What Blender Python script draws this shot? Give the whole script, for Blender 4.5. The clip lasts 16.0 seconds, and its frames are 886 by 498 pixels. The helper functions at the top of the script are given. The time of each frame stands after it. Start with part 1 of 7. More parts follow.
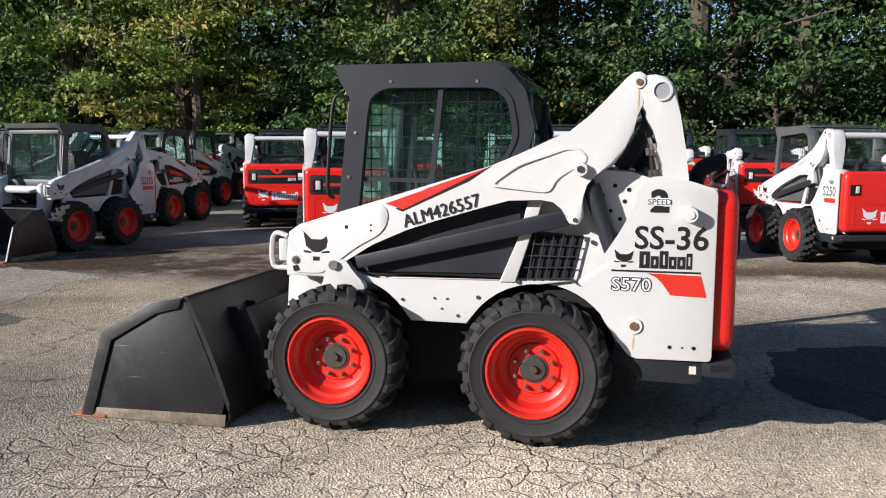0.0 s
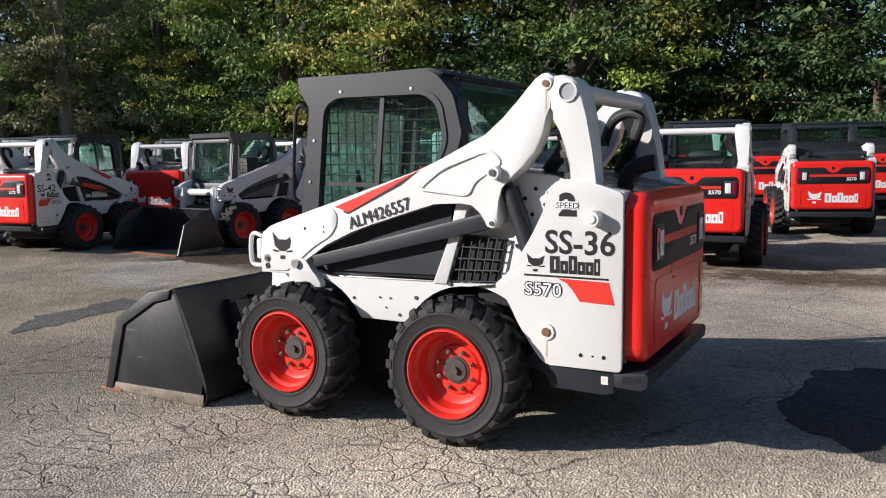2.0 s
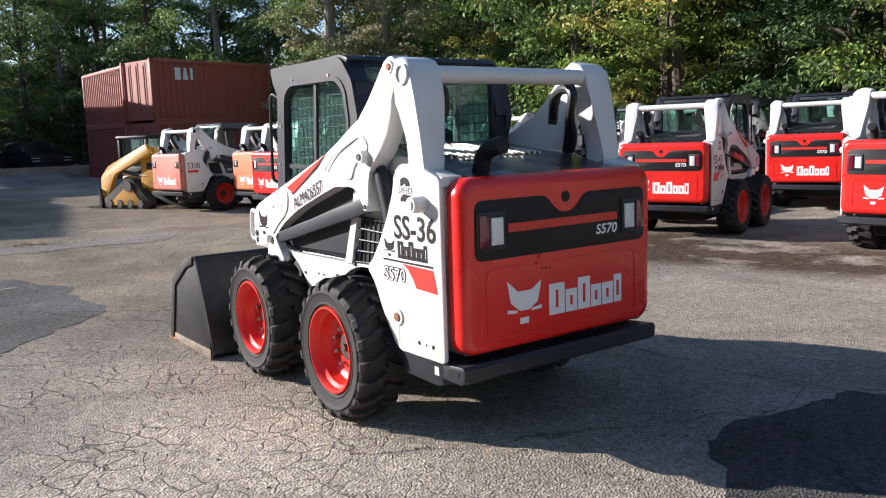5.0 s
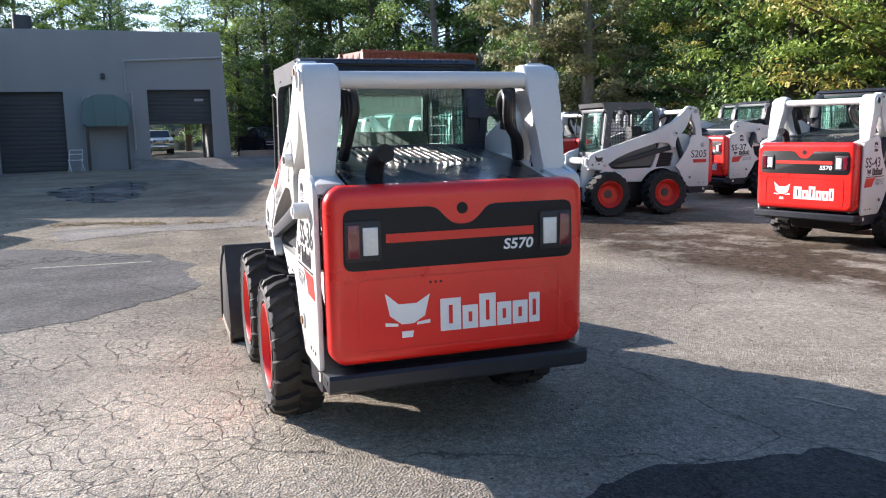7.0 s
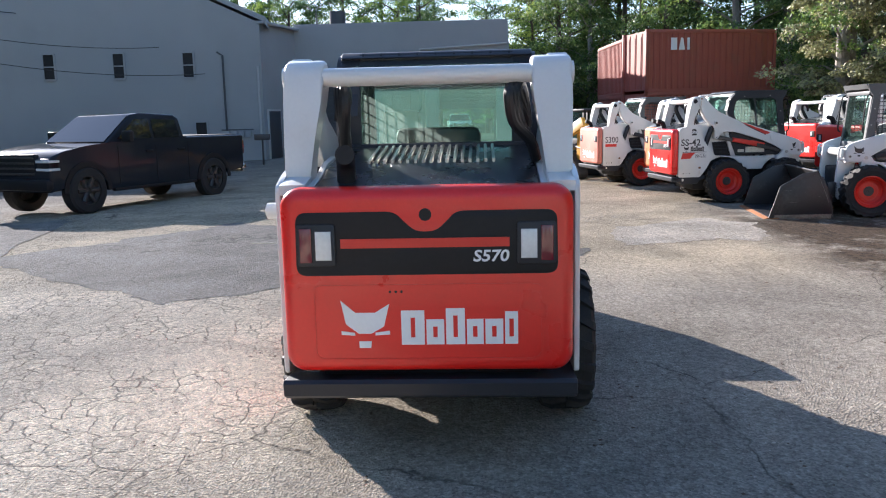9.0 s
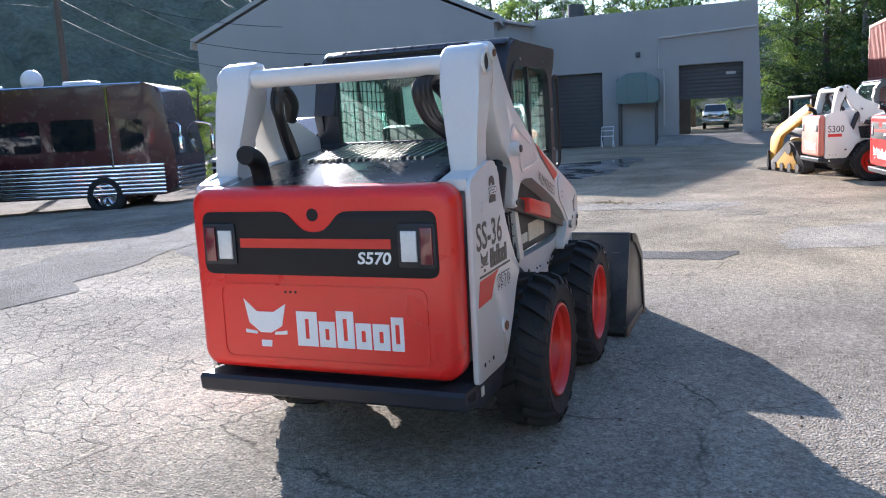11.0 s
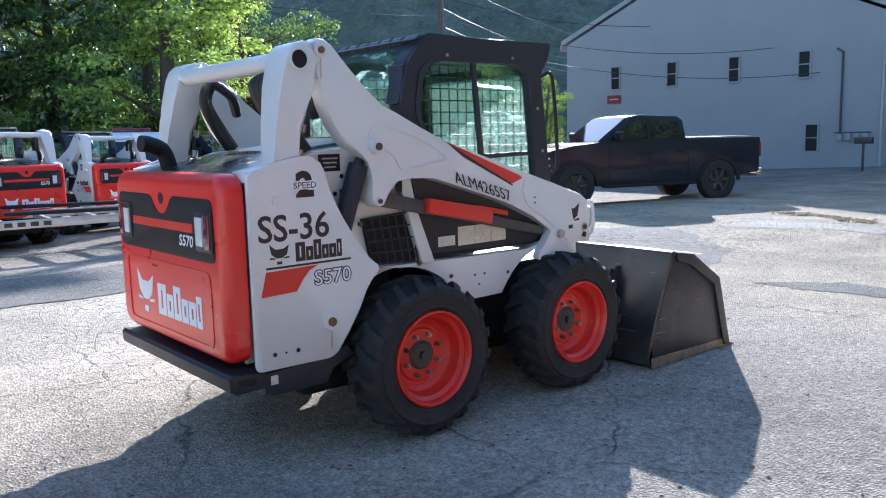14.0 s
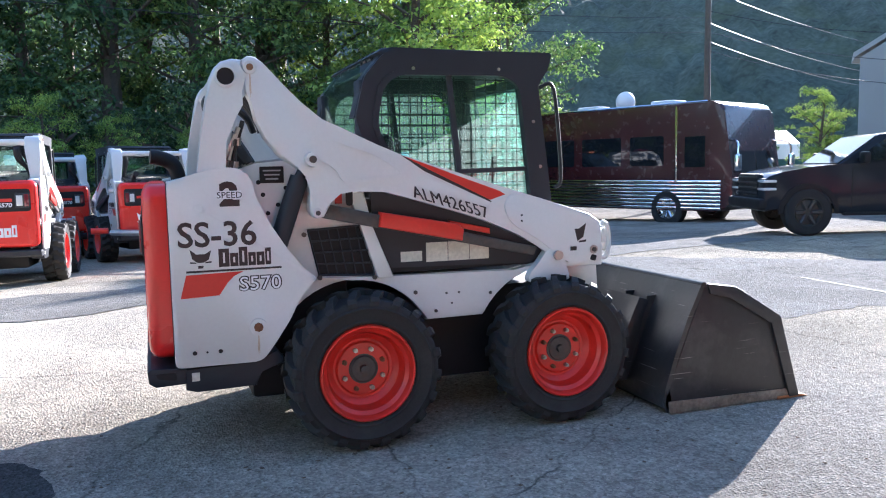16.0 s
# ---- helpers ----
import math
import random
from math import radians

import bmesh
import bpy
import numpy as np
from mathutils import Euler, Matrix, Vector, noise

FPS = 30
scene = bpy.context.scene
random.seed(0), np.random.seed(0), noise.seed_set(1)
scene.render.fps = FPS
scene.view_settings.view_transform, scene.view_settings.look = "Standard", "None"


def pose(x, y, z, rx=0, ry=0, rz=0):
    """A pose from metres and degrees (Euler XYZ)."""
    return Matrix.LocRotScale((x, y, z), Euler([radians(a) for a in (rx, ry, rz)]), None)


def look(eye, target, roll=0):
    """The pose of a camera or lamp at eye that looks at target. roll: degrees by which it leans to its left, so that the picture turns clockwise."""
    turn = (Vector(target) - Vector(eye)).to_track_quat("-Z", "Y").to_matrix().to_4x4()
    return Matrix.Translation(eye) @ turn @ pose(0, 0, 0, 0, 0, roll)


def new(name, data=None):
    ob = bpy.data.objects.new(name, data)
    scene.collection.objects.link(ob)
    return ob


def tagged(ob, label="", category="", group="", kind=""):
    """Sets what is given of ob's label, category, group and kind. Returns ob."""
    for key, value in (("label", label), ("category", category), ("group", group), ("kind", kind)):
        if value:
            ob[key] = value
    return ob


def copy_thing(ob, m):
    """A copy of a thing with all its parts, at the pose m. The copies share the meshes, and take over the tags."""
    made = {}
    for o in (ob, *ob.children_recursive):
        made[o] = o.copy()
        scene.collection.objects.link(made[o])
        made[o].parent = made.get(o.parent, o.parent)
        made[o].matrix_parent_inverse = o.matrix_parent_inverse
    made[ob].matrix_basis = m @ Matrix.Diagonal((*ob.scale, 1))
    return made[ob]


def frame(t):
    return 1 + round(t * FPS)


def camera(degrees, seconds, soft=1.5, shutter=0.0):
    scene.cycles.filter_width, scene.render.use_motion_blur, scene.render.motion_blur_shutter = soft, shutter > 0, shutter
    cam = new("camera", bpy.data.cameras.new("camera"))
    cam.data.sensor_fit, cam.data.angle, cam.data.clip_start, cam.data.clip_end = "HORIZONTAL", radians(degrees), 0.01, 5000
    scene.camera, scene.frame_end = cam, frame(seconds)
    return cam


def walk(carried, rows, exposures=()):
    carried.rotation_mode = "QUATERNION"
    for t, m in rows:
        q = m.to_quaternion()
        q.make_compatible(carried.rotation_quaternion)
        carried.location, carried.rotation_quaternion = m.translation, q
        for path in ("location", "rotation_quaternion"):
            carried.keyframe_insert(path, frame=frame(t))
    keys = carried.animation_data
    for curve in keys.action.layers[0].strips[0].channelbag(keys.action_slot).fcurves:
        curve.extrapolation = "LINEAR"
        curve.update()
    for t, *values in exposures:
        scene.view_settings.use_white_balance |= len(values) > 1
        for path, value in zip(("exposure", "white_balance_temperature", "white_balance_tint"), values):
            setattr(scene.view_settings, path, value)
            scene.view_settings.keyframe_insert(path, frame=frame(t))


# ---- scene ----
cam = camera(57.8, 16.0, soft=1.1)
PATH = [
    (0, (0.985, -4.737, 1.467), (0.54, -2.8, 1.241), 0.3),
    (0.5, (1.353, -4.642, 1.498), (0.781, -2.74, 1.263), -0.2),
    (1, (1.784, -4.58, 1.492), (1.077, -2.724, 1.256), -0.8),
    (1.5, (2.142, -4.453, 1.467), (1.294, -2.657, 1.234), -0.5),
    (2, (2.508, -4.291, 1.489), (1.528, -2.562, 1.264), -0.7),
    (2.5, (2.919, -4.145, 1.495), (1.805, -2.5, 1.265), -1.9),
    (3, (3.252, -3.928, 1.464), (2.038, -2.358, 1.222), -2.5),
    (3.5, (3.575, -3.695, 1.479), (2.218, -2.245, 1.245), -3.0),
    (4, (3.911, -3.398, 1.502), (2.443, -2.062, 1.253), -2.5),
    (4.2, (3.992, -3.266, 1.492), (2.496, -1.965, 1.23), -2.2),
    (6.5, (4.856, -1.633, 1.544), (3.034, -0.853, 1.276), -1.7),
    (7, (4.946, -1.272, 1.554), (3.075, -0.63, 1.26), -1.1),
    (7.5, (4.979, -0.909, 1.576), (3.065, -0.414, 1.274), -1.3),
    (8, (5.052, -0.493, 1.561), (3.106, -0.145, 1.26), -1.5),
    (8.5, (4.988, -0.122, 1.571), (3.017, -0.01, 1.253), -0.9),
    (9, (4.883, 0.24, 1.599), (2.912, 0.142, 1.278), -1.3),
    (9.5, (4.833, 0.639, 1.586), (2.88, 0.349, 1.27), -1.3),
    (10, (4.715, 0.983, 1.573), (2.788, 0.555, 1.254), -1.2),
    (12.3, (3.874, 2.638, 1.527), (2.216, 1.557, 1.239), -3.6),
    (12.5, (3.767, 2.749, 1.525), (2.135, 1.63, 1.235), -3.1),
    (13, (3.483, 3.042, 1.525), (1.936, 1.808, 1.237), -2.3),
    (13.5, (3.227, 3.399, 1.489), (1.821, 2.004, 1.206), -1.6),
    (14, (2.946, 3.713, 1.442), (1.664, 2.202, 1.17), -1.4),
    (14.5, (2.639, 3.978, 1.435), (1.507, 2.348, 1.188), -2.1),
    (15, (2.284, 4.185, 1.403), (1.321, 2.446, 1.181), -1.1),
    (15.5, (1.892, 4.301, 1.377), (1.073, 2.488, 1.167), -0.8),
    (16, (1.48, 4.466, 1.366), (0.802, 2.596, 1.163), -1.1),
]
EXPOSURE = [(0.0, 0.56, 5750, 13), (4.2, 0.84, 5800, 14), (6.3, 1.62, 5800, 16), (8.0, 1.74, 5800, 15), (10.2, 2.0, 5700, 16), (12.3, 2.26, 5430, 14), (14.0, 2.37, 5330, 13), (16.0, 2.55, 5380, 15)]
walk(cam, [(t, look(e, a, r)) for t, e, a, r in PATH], EXPOSURE)

# ---- world, sun ----
SUN_DIR = Vector((-0.719, -0.603, 0.345)).normalized()
world = bpy.data.worlds.new("sky")
scene.world = world
world.use_nodes = True
wn = world.node_tree.nodes
sky = wn.new("ShaderNodeTexSky")
sky.sky_type = "NISHITA"
sky.sun_disc = False
sky.sun_elevation = radians(20.2)
sky.sun_rotation = math.atan2(SUN_DIR.x, SUN_DIR.y)
sky.air_density, sky.dust_density, sky.ozone_density = 1.1, 0.55, 2.2
world.node_tree.links.new(sky.outputs[0], wn["Background"].inputs[0])
wn["Background"].inputs[1].default_value = 0.081
sun = new("sun", bpy.data.lights.new("sun", "SUN"))
sun.data.energy, sun.data.angle, sun.data.color = 5.0, radians(0.55), (1.0, 0.885, 0.735)
sun.matrix_world = look(SUN_DIR * 80, (0, 0, 0))


# ---- materials ----
def mat(name, base, rough=0.5, metal=0.0, var=0.12, scale=6.0, bump=0.0, bscale=60.0, coat=0.0, stain=None, stain_amt=0.0,
        stain_scale=2.0, spec=0.5, scratch=0.0, matte=0.0):
    """A painted or raw surface: colour varied at two scales, stains, fine relief."""
    m = bpy.data.materials.new(name)
    m.use_nodes = True
    nt = m.node_tree
    n, l = nt.nodes, nt.links
    b = n["Principled BSDF"]
    b.inputs["Roughness"].default_value = rough
    b.inputs["Metallic"].default_value = metal
    b.inputs["Diffuse Roughness"].default_value = matte
    b.inputs["Coat Weight"].default_value = coat
    b.inputs["Specular IOR Level"].default_value = spec
    tc = n.new("ShaderNodeTexCoord")
    n1 = n.new("ShaderNodeTexNoise")
    n1.inputs["Scale"].default_value, n1.inputs["Detail"].default_value = scale, 6
    n2 = n.new("ShaderNodeTexNoise")
    n2.inputs["Scale"].default_value, n2.inputs["Detail"].default_value = bscale, 3
    for k in (n1, n2):
        l.new(tc.outputs["Object"], k.inputs["Vector"])
    add = n.new("ShaderNodeMath")
    add.operation = "ADD"
    l.new(n1.outputs[0], add.inputs[0])
    l.new(n2.outputs[0], add.inputs[1])
    mr = n.new("ShaderNodeMapRange")
    mr.inputs[1].default_value, mr.inputs[2].default_value = 0.6, 1.4
    mr.inputs[3].default_value, mr.inputs[4].default_value = 1 - var, 1 + var
    l.new(add.outputs[0], mr.inputs[0])
    mix = n.new("ShaderNodeMix")
    mix.data_type, mix.blend_type = "RGBA", "MULTIPLY"
    mix.inputs[0].default_value = 1.0
    mix.inputs[6].default_value = (*base, 1)
    l.new(mr.outputs[0], mix.inputs[7])
    col = mix.outputs[2]
    if stain:
        n3 = n.new("ShaderNodeTexNoise")
        n3.inputs["Scale"].default_value, n3.inputs["Detail"].default_value = stain_scale, 8
        n3.inputs["Roughness"].default_value = 0.65
        l.new(tc.outputs["Object"], n3.inputs["Vector"])
        r3 = n.new("ShaderNodeMapRange")
        r3.inputs[1].default_value, r3.inputs[2].default_value = 0.5, 0.72
        r3.inputs[4].default_value = stain_amt
        l.new(n3.outputs[0], r3.inputs[0])
        m3 = n.new("ShaderNodeMix")
        m3.data_type = "RGBA"
        m3.inputs[7].default_value = (*stain, 1)
        l.new(r3.outputs[0], m3.inputs[0])
        l.new(col, m3.inputs[6])
        col = m3.outputs[2]
    if scratch:
        # thin bright scrapes running along the sheet
        mp = n.new("ShaderNodeMapping")
        mp.inputs["Scale"].default_value = (2.2, 2.2, 70.0)
        mp.inputs["Rotation"].default_value = (0.0, 0.22, 0.0)
        l.new(tc.outputs["Object"], mp.inputs[0])
        n4 = n.new("ShaderNodeTexNoise")
        n4.inputs["Scale"].default_value, n4.inputs["Detail"].default_value = 1.6, 2
        l.new(mp.outputs[0], n4.inputs["Vector"])
        r4 = n.new("ShaderNodeMapRange")
        r4.inputs[1].default_value, r4.inputs[2].default_value, r4.inputs[4].default_value = 0.7, 0.76, scratch
        l.new(n4.outputs[0], r4.inputs[0])
        m4 = n.new("ShaderNodeMix")
        m4.data_type = "RGBA"
        m4.inputs[7].default_value = (0.22, 0.215, 0.2, 1)
        l.new(r4.outputs[0], m4.inputs[0])
        l.new(col, m4.inputs[6])
        col = m4.outputs[2]
    l.new(col, b.inputs["Base Color"])
    rr = n.new("ShaderNodeMapRange")
    rr.inputs[3].default_value, rr.inputs[4].default_value = rough - min(0.1, rough * 0.4), min(1, rough + min(0.12, rough * 0.4))
    l.new(n1.outputs[0], rr.inputs[0])
    l.new(rr.outputs[0], b.inputs["Roughness"])
    if bump:
        bp = n.new("ShaderNodeBump")
        bp.inputs["Strength"].default_value, bp.inputs["Distance"].default_value = bump, 0.01
        l.new(n2.outputs[0], bp.inputs["Height"])
        l.new(bp.outputs[0], b.inputs["Normal"])
    return m


def glass(name, tint, rough=0.02, alpha=0.45):
    """A tinted pane: clear glass seen through, with a mirror-like skin."""
    m = bpy.data.materials.new(name)
    m.use_nodes = True
    nt = m.node_tree
    n, l = nt.nodes, nt.links
    out = n["Material Output"]
    tr = n.new("ShaderNodeBsdfTransparent")
    tr.inputs[0].default_value = (*tint, 1)
    gl = n.new("ShaderNodeBsdfGlossy")
    gl.inputs["Roughness"].default_value = rough
    gl.inputs["Color"].default_value = (0.9, 0.95, 0.95, 1)
    fr = n.new("ShaderNodeFresnel")
    fr.inputs[0].default_value = 1.45
    mx = n.new("ShaderNodeMixShader")
    half = n.new("ShaderNodeMath")
    half.operation = "MULTIPLY"
    half.inputs[1].default_value = 0.4
    l.new(fr.outputs[0], half.inputs[0])
    l.new(half.outputs[0], mx.inputs[0])
    dust = n.new("ShaderNodeBsdfTranslucent")
    dust.inputs[0].default_value = (0.55, 0.66, 0.62, 1)
    dm = n.new("ShaderNodeMixShader")
    dm.inputs[0].default_value = 0.05
    l.new(tr.outputs[0], dm.inputs[1])
    l.new(dust.outputs[0], dm.inputs[2])
    l.new(dm.outputs[0], mx.inputs[1])
    l.new(gl.outputs[0], mx.inputs[2])
    l.new(mx.outputs[0], out.inputs[0])
    return m


def leaf_mat(name, c1, c2, c3):
    m = bpy.data.materials.new(name)
    m.use_nodes = True
    nt = m.node_tree
    n, l = nt.nodes, nt.links
    b = n["Principled BSDF"]
    geo = n.new("ShaderNodeNewGeometry")
    ramp = n.new("ShaderNodeValToRGB")
    ramp.color_ramp.elements[0].color = (*c1, 1)
    ramp.color_ramp.elements[1].color = (*c3, 1)
    e = ramp.color_ramp.elements.new(0.55)
    e.color = (*c2, 1)
    l.new(geo.outputs["Random Per Island"], ramp.inputs[0])
    oi = n.new("ShaderNodeObjectInfo")
    hs = n.new("ShaderNodeHueSaturation")
    mr = n.new("ShaderNodeMapRange")
    mr.inputs[3].default_value, mr.inputs[4].default_value = 0.75, 1.25
    l.new(oi.outputs["Random"], mr.inputs[0])
    # sprays of younger, yellower leaves among older ones
    tc = n.new("ShaderNodeTexCoord")
    drift = n.new("ShaderNodeTexNoise")
    drift.inputs["Scale"].default_value, drift.inputs["Detail"].default_value = 0.55, 4
    l.new(tc.outputs["Object"], drift.inputs["Vector"])
    dv = n.new("ShaderNodeMapRange")
    dv.inputs[1].default_value, dv.inputs[2].default_value, dv.inputs[3].default_value, dv.inputs[4].default_value = 0.34, 0.66, 0.6, 1.45
    l.new(drift.outputs[0], dv.inputs[0])
    both = n.new("ShaderNodeMath")
    both.operation = "MULTIPLY"
    l.new(mr.outputs[0], both.inputs[0])
    l.new(dv.outputs[0], both.inputs[1])
    l.new(both.outputs[0], hs.inputs["Value"])
    dh = n.new("ShaderNodeMapRange")
    dh.inputs[1].default_value, dh.inputs[2].default_value, dh.inputs[3].default_value, dh.inputs[4].default_value = 0.3, 0.7, 0.52, 0.478
    l.new(drift.outputs[0], dh.inputs[0])
    l.new(dh.outputs[0], hs.inputs["Hue"])
    l.new(ramp.outputs[0], hs.inputs["Color"])
    l.new(hs.outputs[0], b.inputs["Base Color"])
    b.inputs["Roughness"].default_value = 0.55
    b.inputs["Specular IOR Level"].default_value = 0.35
    tl = n.new("ShaderNodeBsdfTranslucent")
    l.new(hs.outputs[0], tl.inputs[0])
    mx = n.new("ShaderNodeMixShader")
    mx.inputs[0].default_value = 0.28
    l.new(b.outputs[0], mx.inputs[1])
    l.new(tl.outputs[0], mx.inputs[2])
    l.new(mx.outputs[0], n["Material Output"].inputs[0])
    return m


WHITE = mat("white_paint", (0.64, 0.64, 0.628), 0.32, var=0.035, scale=3, coat=0.25, bump=0.02, stain=(0.45, 0.42, 0.37), stain_amt=0.16, stain_scale=2.5)
RED = mat("red_paint", (0.68, 0.018, 0.012), 0.3, var=0.05, scale=3, coat=0.18, bump=0.015, stain=(0.5, 0.04, 0.025), stain_amt=0.2)
RED_RIM = mat("red_rim_paint", (0.62, 0.024, 0.012), 0.38, var=0.08, scale=8, coat=0.1, stain=(0.35, 0.06, 0.03), stain_amt=0.3, stain_scale=9)
ORANGE = mat("faded_orange_paint", (0.6, 0.17, 0.05), 0.5, var=0.12, scale=3, stain=(0.5, 0.3, 0.2), stain_amt=0.4)
SALMON = mat("faded_salmon_paint", (0.52, 0.16, 0.11), 0.5, var=0.1, scale=3, stain=(0.5, 0.35, 0.3), stain_amt=0.4)
CHARCOAL = mat("charcoal_paint", (0.021, 0.024, 0.031), 0.45, var=0.1, scale=4, bump=0.04, bscale=240, stain=(0.032, 0.032, 0.034), stain_amt=0.3, spec=0.35)
GREYCAB = mat("grey_cab_paint", (0.085, 0.088, 0.09), 0.5, var=0.12, scale=4, bump=0.04, bscale=200, stain=(0.16, 0.16, 0.15), stain_amt=0.4)
BLACK = mat("black_panel", (0.011, 0.011, 0.013), 0.55, var=0.15, scale=5, spec=0.3)
DECAL_BLACK = mat("black_vinyl", (0.018, 0.016, 0.018), 0.35, var=0.05)
DECAL_RED = mat("red_vinyl", (0.58, 0.028, 0.016), 0.4, var=0.05)
DECAL_WHITE = mat("white_vinyl", (0.74, 0.76, 0.78), 0.35, var=0.04)
DECAL_GREY = mat("grey_vinyl", (0.3, 0.31, 0.33), 0.4, var=0.05)
LABEL = mat("label_paper", (0.6, 0.58, 0.5), 0.5, var=0.15, scale=30)
RUBBER = mat("tyre_rubber", (0.026, 0.025, 0.025), 0.72, var=0.25, scale=14, bump=0.12, bscale=90, stain=(0.07, 0.064, 0.056), stain_amt=0.35, stain_scale=5, spec=0.3)
HOSE = mat("hose_rubber", (0.012, 0.012, 0.013), 0.45, var=0.1)
STEEL = mat("bare_steel", (0.42, 0.41, 0.39), 0.33, metal=1.0, var=0.12, scale=20)
DARKSTEEL = mat("dark_steel", (0.075, 0.072, 0.07), 0.5, metal=0.5, var=0.2, scale=18, stain=(0.16, 0.08, 0.04), stain_amt=0.4, stain_scale=14)
RUST = mat("rusty_bolt", (0.2, 0.1, 0.05), 0.7, metal=0.4, var=0.3, scale=60)
BUCKET = mat("black_bucket_paint", (0.018, 0.018, 0.02), 0.4, var=0.25, scale=3, bump=0.08, bscale=30, stain=(0.075, 0.072, 0.068), stain_amt=0.55, stain_scale=4, scratch=0.9)
WORN = mat("worn_cutting_edge", (0.2, 0.165, 0.125), 0.6, metal=0.2, var=0.45, scale=11, stain=(0.04, 0.034, 0.03), stain_amt=0.75, stain_scale=9, scratch=0.6)
RUSTED = mat("rusted_edge", (0.36, 0.14, 0.05), 0.8, var=0.35, scale=16, stain=(0.16, 0.09, 0.05), stain_amt=0.6, stain_scale=8)
LENS_RED = mat("red_lens", (0.13, 0.008, 0.02), 0.15, var=0.1, coat=0.8)
LENS_WHITE = mat("white_lens", (0.62, 0.64, 0.64), 0.2, var=0.1, coat=0.8)
SEAT = mat("seat_vinyl", (0.02, 0.02, 0.022), 0.6, var=0.15)
GLASS = glass("tinted_cab_glass", (0.76, 0.92, 0.87))
CLEAR = glass("clear_glass", (0.74, 0.9, 0.85))
CHROME = mat("chrome", (0.75, 0.75, 0.76), 0.1, metal=1.0, var=0.03)
HOOD = mat("glossy_hood_paint", (0.02, 0.022, 0.025), 0.28, var=0.1, coat=0.15, spec=0.3, stain=(0.06, 0.06, 0.06), stain_amt=0.2)
YELLOW = mat("worn_yellow_paint", (0.55, 0.28, 0.03), 0.5, var=0.15, scale=5, stain=(0.25, 0.15, 0.06), stain_amt=0.5)
CONTAINER = mat("container_paint", (0.3, 0.075, 0.05), 0.6, var=0.14, scale=1.2, bump=0.1, stain=(0.2, 0.09, 0.06), stain_amt=0.5, stain_scale=1.5)
STUCCO = mat("grey_wall_render", (0.29, 0.3, 0.3), 0.85, var=0.09, scale=0.5, bump=0.25, bscale=25, stain=(0.24, 0.25, 0.25), stain_amt=0.45, stain_scale=0.35)
STUCCO2 = mat("pale_wall_render", (0.42, 0.42, 0.41), 0.85, var=0.08, scale=0.6, bump=0.2, bscale=25, stain=(0.3, 0.3, 0.3), stain_amt=0.4, stain_scale=0.4)
DARKDOOR = mat("dark_grey_door", (0.055, 0.058, 0.062), 0.6, var=0.15, scale=2)
GABLE_TRIM = mat("pale_roof_edge", (0.3, 0.31, 0.31), 0.8, var=0.1)
ROOFING = mat("roof_felt", (0.07, 0.07, 0.072), 0.9, var=0.2, scale=3)
TRUCK = mat("dark_grey_car_paint", (0.02, 0.0235, 0.03), 0.11, var=0.08, spec=0.12, coat=0.0, stain=(0.035, 0.037, 0.04), stain_amt=0.2)
DARKGLASS = mat("dark_vehicle_glass", (0.012, 0.014, 0.017), 0.03, var=0.05, spec=0.5)
SIGN = mat("muted_red_sign", (0.2, 0.03, 0.03), 0.7, var=0.15)
MAROON = mat("maroon_coach_paint", (0.05, 0.013, 0.015), 0.25, var=0.12, coat=0.5)
TEAL = mat("teal_tank", (0.1, 0.17, 0.17), 0.45, var=0.1)
GALV = mat("galvanised_steel", (0.45, 0.46, 0.47), 0.4, metal=0.8, var=0.15, scale=12)
BARK = mat("bark", (0.085, 0.066, 0.05), 0.95, var=0.35, scale=9, bump=0.6, bscale=22)
PALEBARK = mat("pale_bark", (0.24, 0.22, 0.19), 0.95, var=0.3, scale=8, bump=0.5, bscale=20)
POLE = mat("weathered_pole_wood", (0.11, 0.09, 0.075), 0.9, var=0.25, scale=8)
LEAF = [leaf_mat("leaves_green", (0.05, 0.105, 0.03), (0.115, 0.19, 0.05), (0.22, 0.3, 0.08)),
        leaf_mat("leaves_deep", (0.026, 0.06, 0.024), (0.06, 0.115, 0.036), (0.125, 0.19, 0.055)),
        leaf_mat("leaves_yellowing", (0.13, 0.155, 0.03), (0.28, 0.29, 0.06), (0.42, 0.33, 0.09)),
        leaf_mat("leaves_bright", (0.11, 0.19, 0.035), (0.21, 0.31, 0.055), (0.33, 0.4, 0.08)),
        leaf_mat("leaves_dry_vine", (0.15, 0.15, 0.08), (0.26, 0.25, 0.135), (0.36, 0.38, 0.16))]


# ---- mesh helpers ----
def finish(bm, name, material, smooth=30):
    me = bpy.data.meshes.new(name)
    bmesh.ops.recalc_face_normals(bm, faces=bm.faces)
    bm.to_mesh(me)
    bm.free()
    me.materials.append(material)
    if smooth:
        for p in me.polygons:
            p.use_smooth = True
        me.set_sharp_from_angle(angle=radians(smooth))
    return me


def part(name, bm, material, parent, label="", smooth=30):
    ob = new(name, finish(bm, name, material, smooth))
    ob.parent = parent
    if label:
        tagged(ob, label=label)
    return ob


def thing(name, label, category, group="", kind="", m=None):
    ob = new(name)
    ob.empty_display_size = 0.2
    if m is not None:
        ob.matrix_world = m
    return tagged(ob, label, category, group, kind)


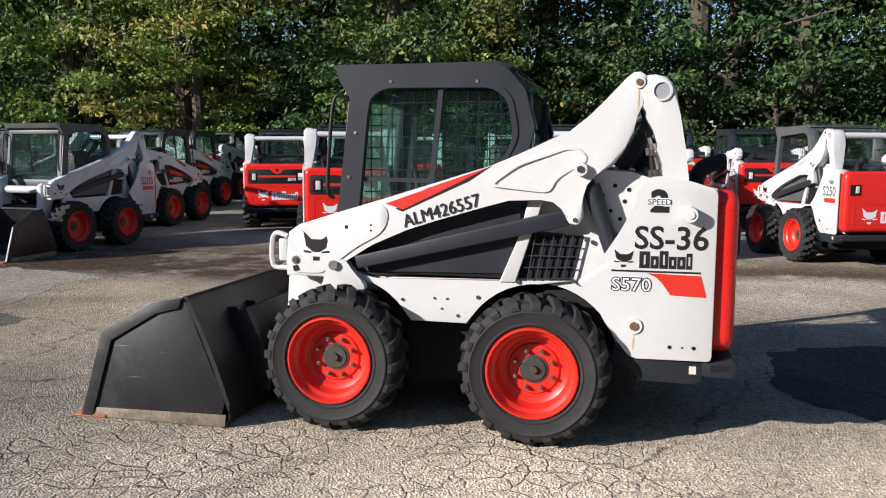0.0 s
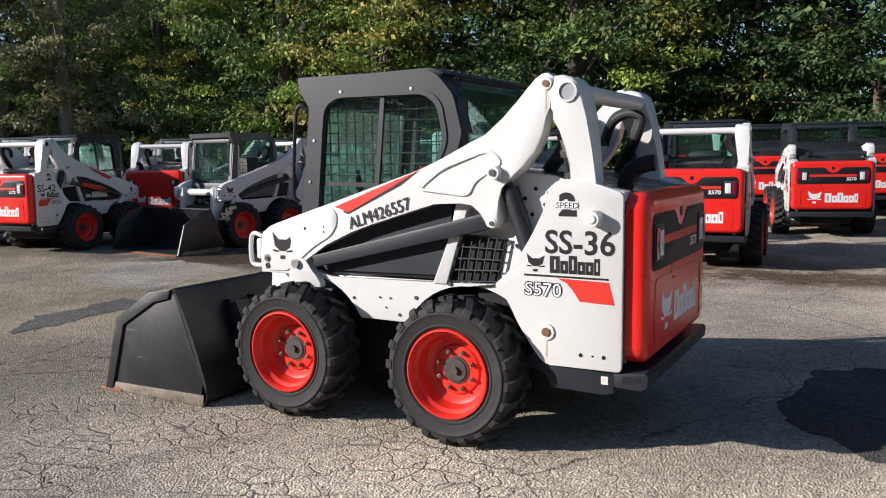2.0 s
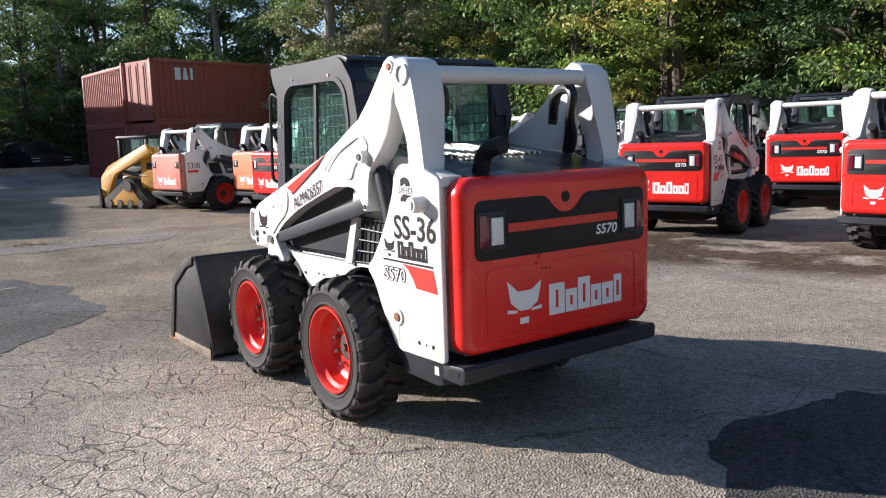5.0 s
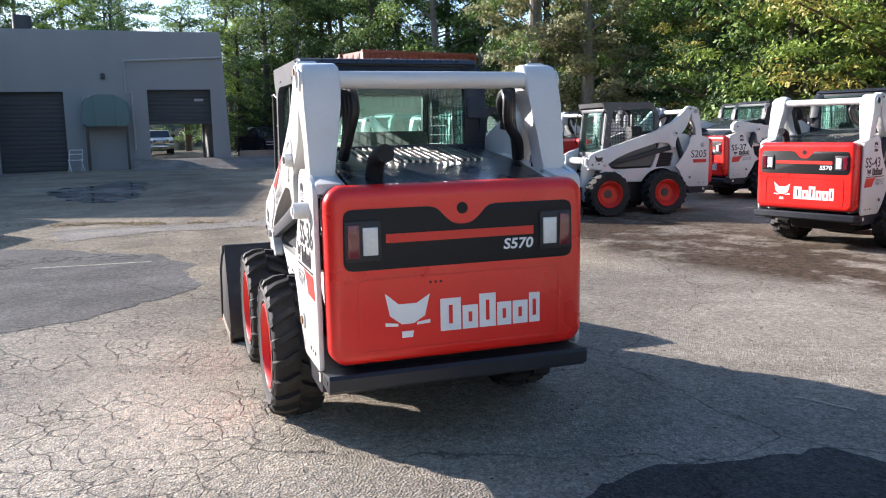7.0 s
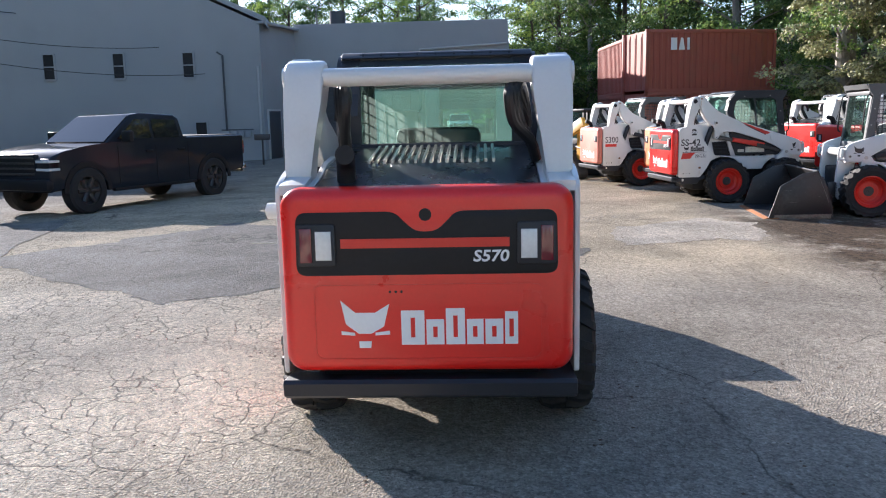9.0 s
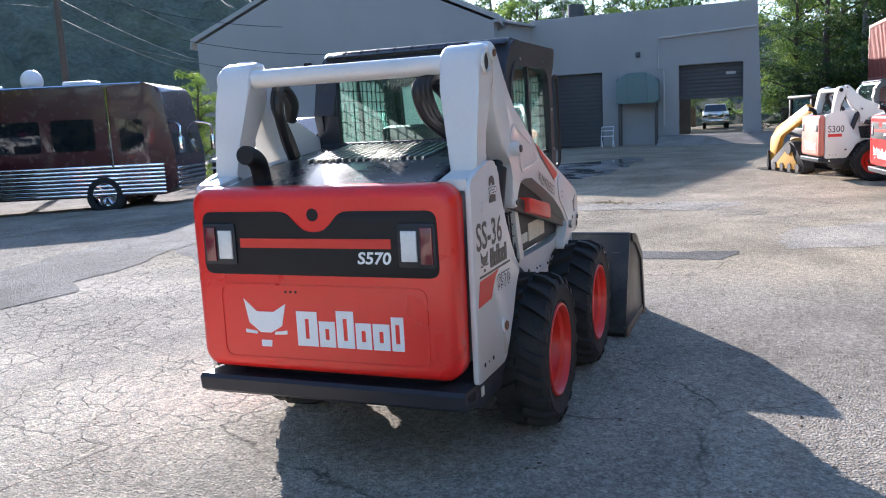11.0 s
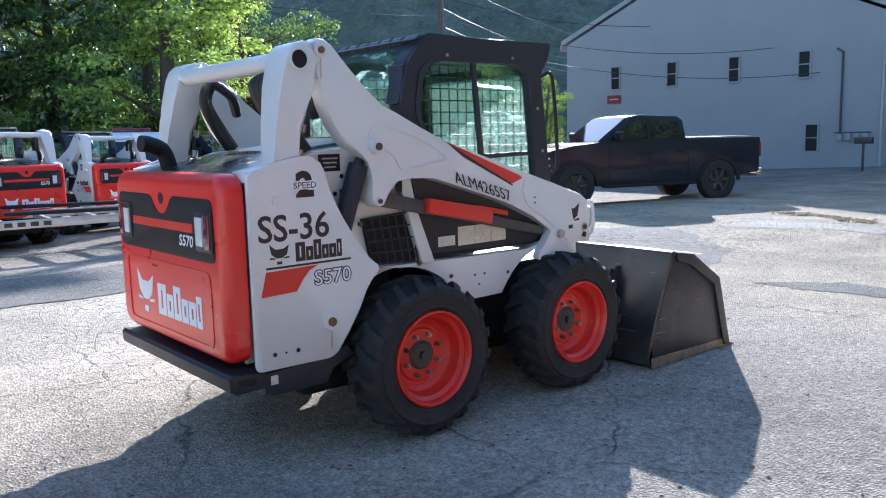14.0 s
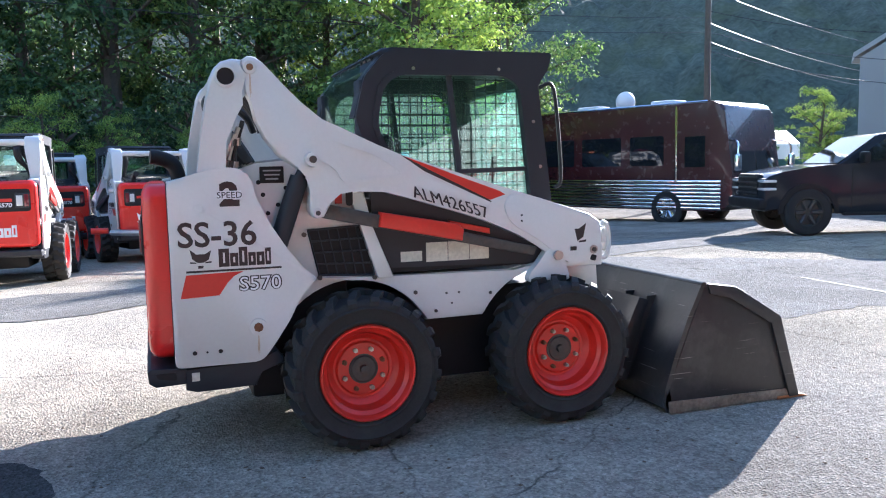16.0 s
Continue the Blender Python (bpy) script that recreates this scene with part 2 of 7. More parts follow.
def box(bm, c, s, bevel=0.0, m=None, seg=2):
    r = bmesh.ops.create_cube(bm, size=1.0)
    vs = r["verts"]
    for v in vs:
        v.co = Vector((v.co.x * s[0], v.co.y * s[1], v.co.z * s[2]))
    if bevel:
        es = list({e for v in vs for e in v.link_edges})
        q = bmesh.ops.bevel(bm, geom=es, offset=bevel, segments=seg, affect="EDGES", profile=0.5)
        vs = list({v for f in q["faces"] for v in f.verts} | {v for v in vs if v.is_valid})
    for v in vs:
        p = v.co
        if m is not None:
            p = m @ p
        v.co = p + Vector(c)
    return vs


def prism(bm, pts, a0, a1, axis="y", bevel=0.0, seg=2):
    """The outline pts, drawn across the given axis, swept from a0 to a1 along it."""
    def at(p, a):
        return {"y": (p[0], a, p[1]), "x": (a, p[0], p[1]), "z": (p[0], p[1], a)}[axis]
    lo = [bm.verts.new(at(p, a0)) for p in pts]
    hi = [bm.verts.new(at(p, a1)) for p in pts]
    fs = [bm.faces.new(lo), bm.faces.new(hi[::-1])]
    k = len(pts)
    for i in range(k):
        fs.append(bm.faces.new((lo[i], hi[i], hi[(i + 1) % k], lo[(i + 1) % k])))
    vs = lo + hi
    if bevel:
        es = list({e for f in fs[:2] for e in f.edges})
        q = bmesh.ops.bevel(bm, geom=es, offset=bevel, segments=seg, affect="EDGES", profile=0.5, clamp_overlap=True)
        vs = list({v for f in q["faces"] for v in f.verts} | {v for v in vs if v.is_valid})
    return vs


def ring(bm, outer, inner, a0, a1, axis="y"):
    """A flat frame between two outlines of equal count, swept along the axis."""
    def at(p, a):
        return {"y": (p[0], a, p[1]), "x": (a, p[0], p[1]), "z": (p[0], p[1], a)}[axis]
    k = len(outer)
    q = [[bm.verts.new(at(p, a)) for p in pts] for a in (a0, a1) for pts in (outer, inner)]
    for i in range(k):
        j = (i + 1) % k
        bm.faces.new((q[0][i], q[0][j], q[1][j], q[1][i]))
        bm.faces.new((q[2][i], q[3][i], q[3][j], q[2][j]))
        bm.faces.new((q[0][i], q[2][i], q[2][j], q[0][j]))
        bm.faces.new((q[1][i], q[1][j], q[3][j], q[3][i]))


def pillow(bm, cy, cz, hw, hh, rad, x0, x1, edge, seg=8):
    """A rounded slab facing +x, whose front edge is softly rounded."""
    def outline(inset):
        r = max(0.012, rad - inset * 0.7)
        out = []
        for sy, sz, a0 in ((1, 1, 0), (-1, 1, 90), (-1, -1, 180), (1, -1, 270)):
            for i in range(seg + 1):
                a = radians(a0 + 90 * i / seg)
                out.append((cy + sy * (hw - inset - r) + r * math.cos(a), cz + sz * (hh - inset - r) + r * math.sin(a)))
        return out
    rows = [(x0, 0.0), (x1 - edge, 0.0)] + [(x1 - edge + edge * math.sin(radians(15 * k)), edge * (1 - math.cos(radians(15 * k)))) for k in range(1, 7)]
    rings = [[bm.verts.new((x, *p)) for p in outline(i)] for x, i in rows]
    for a, b in zip(rings, rings[1:]):
        for k in range(len(a)):
            bm.faces.new((a[k], a[(k + 1) % len(a)], b[(k + 1) % len(a)], b[k]))
    bm.faces.new(rings[0][::-1])
    bm.faces.new(rings[-1])


def resample(pts, k):
    """k points spread along a closed outline."""
    ps = [Vector((*p, 0)) for p in pts]
    ls = [(ps[(i + 1) % len(ps)] - ps[i]).length for i in range(len(ps))]
    total, out, i, done = sum(ls), [], 0, 0.0
    for n in range(k):
        d = total * n / k
        while d > done + ls[i]:
            done += ls[i]
            i += 1
        f = (d - done) / ls[i]
        p = ps[i].lerp(ps[(i + 1) % len(ps)], f)
        out.append((p.x, p.y))
    return out


def rounded(pts, r, seg=5):
    """The outline with its corners rounded to about r."""
    out, k = [], len(pts)
    for i in range(k):
        p, a, b = Vector(pts[i]), Vector(pts[i - 1]), Vector(pts[(i + 1) % k])
        da, db = min(r, (a - p).length * 0.45), min(r, (b - p).length * 0.45)
        pa, pb = p + (a - p).normalized() * da, p + (b - p).normalized() * db
        for s in range(seg + 1):
            t = s / seg
            q = pa * (1 - t) ** 2 + p * 2 * t * (1 - t) + pb * t * t
            out.append((q.x, q.y))
    return out


def by_angle(outlines, c, k=96):
    """The outlines cut by the same rays from c, so that their points pair up; corners are kept."""
    angles = [2 * math.pi * i / k for i in range(k)] + [math.atan2(p[1] - c[1], p[0] - c[0]) % (2 * math.pi) for o in outlines for p in o]
    angles = sorted(set(round(a, 3) for a in angles))
    res = []
    for o in outlines:
        pts = []
        for a in angles:
            d, best = Vector((math.cos(a), math.sin(a))), None
            for i in range(len(o)):
                p, q = Vector(o[i]) - Vector(c), Vector(o[(i + 1) % len(o)]) - Vector(c)
                e = q - p
                den = d.x * e.y - d.y * e.x
                if abs(den) < 1e-9:
                    continue
                t, u = (p.x * e.y - p.y * e.x) / den, (p.x * d.y - p.y * d.x) / den
                if t > 0 and -1e-6 <= u <= 1 + 1e-6 and (best is None or t > best):
                    best = t
            pts.append((c[0] + d.x * best, c[1] + d.y * best))
        res.append(pts)
    return res


def cyl(bm, p0, p1, r, seg=20, r1=None):
    p0, p1 = Vector(p0), Vector(p1)
    d = p1 - p0
    m = Matrix.Translation((p0 + p1) / 2) @ d.to_track_quat("Z", "Y").to_matrix().to_4x4()
    return bmesh.ops.create_cone(bm, cap_ends=True, cap_tris=False, segments=seg, radius1=r, radius2=r if r1 is None else r1, depth=d.length, matrix=m)["verts"]


def tube(bm, pts, r, seg=8, closed=False, taper=None):
    """A round bar along a line of points."""
    pts = [Vector(p) for p in pts]
    k = len(pts)
    rings, ref = [], None
    for i, p in enumerate(pts):
        if closed:
            d = pts[(i + 1) % k] - pts[i - 1]
        else:
            d = pts[min(i + 1, k - 1)] - pts[max(i - 1, 0)]
        d.normalize()
        if ref is None:
            ref = d.orthogonal().normalized()
        ref = (ref - d * ref.dot(d)).normalized()
        side = d.cross(ref)
        rad = r if taper is None else r * (1 + (taper - 1) * i / max(1, k - 1))
        rings.append([bm.verts.new(p + (ref * math.cos(2 * math.pi * s / seg) + side * math.sin(2 * math.pi * s / seg)) * rad) for s in range(seg)])
    for i in range(k if closed else k - 1):
        a, b = rings[i], rings[(i + 1) % k]
        for s in range(seg):
            bm.faces.new((a[s], a[(s + 1) % seg], b[(s + 1) % seg], b[s]))
    if not closed:
        bm.faces.new(rings[0][::-1])
        bm.faces.new(rings[-1])


def curve(pts, k=6):
    """A smooth line through the points."""
    ps = [Vector(p) for p in pts]
    ps = [ps[0] * 2 - ps[1]] + ps + [ps[-1] * 2 - ps[-2]]
    out = []
    for i in range(1, len(ps) - 2):
        a, b, c, d = ps[i - 1:i + 3]
        for s in range(k):
            t = s / k
            out.append(0.5 * ((2 * b) + (c - a) * t + (2 * a - 5 * b + 4 * c - d) * t * t + (3 * b - a - 3 * c + d) * t ** 3))
    return out + [ps[-2]]


def lathe(bm, prof, c, seg=40):
    """A profile of (radius, along) turned about the y axis at c."""
    rings = []
    for r, a in prof:
        rings.append([bm.verts.new((c[0] + r * math.cos(2 * math.pi * s / seg), c[1] + a, c[2] + r * math.sin(2 * math.pi * s / seg))) for s in range(seg)])
    for a, b in zip(rings, rings[1:]):
        for s in range(seg):
            bm.faces.new((a[s], a[(s + 1) % seg], b[(s + 1) % seg], b[s]))
    return rings


FONT_CACHE = {}


def letters(text, bold=0.006):
    """The text as flat shapes, brought to a unit square."""
    key = (text, bold)
    if key not in FONT_CACHE:
        cu = bpy.data.curves.new("lettering", "FONT")
        cu.body = text
        cu.resolution_u = 3
        cu.offset = bold
        ob = new("lettering", cu)
        me = bpy.data.meshes.new_from_object(ob.evaluated_get(bpy.context.evaluated_depsgraph_get()))
        bpy.data.objects.remove(ob)
        bpy.data.curves.remove(cu)
        co = np.zeros(len(me.vertices) * 3)
        me.vertices.foreach_get("co", co)
        co = co.reshape(-1, 3)
        lo, hi = co.min(0), co.max(0)
        FONT_CACHE[key] = ([((x - lo[0]) / (hi[0] - lo[0]), (y - lo[1]) / (hi[1] - lo[1])) for x, y, _ in co], [tuple(p.vertices) for p in me.polygons])
        bpy.data.meshes.remove(me)
    return FONT_CACHE[key]


def decal(name, text, o, u, v, material, parent, label="", thick=0.0015, bold=0.006):
    """Lettering on a surface: o its lower left corner, u along the line, v up the letters."""
    pts, faces = letters(text, bold)
    o, u, v = Vector(o), Vector(u), Vector(v)
    nrm = u.cross(v).normalized() * thick
    bm = bmesh.new()
    vs = [bm.verts.new(o + u * a + v * b + nrm) for a, b in pts]
    for f in faces:
        try:
            bm.faces.new([vs[i] for i in f])
        except ValueError:
            pass
    return part(name, bm, material, parent, label, smooth=0)


def patch(name, polys, o, u, v, material, parent, label="", thick=0.0015):
    """Flat shapes stuck on a surface, given in a unit square, with a little thickness."""
    o, u, v = Vector(o), Vector(u), Vector(v)
    nrm = u.cross(v).normalized()
    bm = bmesh.new()
    for pts in polys:
        lo = [bm.verts.new(o + u * a + v * b - nrm * 0.001) for a, b in pts]
        hi = [bm.verts.new(o + u * a + v * b + nrm * thick) for a, b in pts]
        bm.faces.new(hi)
        bm.faces.new(lo[::-1])
        for i in range(len(pts)):
            j = (i + 1) % len(pts)
            bm.faces.new((lo[i], lo[j], hi[j], hi[i]))
    return part(name, bm, material, parent, label, smooth=0)


# plain marks standing in for the maker's emblem and wordmark
EMBLEM = [[(0.0, 1.0), (0.3, 0.74), (0.7, 0.74), (1.0, 0.92), (0.88, 0.45), (0.62, 0.3), (0.36, 0.3), (0.1, 0.5)],
          [(0.36, 0.0), (0.6, 0.0), (0.62, 0.14), (0.36, 0.14)], [(0.0, 0.28), (0.28, 0.26), (0.28, 0.32), (0.0, 0.36)], [(0.7, 0.26), (1.0, 0.28), (1.0, 0.36), (0.7, 0.32)]]
WORDMARK = []
for a, b, h in ((0.0, 0.19, 0.95), (0.205, 0.35, 0.7), (0.365, 0.52, 1.0), (0.535, 0.67, 0.7), (0.685, 0.83, 0.7), (0.845, 0.95, 0.9)):
    c = (a + b) / 2
    # a solid block with a narrow slit in it
    WORDMARK += [[(a, 0.0), (c - 0.018, 0.0), (c - 0.018, h), (a, h)], [(c + 0.018, 0.0), (b, 0.0), (b, h), (c + 0.018, h)],
                 [(c - 0.02, 0.0), (c + 0.02, 0.0), (c + 0.02, 0.2), (c - 0.02, 0.2)], [(c - 0.02, h - 0.2), (c + 0.02, h - 0.2), (c + 0.02, h), (c - 0.02, h)]]
STREAK = mat("rust_stain", (0.5, 0.4, 0.3), 0.6, var=0.25, scale=40)


# ---- skid steer loaders: nose along -x, left side at -y, middle of the wheels at the origin ----
def arc(cx, cz, r, a0, a1, k=8):
    return [(cx + r * math.cos(radians(a0 + (a1 - a0) * i / k)), cz + r * math.sin(radians(a0 + (a1 - a0) * i / k))) for i in range(k + 1)]


TYRE = [(0.232, 0.095), (0.238, 0.118), (0.247, 0.126), (0.252, 0.131), (0.258, 0.131), (0.262, 0.128), (0.29, 0.133), (0.31, 0.137), (0.316, 0.141), (0.322, 0.139), (0.326, 0.134), (0.343, 0.13), (0.356, 0.118), (0.36, 0.07), (0.361, 0.0)]


def make_lug(side):
    """One slanting tread lug, from the middle of the tread over the shoulder, at angle zero."""
    bm = bmesh.new()
    vs = []
    for r, grow in ((0.35, 1.0), (0.391, 0.78)):
        for y, da, w in ((0.004, 0.11, 0.055), (0.07, 0.02, 0.058), (0.134 if grow == 1 else 0.126, -0.05, 0.074), (0.139, -0.06, 0.07)):
            for e in (-1, 1):
                ang = da + e * w * grow
                rr = r - (0.02 if (y > 0.1 and grow < 1) else 0) - (0.02 if y > 0.135 else 0)
                vs.append(bm.verts.new((rr * math.cos(ang), side * y, rr * math.sin(ang))))
    lo, hi = vs[:8], vs[8:]
    for k in (0, 2, 4):
        bm.faces.new((hi[k], hi[k + 1], hi[k + 3], hi[k + 2]))
        bm.faces.new((lo[k], lo[k + 2], hi[k + 2], hi[k]))
        bm.faces.new((lo[k + 1], hi[k + 1], hi[k + 3], lo[k + 3]))
    bm.faces.new((lo[0], hi[0], hi[1], lo[1]))
    bm.faces.new((lo[6], lo[7], hi[7], hi[6]))
    return bm


def make_tyre(plain, lugs=20):
    """A tyre about the origin: bare for lugs of their own, or moulded in one piece with them."""
    bm = bmesh.new()
    if plain:
        lathe(bm, TYRE + [(r, -a) for r, a in TYRE[-2::-1]], (0, 0, 0), 56)
        return bm
    wall = TYRE[:12]
    tread = [(0.136, 0.352, 0.372, 1), (0.126, 0.352, 0.384, 1), (0.07, 0.354, 0.39, 0), (0.012, 0.354, 0.39, -1)]
    rows = [(a, r, r, 0) for r, a in wall] + tread + [(-a, lo, hi, k + 2) for a, lo, hi, k in tread[::-1]] + [(-a, r, r, 0) for r, a in wall[::-1]]
    seg = lugs * 4
    rings = []
    for a, lo, hi, k in rows:
        ring_ = []
        for q in range(seg):
            r = hi if (q + k) % 4 < 2 else lo
            t = 2 * math.pi * q / seg
            ring_.append(bm.verts.new((r * math.cos(t), a, r * math.sin(t))))
        rings.append(ring_)
    for a, b in zip(rings, rings[1:]):
        for q in range(seg):
            bm.faces.new((a[q], a[(q + 1) % seg], b[(q + 1) % seg], b[q]))
    return bm


LUGS = {}


def lug_mesh(side):
    if side not in LUGS:
        LUGS[side] = finish(make_lug(side), "lug", RUBBER)
    return LUGS[side]


def make_wheel(root, x, sy, bolts=True, rim_mat=None):
    c = (x, sy * 0.675, 0.388)
    tyre = part("tyre", make_tyre(bolts), RUBBER, root)
    tyre.location = c
    for side in (-1, 1) if bolts else ():
        for i in range(20):
            lug = new("lug", lug_mesh(side))
            lug.parent = tyre
            lug.rotation_euler = (0, -2 * math.pi * (i + (0.5 if side > 0 else 0)) / 20, 0)
    bm = bmesh.new()
    prof = [(0.2, -0.11), (0.232, -0.118), (0.238, 0.122), (0.233, 0.132), (0.226, 0.133), (0.219, 0.124), (0.212, 0.098), (0.2, 0.088), (0.194, 0.082), (0.189, 0.05), (0.178, 0.028), (0.162, 0.018), (0.15, 0.006), (0.138, 0.004), (0.128, 0.014), (0.06, 0.016)]
    lathe(bm, [(r, a * sy) for r, a in prof], c, 40)
    rim = part("rim", bm, rim_mat or RED_RIM, root, "red dished steel rim")
    bm = bmesh.new()
    y0 = c[1]
    cyl(bm, (x, y0, c[2]), (x, y0 + sy * 0.02, c[2]), 0.074, 32)
    cyl(bm, (x, y0 + sy * 0.02, c[2]), (x, y0 + sy * 0.027, c[2]), 0.066, 32, 0.06)
    cyl(bm, (x, y0 + sy * 0.02, c[2]), (x, y0 + sy * 0.045, c[2]), 0.022, 16, 0.019)
    part("hub", bm, DARKSTEEL, rim, "dark greasy hub cap")
    if bolts:
        for i in range(8):
            a = 2 * math.pi * (i + 0.5) / 8
            p = Vector((x + 0.103 * math.cos(a), y0 + sy * 0.013, c[2] + 0.103 * math.sin(a)))
            bm = bmesh.new()
            cyl(bm, p, p + Vector((0, sy * 0.022, 0)), 0.0125, 6)
            cyl(bm, p + Vector((0, sy * 0.02, 0)), p + Vector((0, sy * 0.034, 0)), 0.007, 8)
            part("wheel_nut", bm, RUST if i % 3 == 0 else STEEL, rim)
    return rim


ARM = [(-0.845, 1.055), (-0.78, 1.098), (-0.52, 1.178), (-0.28, 1.25), (0.3, 1.43), (0.44, 1.475), (0.52, 1.525), (0.6, 1.563), (0.7, 1.592), (0.79, 1.68), (0.87, 1.76), (0.965, 1.862), (0.995, 1.886), (1.03, 1.89), (1.058, 1.872), (1.06, 1.8), (1.03, 1.73), (1.02, 1.68), (1.005, 1.6), (0.965, 1.515), (0.905, 1.435), (0.82, 1.378), (0.772, 1.34), (0.765, 1.27), (0.768, 1.17), (0.752, 1.14), (0.73, 1.13), (0.7, 1.138), (0.683, 1.165), (0.668, 1.22), (0.62, 1.258), (0.55, 1.268), (0.39, 1.25), (0.24, 1.208), (-0.02, 1.13), (-0.16, 1.083), (-0.35, 1.0), (-0.47, 0.94), (-0.56, 0.87), (-0.62, 0.81), (-0.86, 0.81), (-0.865, 0.9)]
ARM_LOW = ARM[:6] + [(0.62, 1.5), (0.9, 1.55), (1.15, 1.6), (1.26, 1.585), (1.32, 1.53), (1.33, 1.44), (1.28, 1.38), (1.15, 1.36), (0.9, 1.375)] + ARM[21:]
LINK = [(1.058, 1.872), (1.1, 1.876), (1.15, 1.862), (1.18, 1.835), (1.2, 1.79), (1.222, 1.68), (1.252, 1.52), (1.272, 1.37), (1.275, 1.26), (1.16, 1.26), (1.168, 1.39), (1.12, 1.5), (1.11, 1.62), (1.075, 1.68), (1.04, 1.72), (1.06, 1.8)]
PLATE = [(1.13, 1.385), (1.075, 1.37), (1.04, 1.335), (1.02, 1.24), (0.955, 1.11), (0.88, 0.99), (0.81, 0.9), (0.742, 0.845), (0.785, 0.815), (0.83, 0.76), (0.88, 0.66), (0.955, 0.55), (1.02, 0.468), (1.412, 0.468), (1.412, 1.32), (1.275, 1.362), (1.2, 1.378)]


def screen(ends, r, name, material, parent, apart):
    """A welded wire screen: single wires where they can be told apart, else one joined mesh."""
    bm = bmesh.new()
    for a, b in ends:
        if apart:
            bm = bmesh.new()
        tube(bm, [a, b], r, 5)
        if apart:
            part("screen_wire", bm, material, parent)
    if not apart:
        tagged(part(name, bm, material, parent), kind="stuff")


def lean(vs, s):
    """The arms close in a little towards the nose."""
    for v in vs:
        if v.is_valid:
            v.co.y -= s * 0.045 * max(0.0, min(1.0, (0.75 - v.co.x) / 1.4))


def build_loader(label, group="", new_style=True, bucket=True, door=RED, number="", texts=True, glazed=True, sleeve=True, model="S570", bolts=True, cab_mat=None, flag=True, radial=False):
    root = thing("skid_steer_loader", label, "skid steer loader", group)
    cabm = cab_mat or CHARCOAL
    # running gear
    for x in (-0.54, 0.54):
        for s in (-1, 1):
            make_wheel(root, x, s, bolts)
    bm = bmesh.new()
    box(bm, (0.1, 0, 0.47), (1.9, 0.84, 0.5), 0.03)
    box(bm, (-0.9, 0, 0.35), (0.16, 0.7, 0.2), 0.02)
    for x in (-0.54, 0.54):
        cyl(bm, (x, -0.62, 0.388), (x, 0.62, 0.388), 0.08, 20)
    part("undercarriage", bm, BLACK, root, "black belly pan and axle tubes")
    # chassis sides
    for s in (-1, 1):
        bm = bmesh.new()
        low = arc(-0.54, 0.385, 0.43, 100, 27) + arc(0.54, 0.385, 0.425, 153, 88)
        top = [(0.72, 0.832), (0.4, 0.82), (0.35, 0.818), (-0.35, 0.8), (-0.45, 0.835), (-0.62, 0.86)]
        prism(bm, low + top, s * 0.5, s * 0.56, "y", 0.008)
        part("chassis_side", bm, WHITE, root)
        for x, z, r in ((-0.2, 0.695, 0.009), (-0.02, 0.71, 0.006), (0.05, 0.71, 0.006), (0.02, 0.655, 0.005), (0.22, 0.725, 0.011), (0.11, 0.62, 0.009)) if bolts else ():
            bm = bmesh.new()
            cyl(bm, (x, s * 0.55, z), (x, s * 0.566, z), r, 10)
            part("chassis_bolt", bm, DARKSTEEL, root)
        # inner tail plate with holes
        bm = bmesh.new()
        prism(bm, [(0.34, 0.83), (0.45, 1.1), (0.53, 1.33), (0.78, 1.42), (1.0, 1.4), (1.2, 1.34), (1.39, 1.31), (1.39, 0.48), (0.96, 0.48)] + arc(0.54, 0.388, 0.422, 16, 92, 10), s * 0.5, s * 0.53, "y", 0.004)
        part("inner_plate", bm, WHITE, root)
        for x, z in ((0.92, 1.33), (0.97, 1.25), (0.9, 1.2), (0.95, 1.16), (0.86, 1.28), (0.99, 1.31), (0.88, 1.12), (0.93, 1.08)) if bolts else ():
            bm = bmesh.new()
            cyl(bm, (x, s * 0.52, z), (x, s * 0.533, z), 0.011, 12)
            part("plate_hole", bm, BLACK, root)
        if bolts and s > 0:
            bm = bmesh.new()
            box(bm, (0.925, 0.533, 1.345), (0.115, 0.01, 0.08), 0.004)
            lab = part("data_plate", bm, BLACK, root, "black riveted data plate")
            for k in range(3):
                bm = bmesh.new()
                box(bm, (0.925, 0.539, 1.365 - 0.02 * k), (0.085 - 0.012 * k, 0.002, 0.007))
                part("print_bar", bm, DECAL_GREY, lab)
            bm = bmesh.new()
            prism(bm, rounded([(0.54, 1.185), (0.575, 1.185), (0.575, 1.275), (0.54, 1.275)], 0.015, 4), 0.574, 0.579, "y")
            part("slot", bm, BLACK, root)
            bm = bmesh.new()
            prism(bm, [(0.585, 1.195), (0.62, 1.195), (0.62, 1.265), (0.585, 1.265)], 0.53, 0.534, "y")
            part("warning_sticker", bm, DECAL_RED, root)
        # slanting strut in front of the screen
        bm = bmesh.new()
        prism(bm, [(0.335, 0.815), (0.42, 0.815), (0.515, 1.12), (0.56, 1.25), (0.48, 1.25), (0.44, 1.07)], s * 0.53, s * 0.575, "y", 0.008)
        part("strut", bm, WHITE, root)
        # engine side screen
        quad = [(0.475, 1.085), (0.765, 1.07), (0.715, 0.845), (0.435, 0.83)]
        bm = bmesh.new()
        prism(bm, quad, s * 0.53, s * 0.536, "y")
        vent = part("side_screen", bm, BLACK, root, "dark opening behind a welded wire screen")
        bm = bmesh.new()
        tl, tr, br, bl = [Vector((p[0], s * 0.555, p[1])) for p in quad]
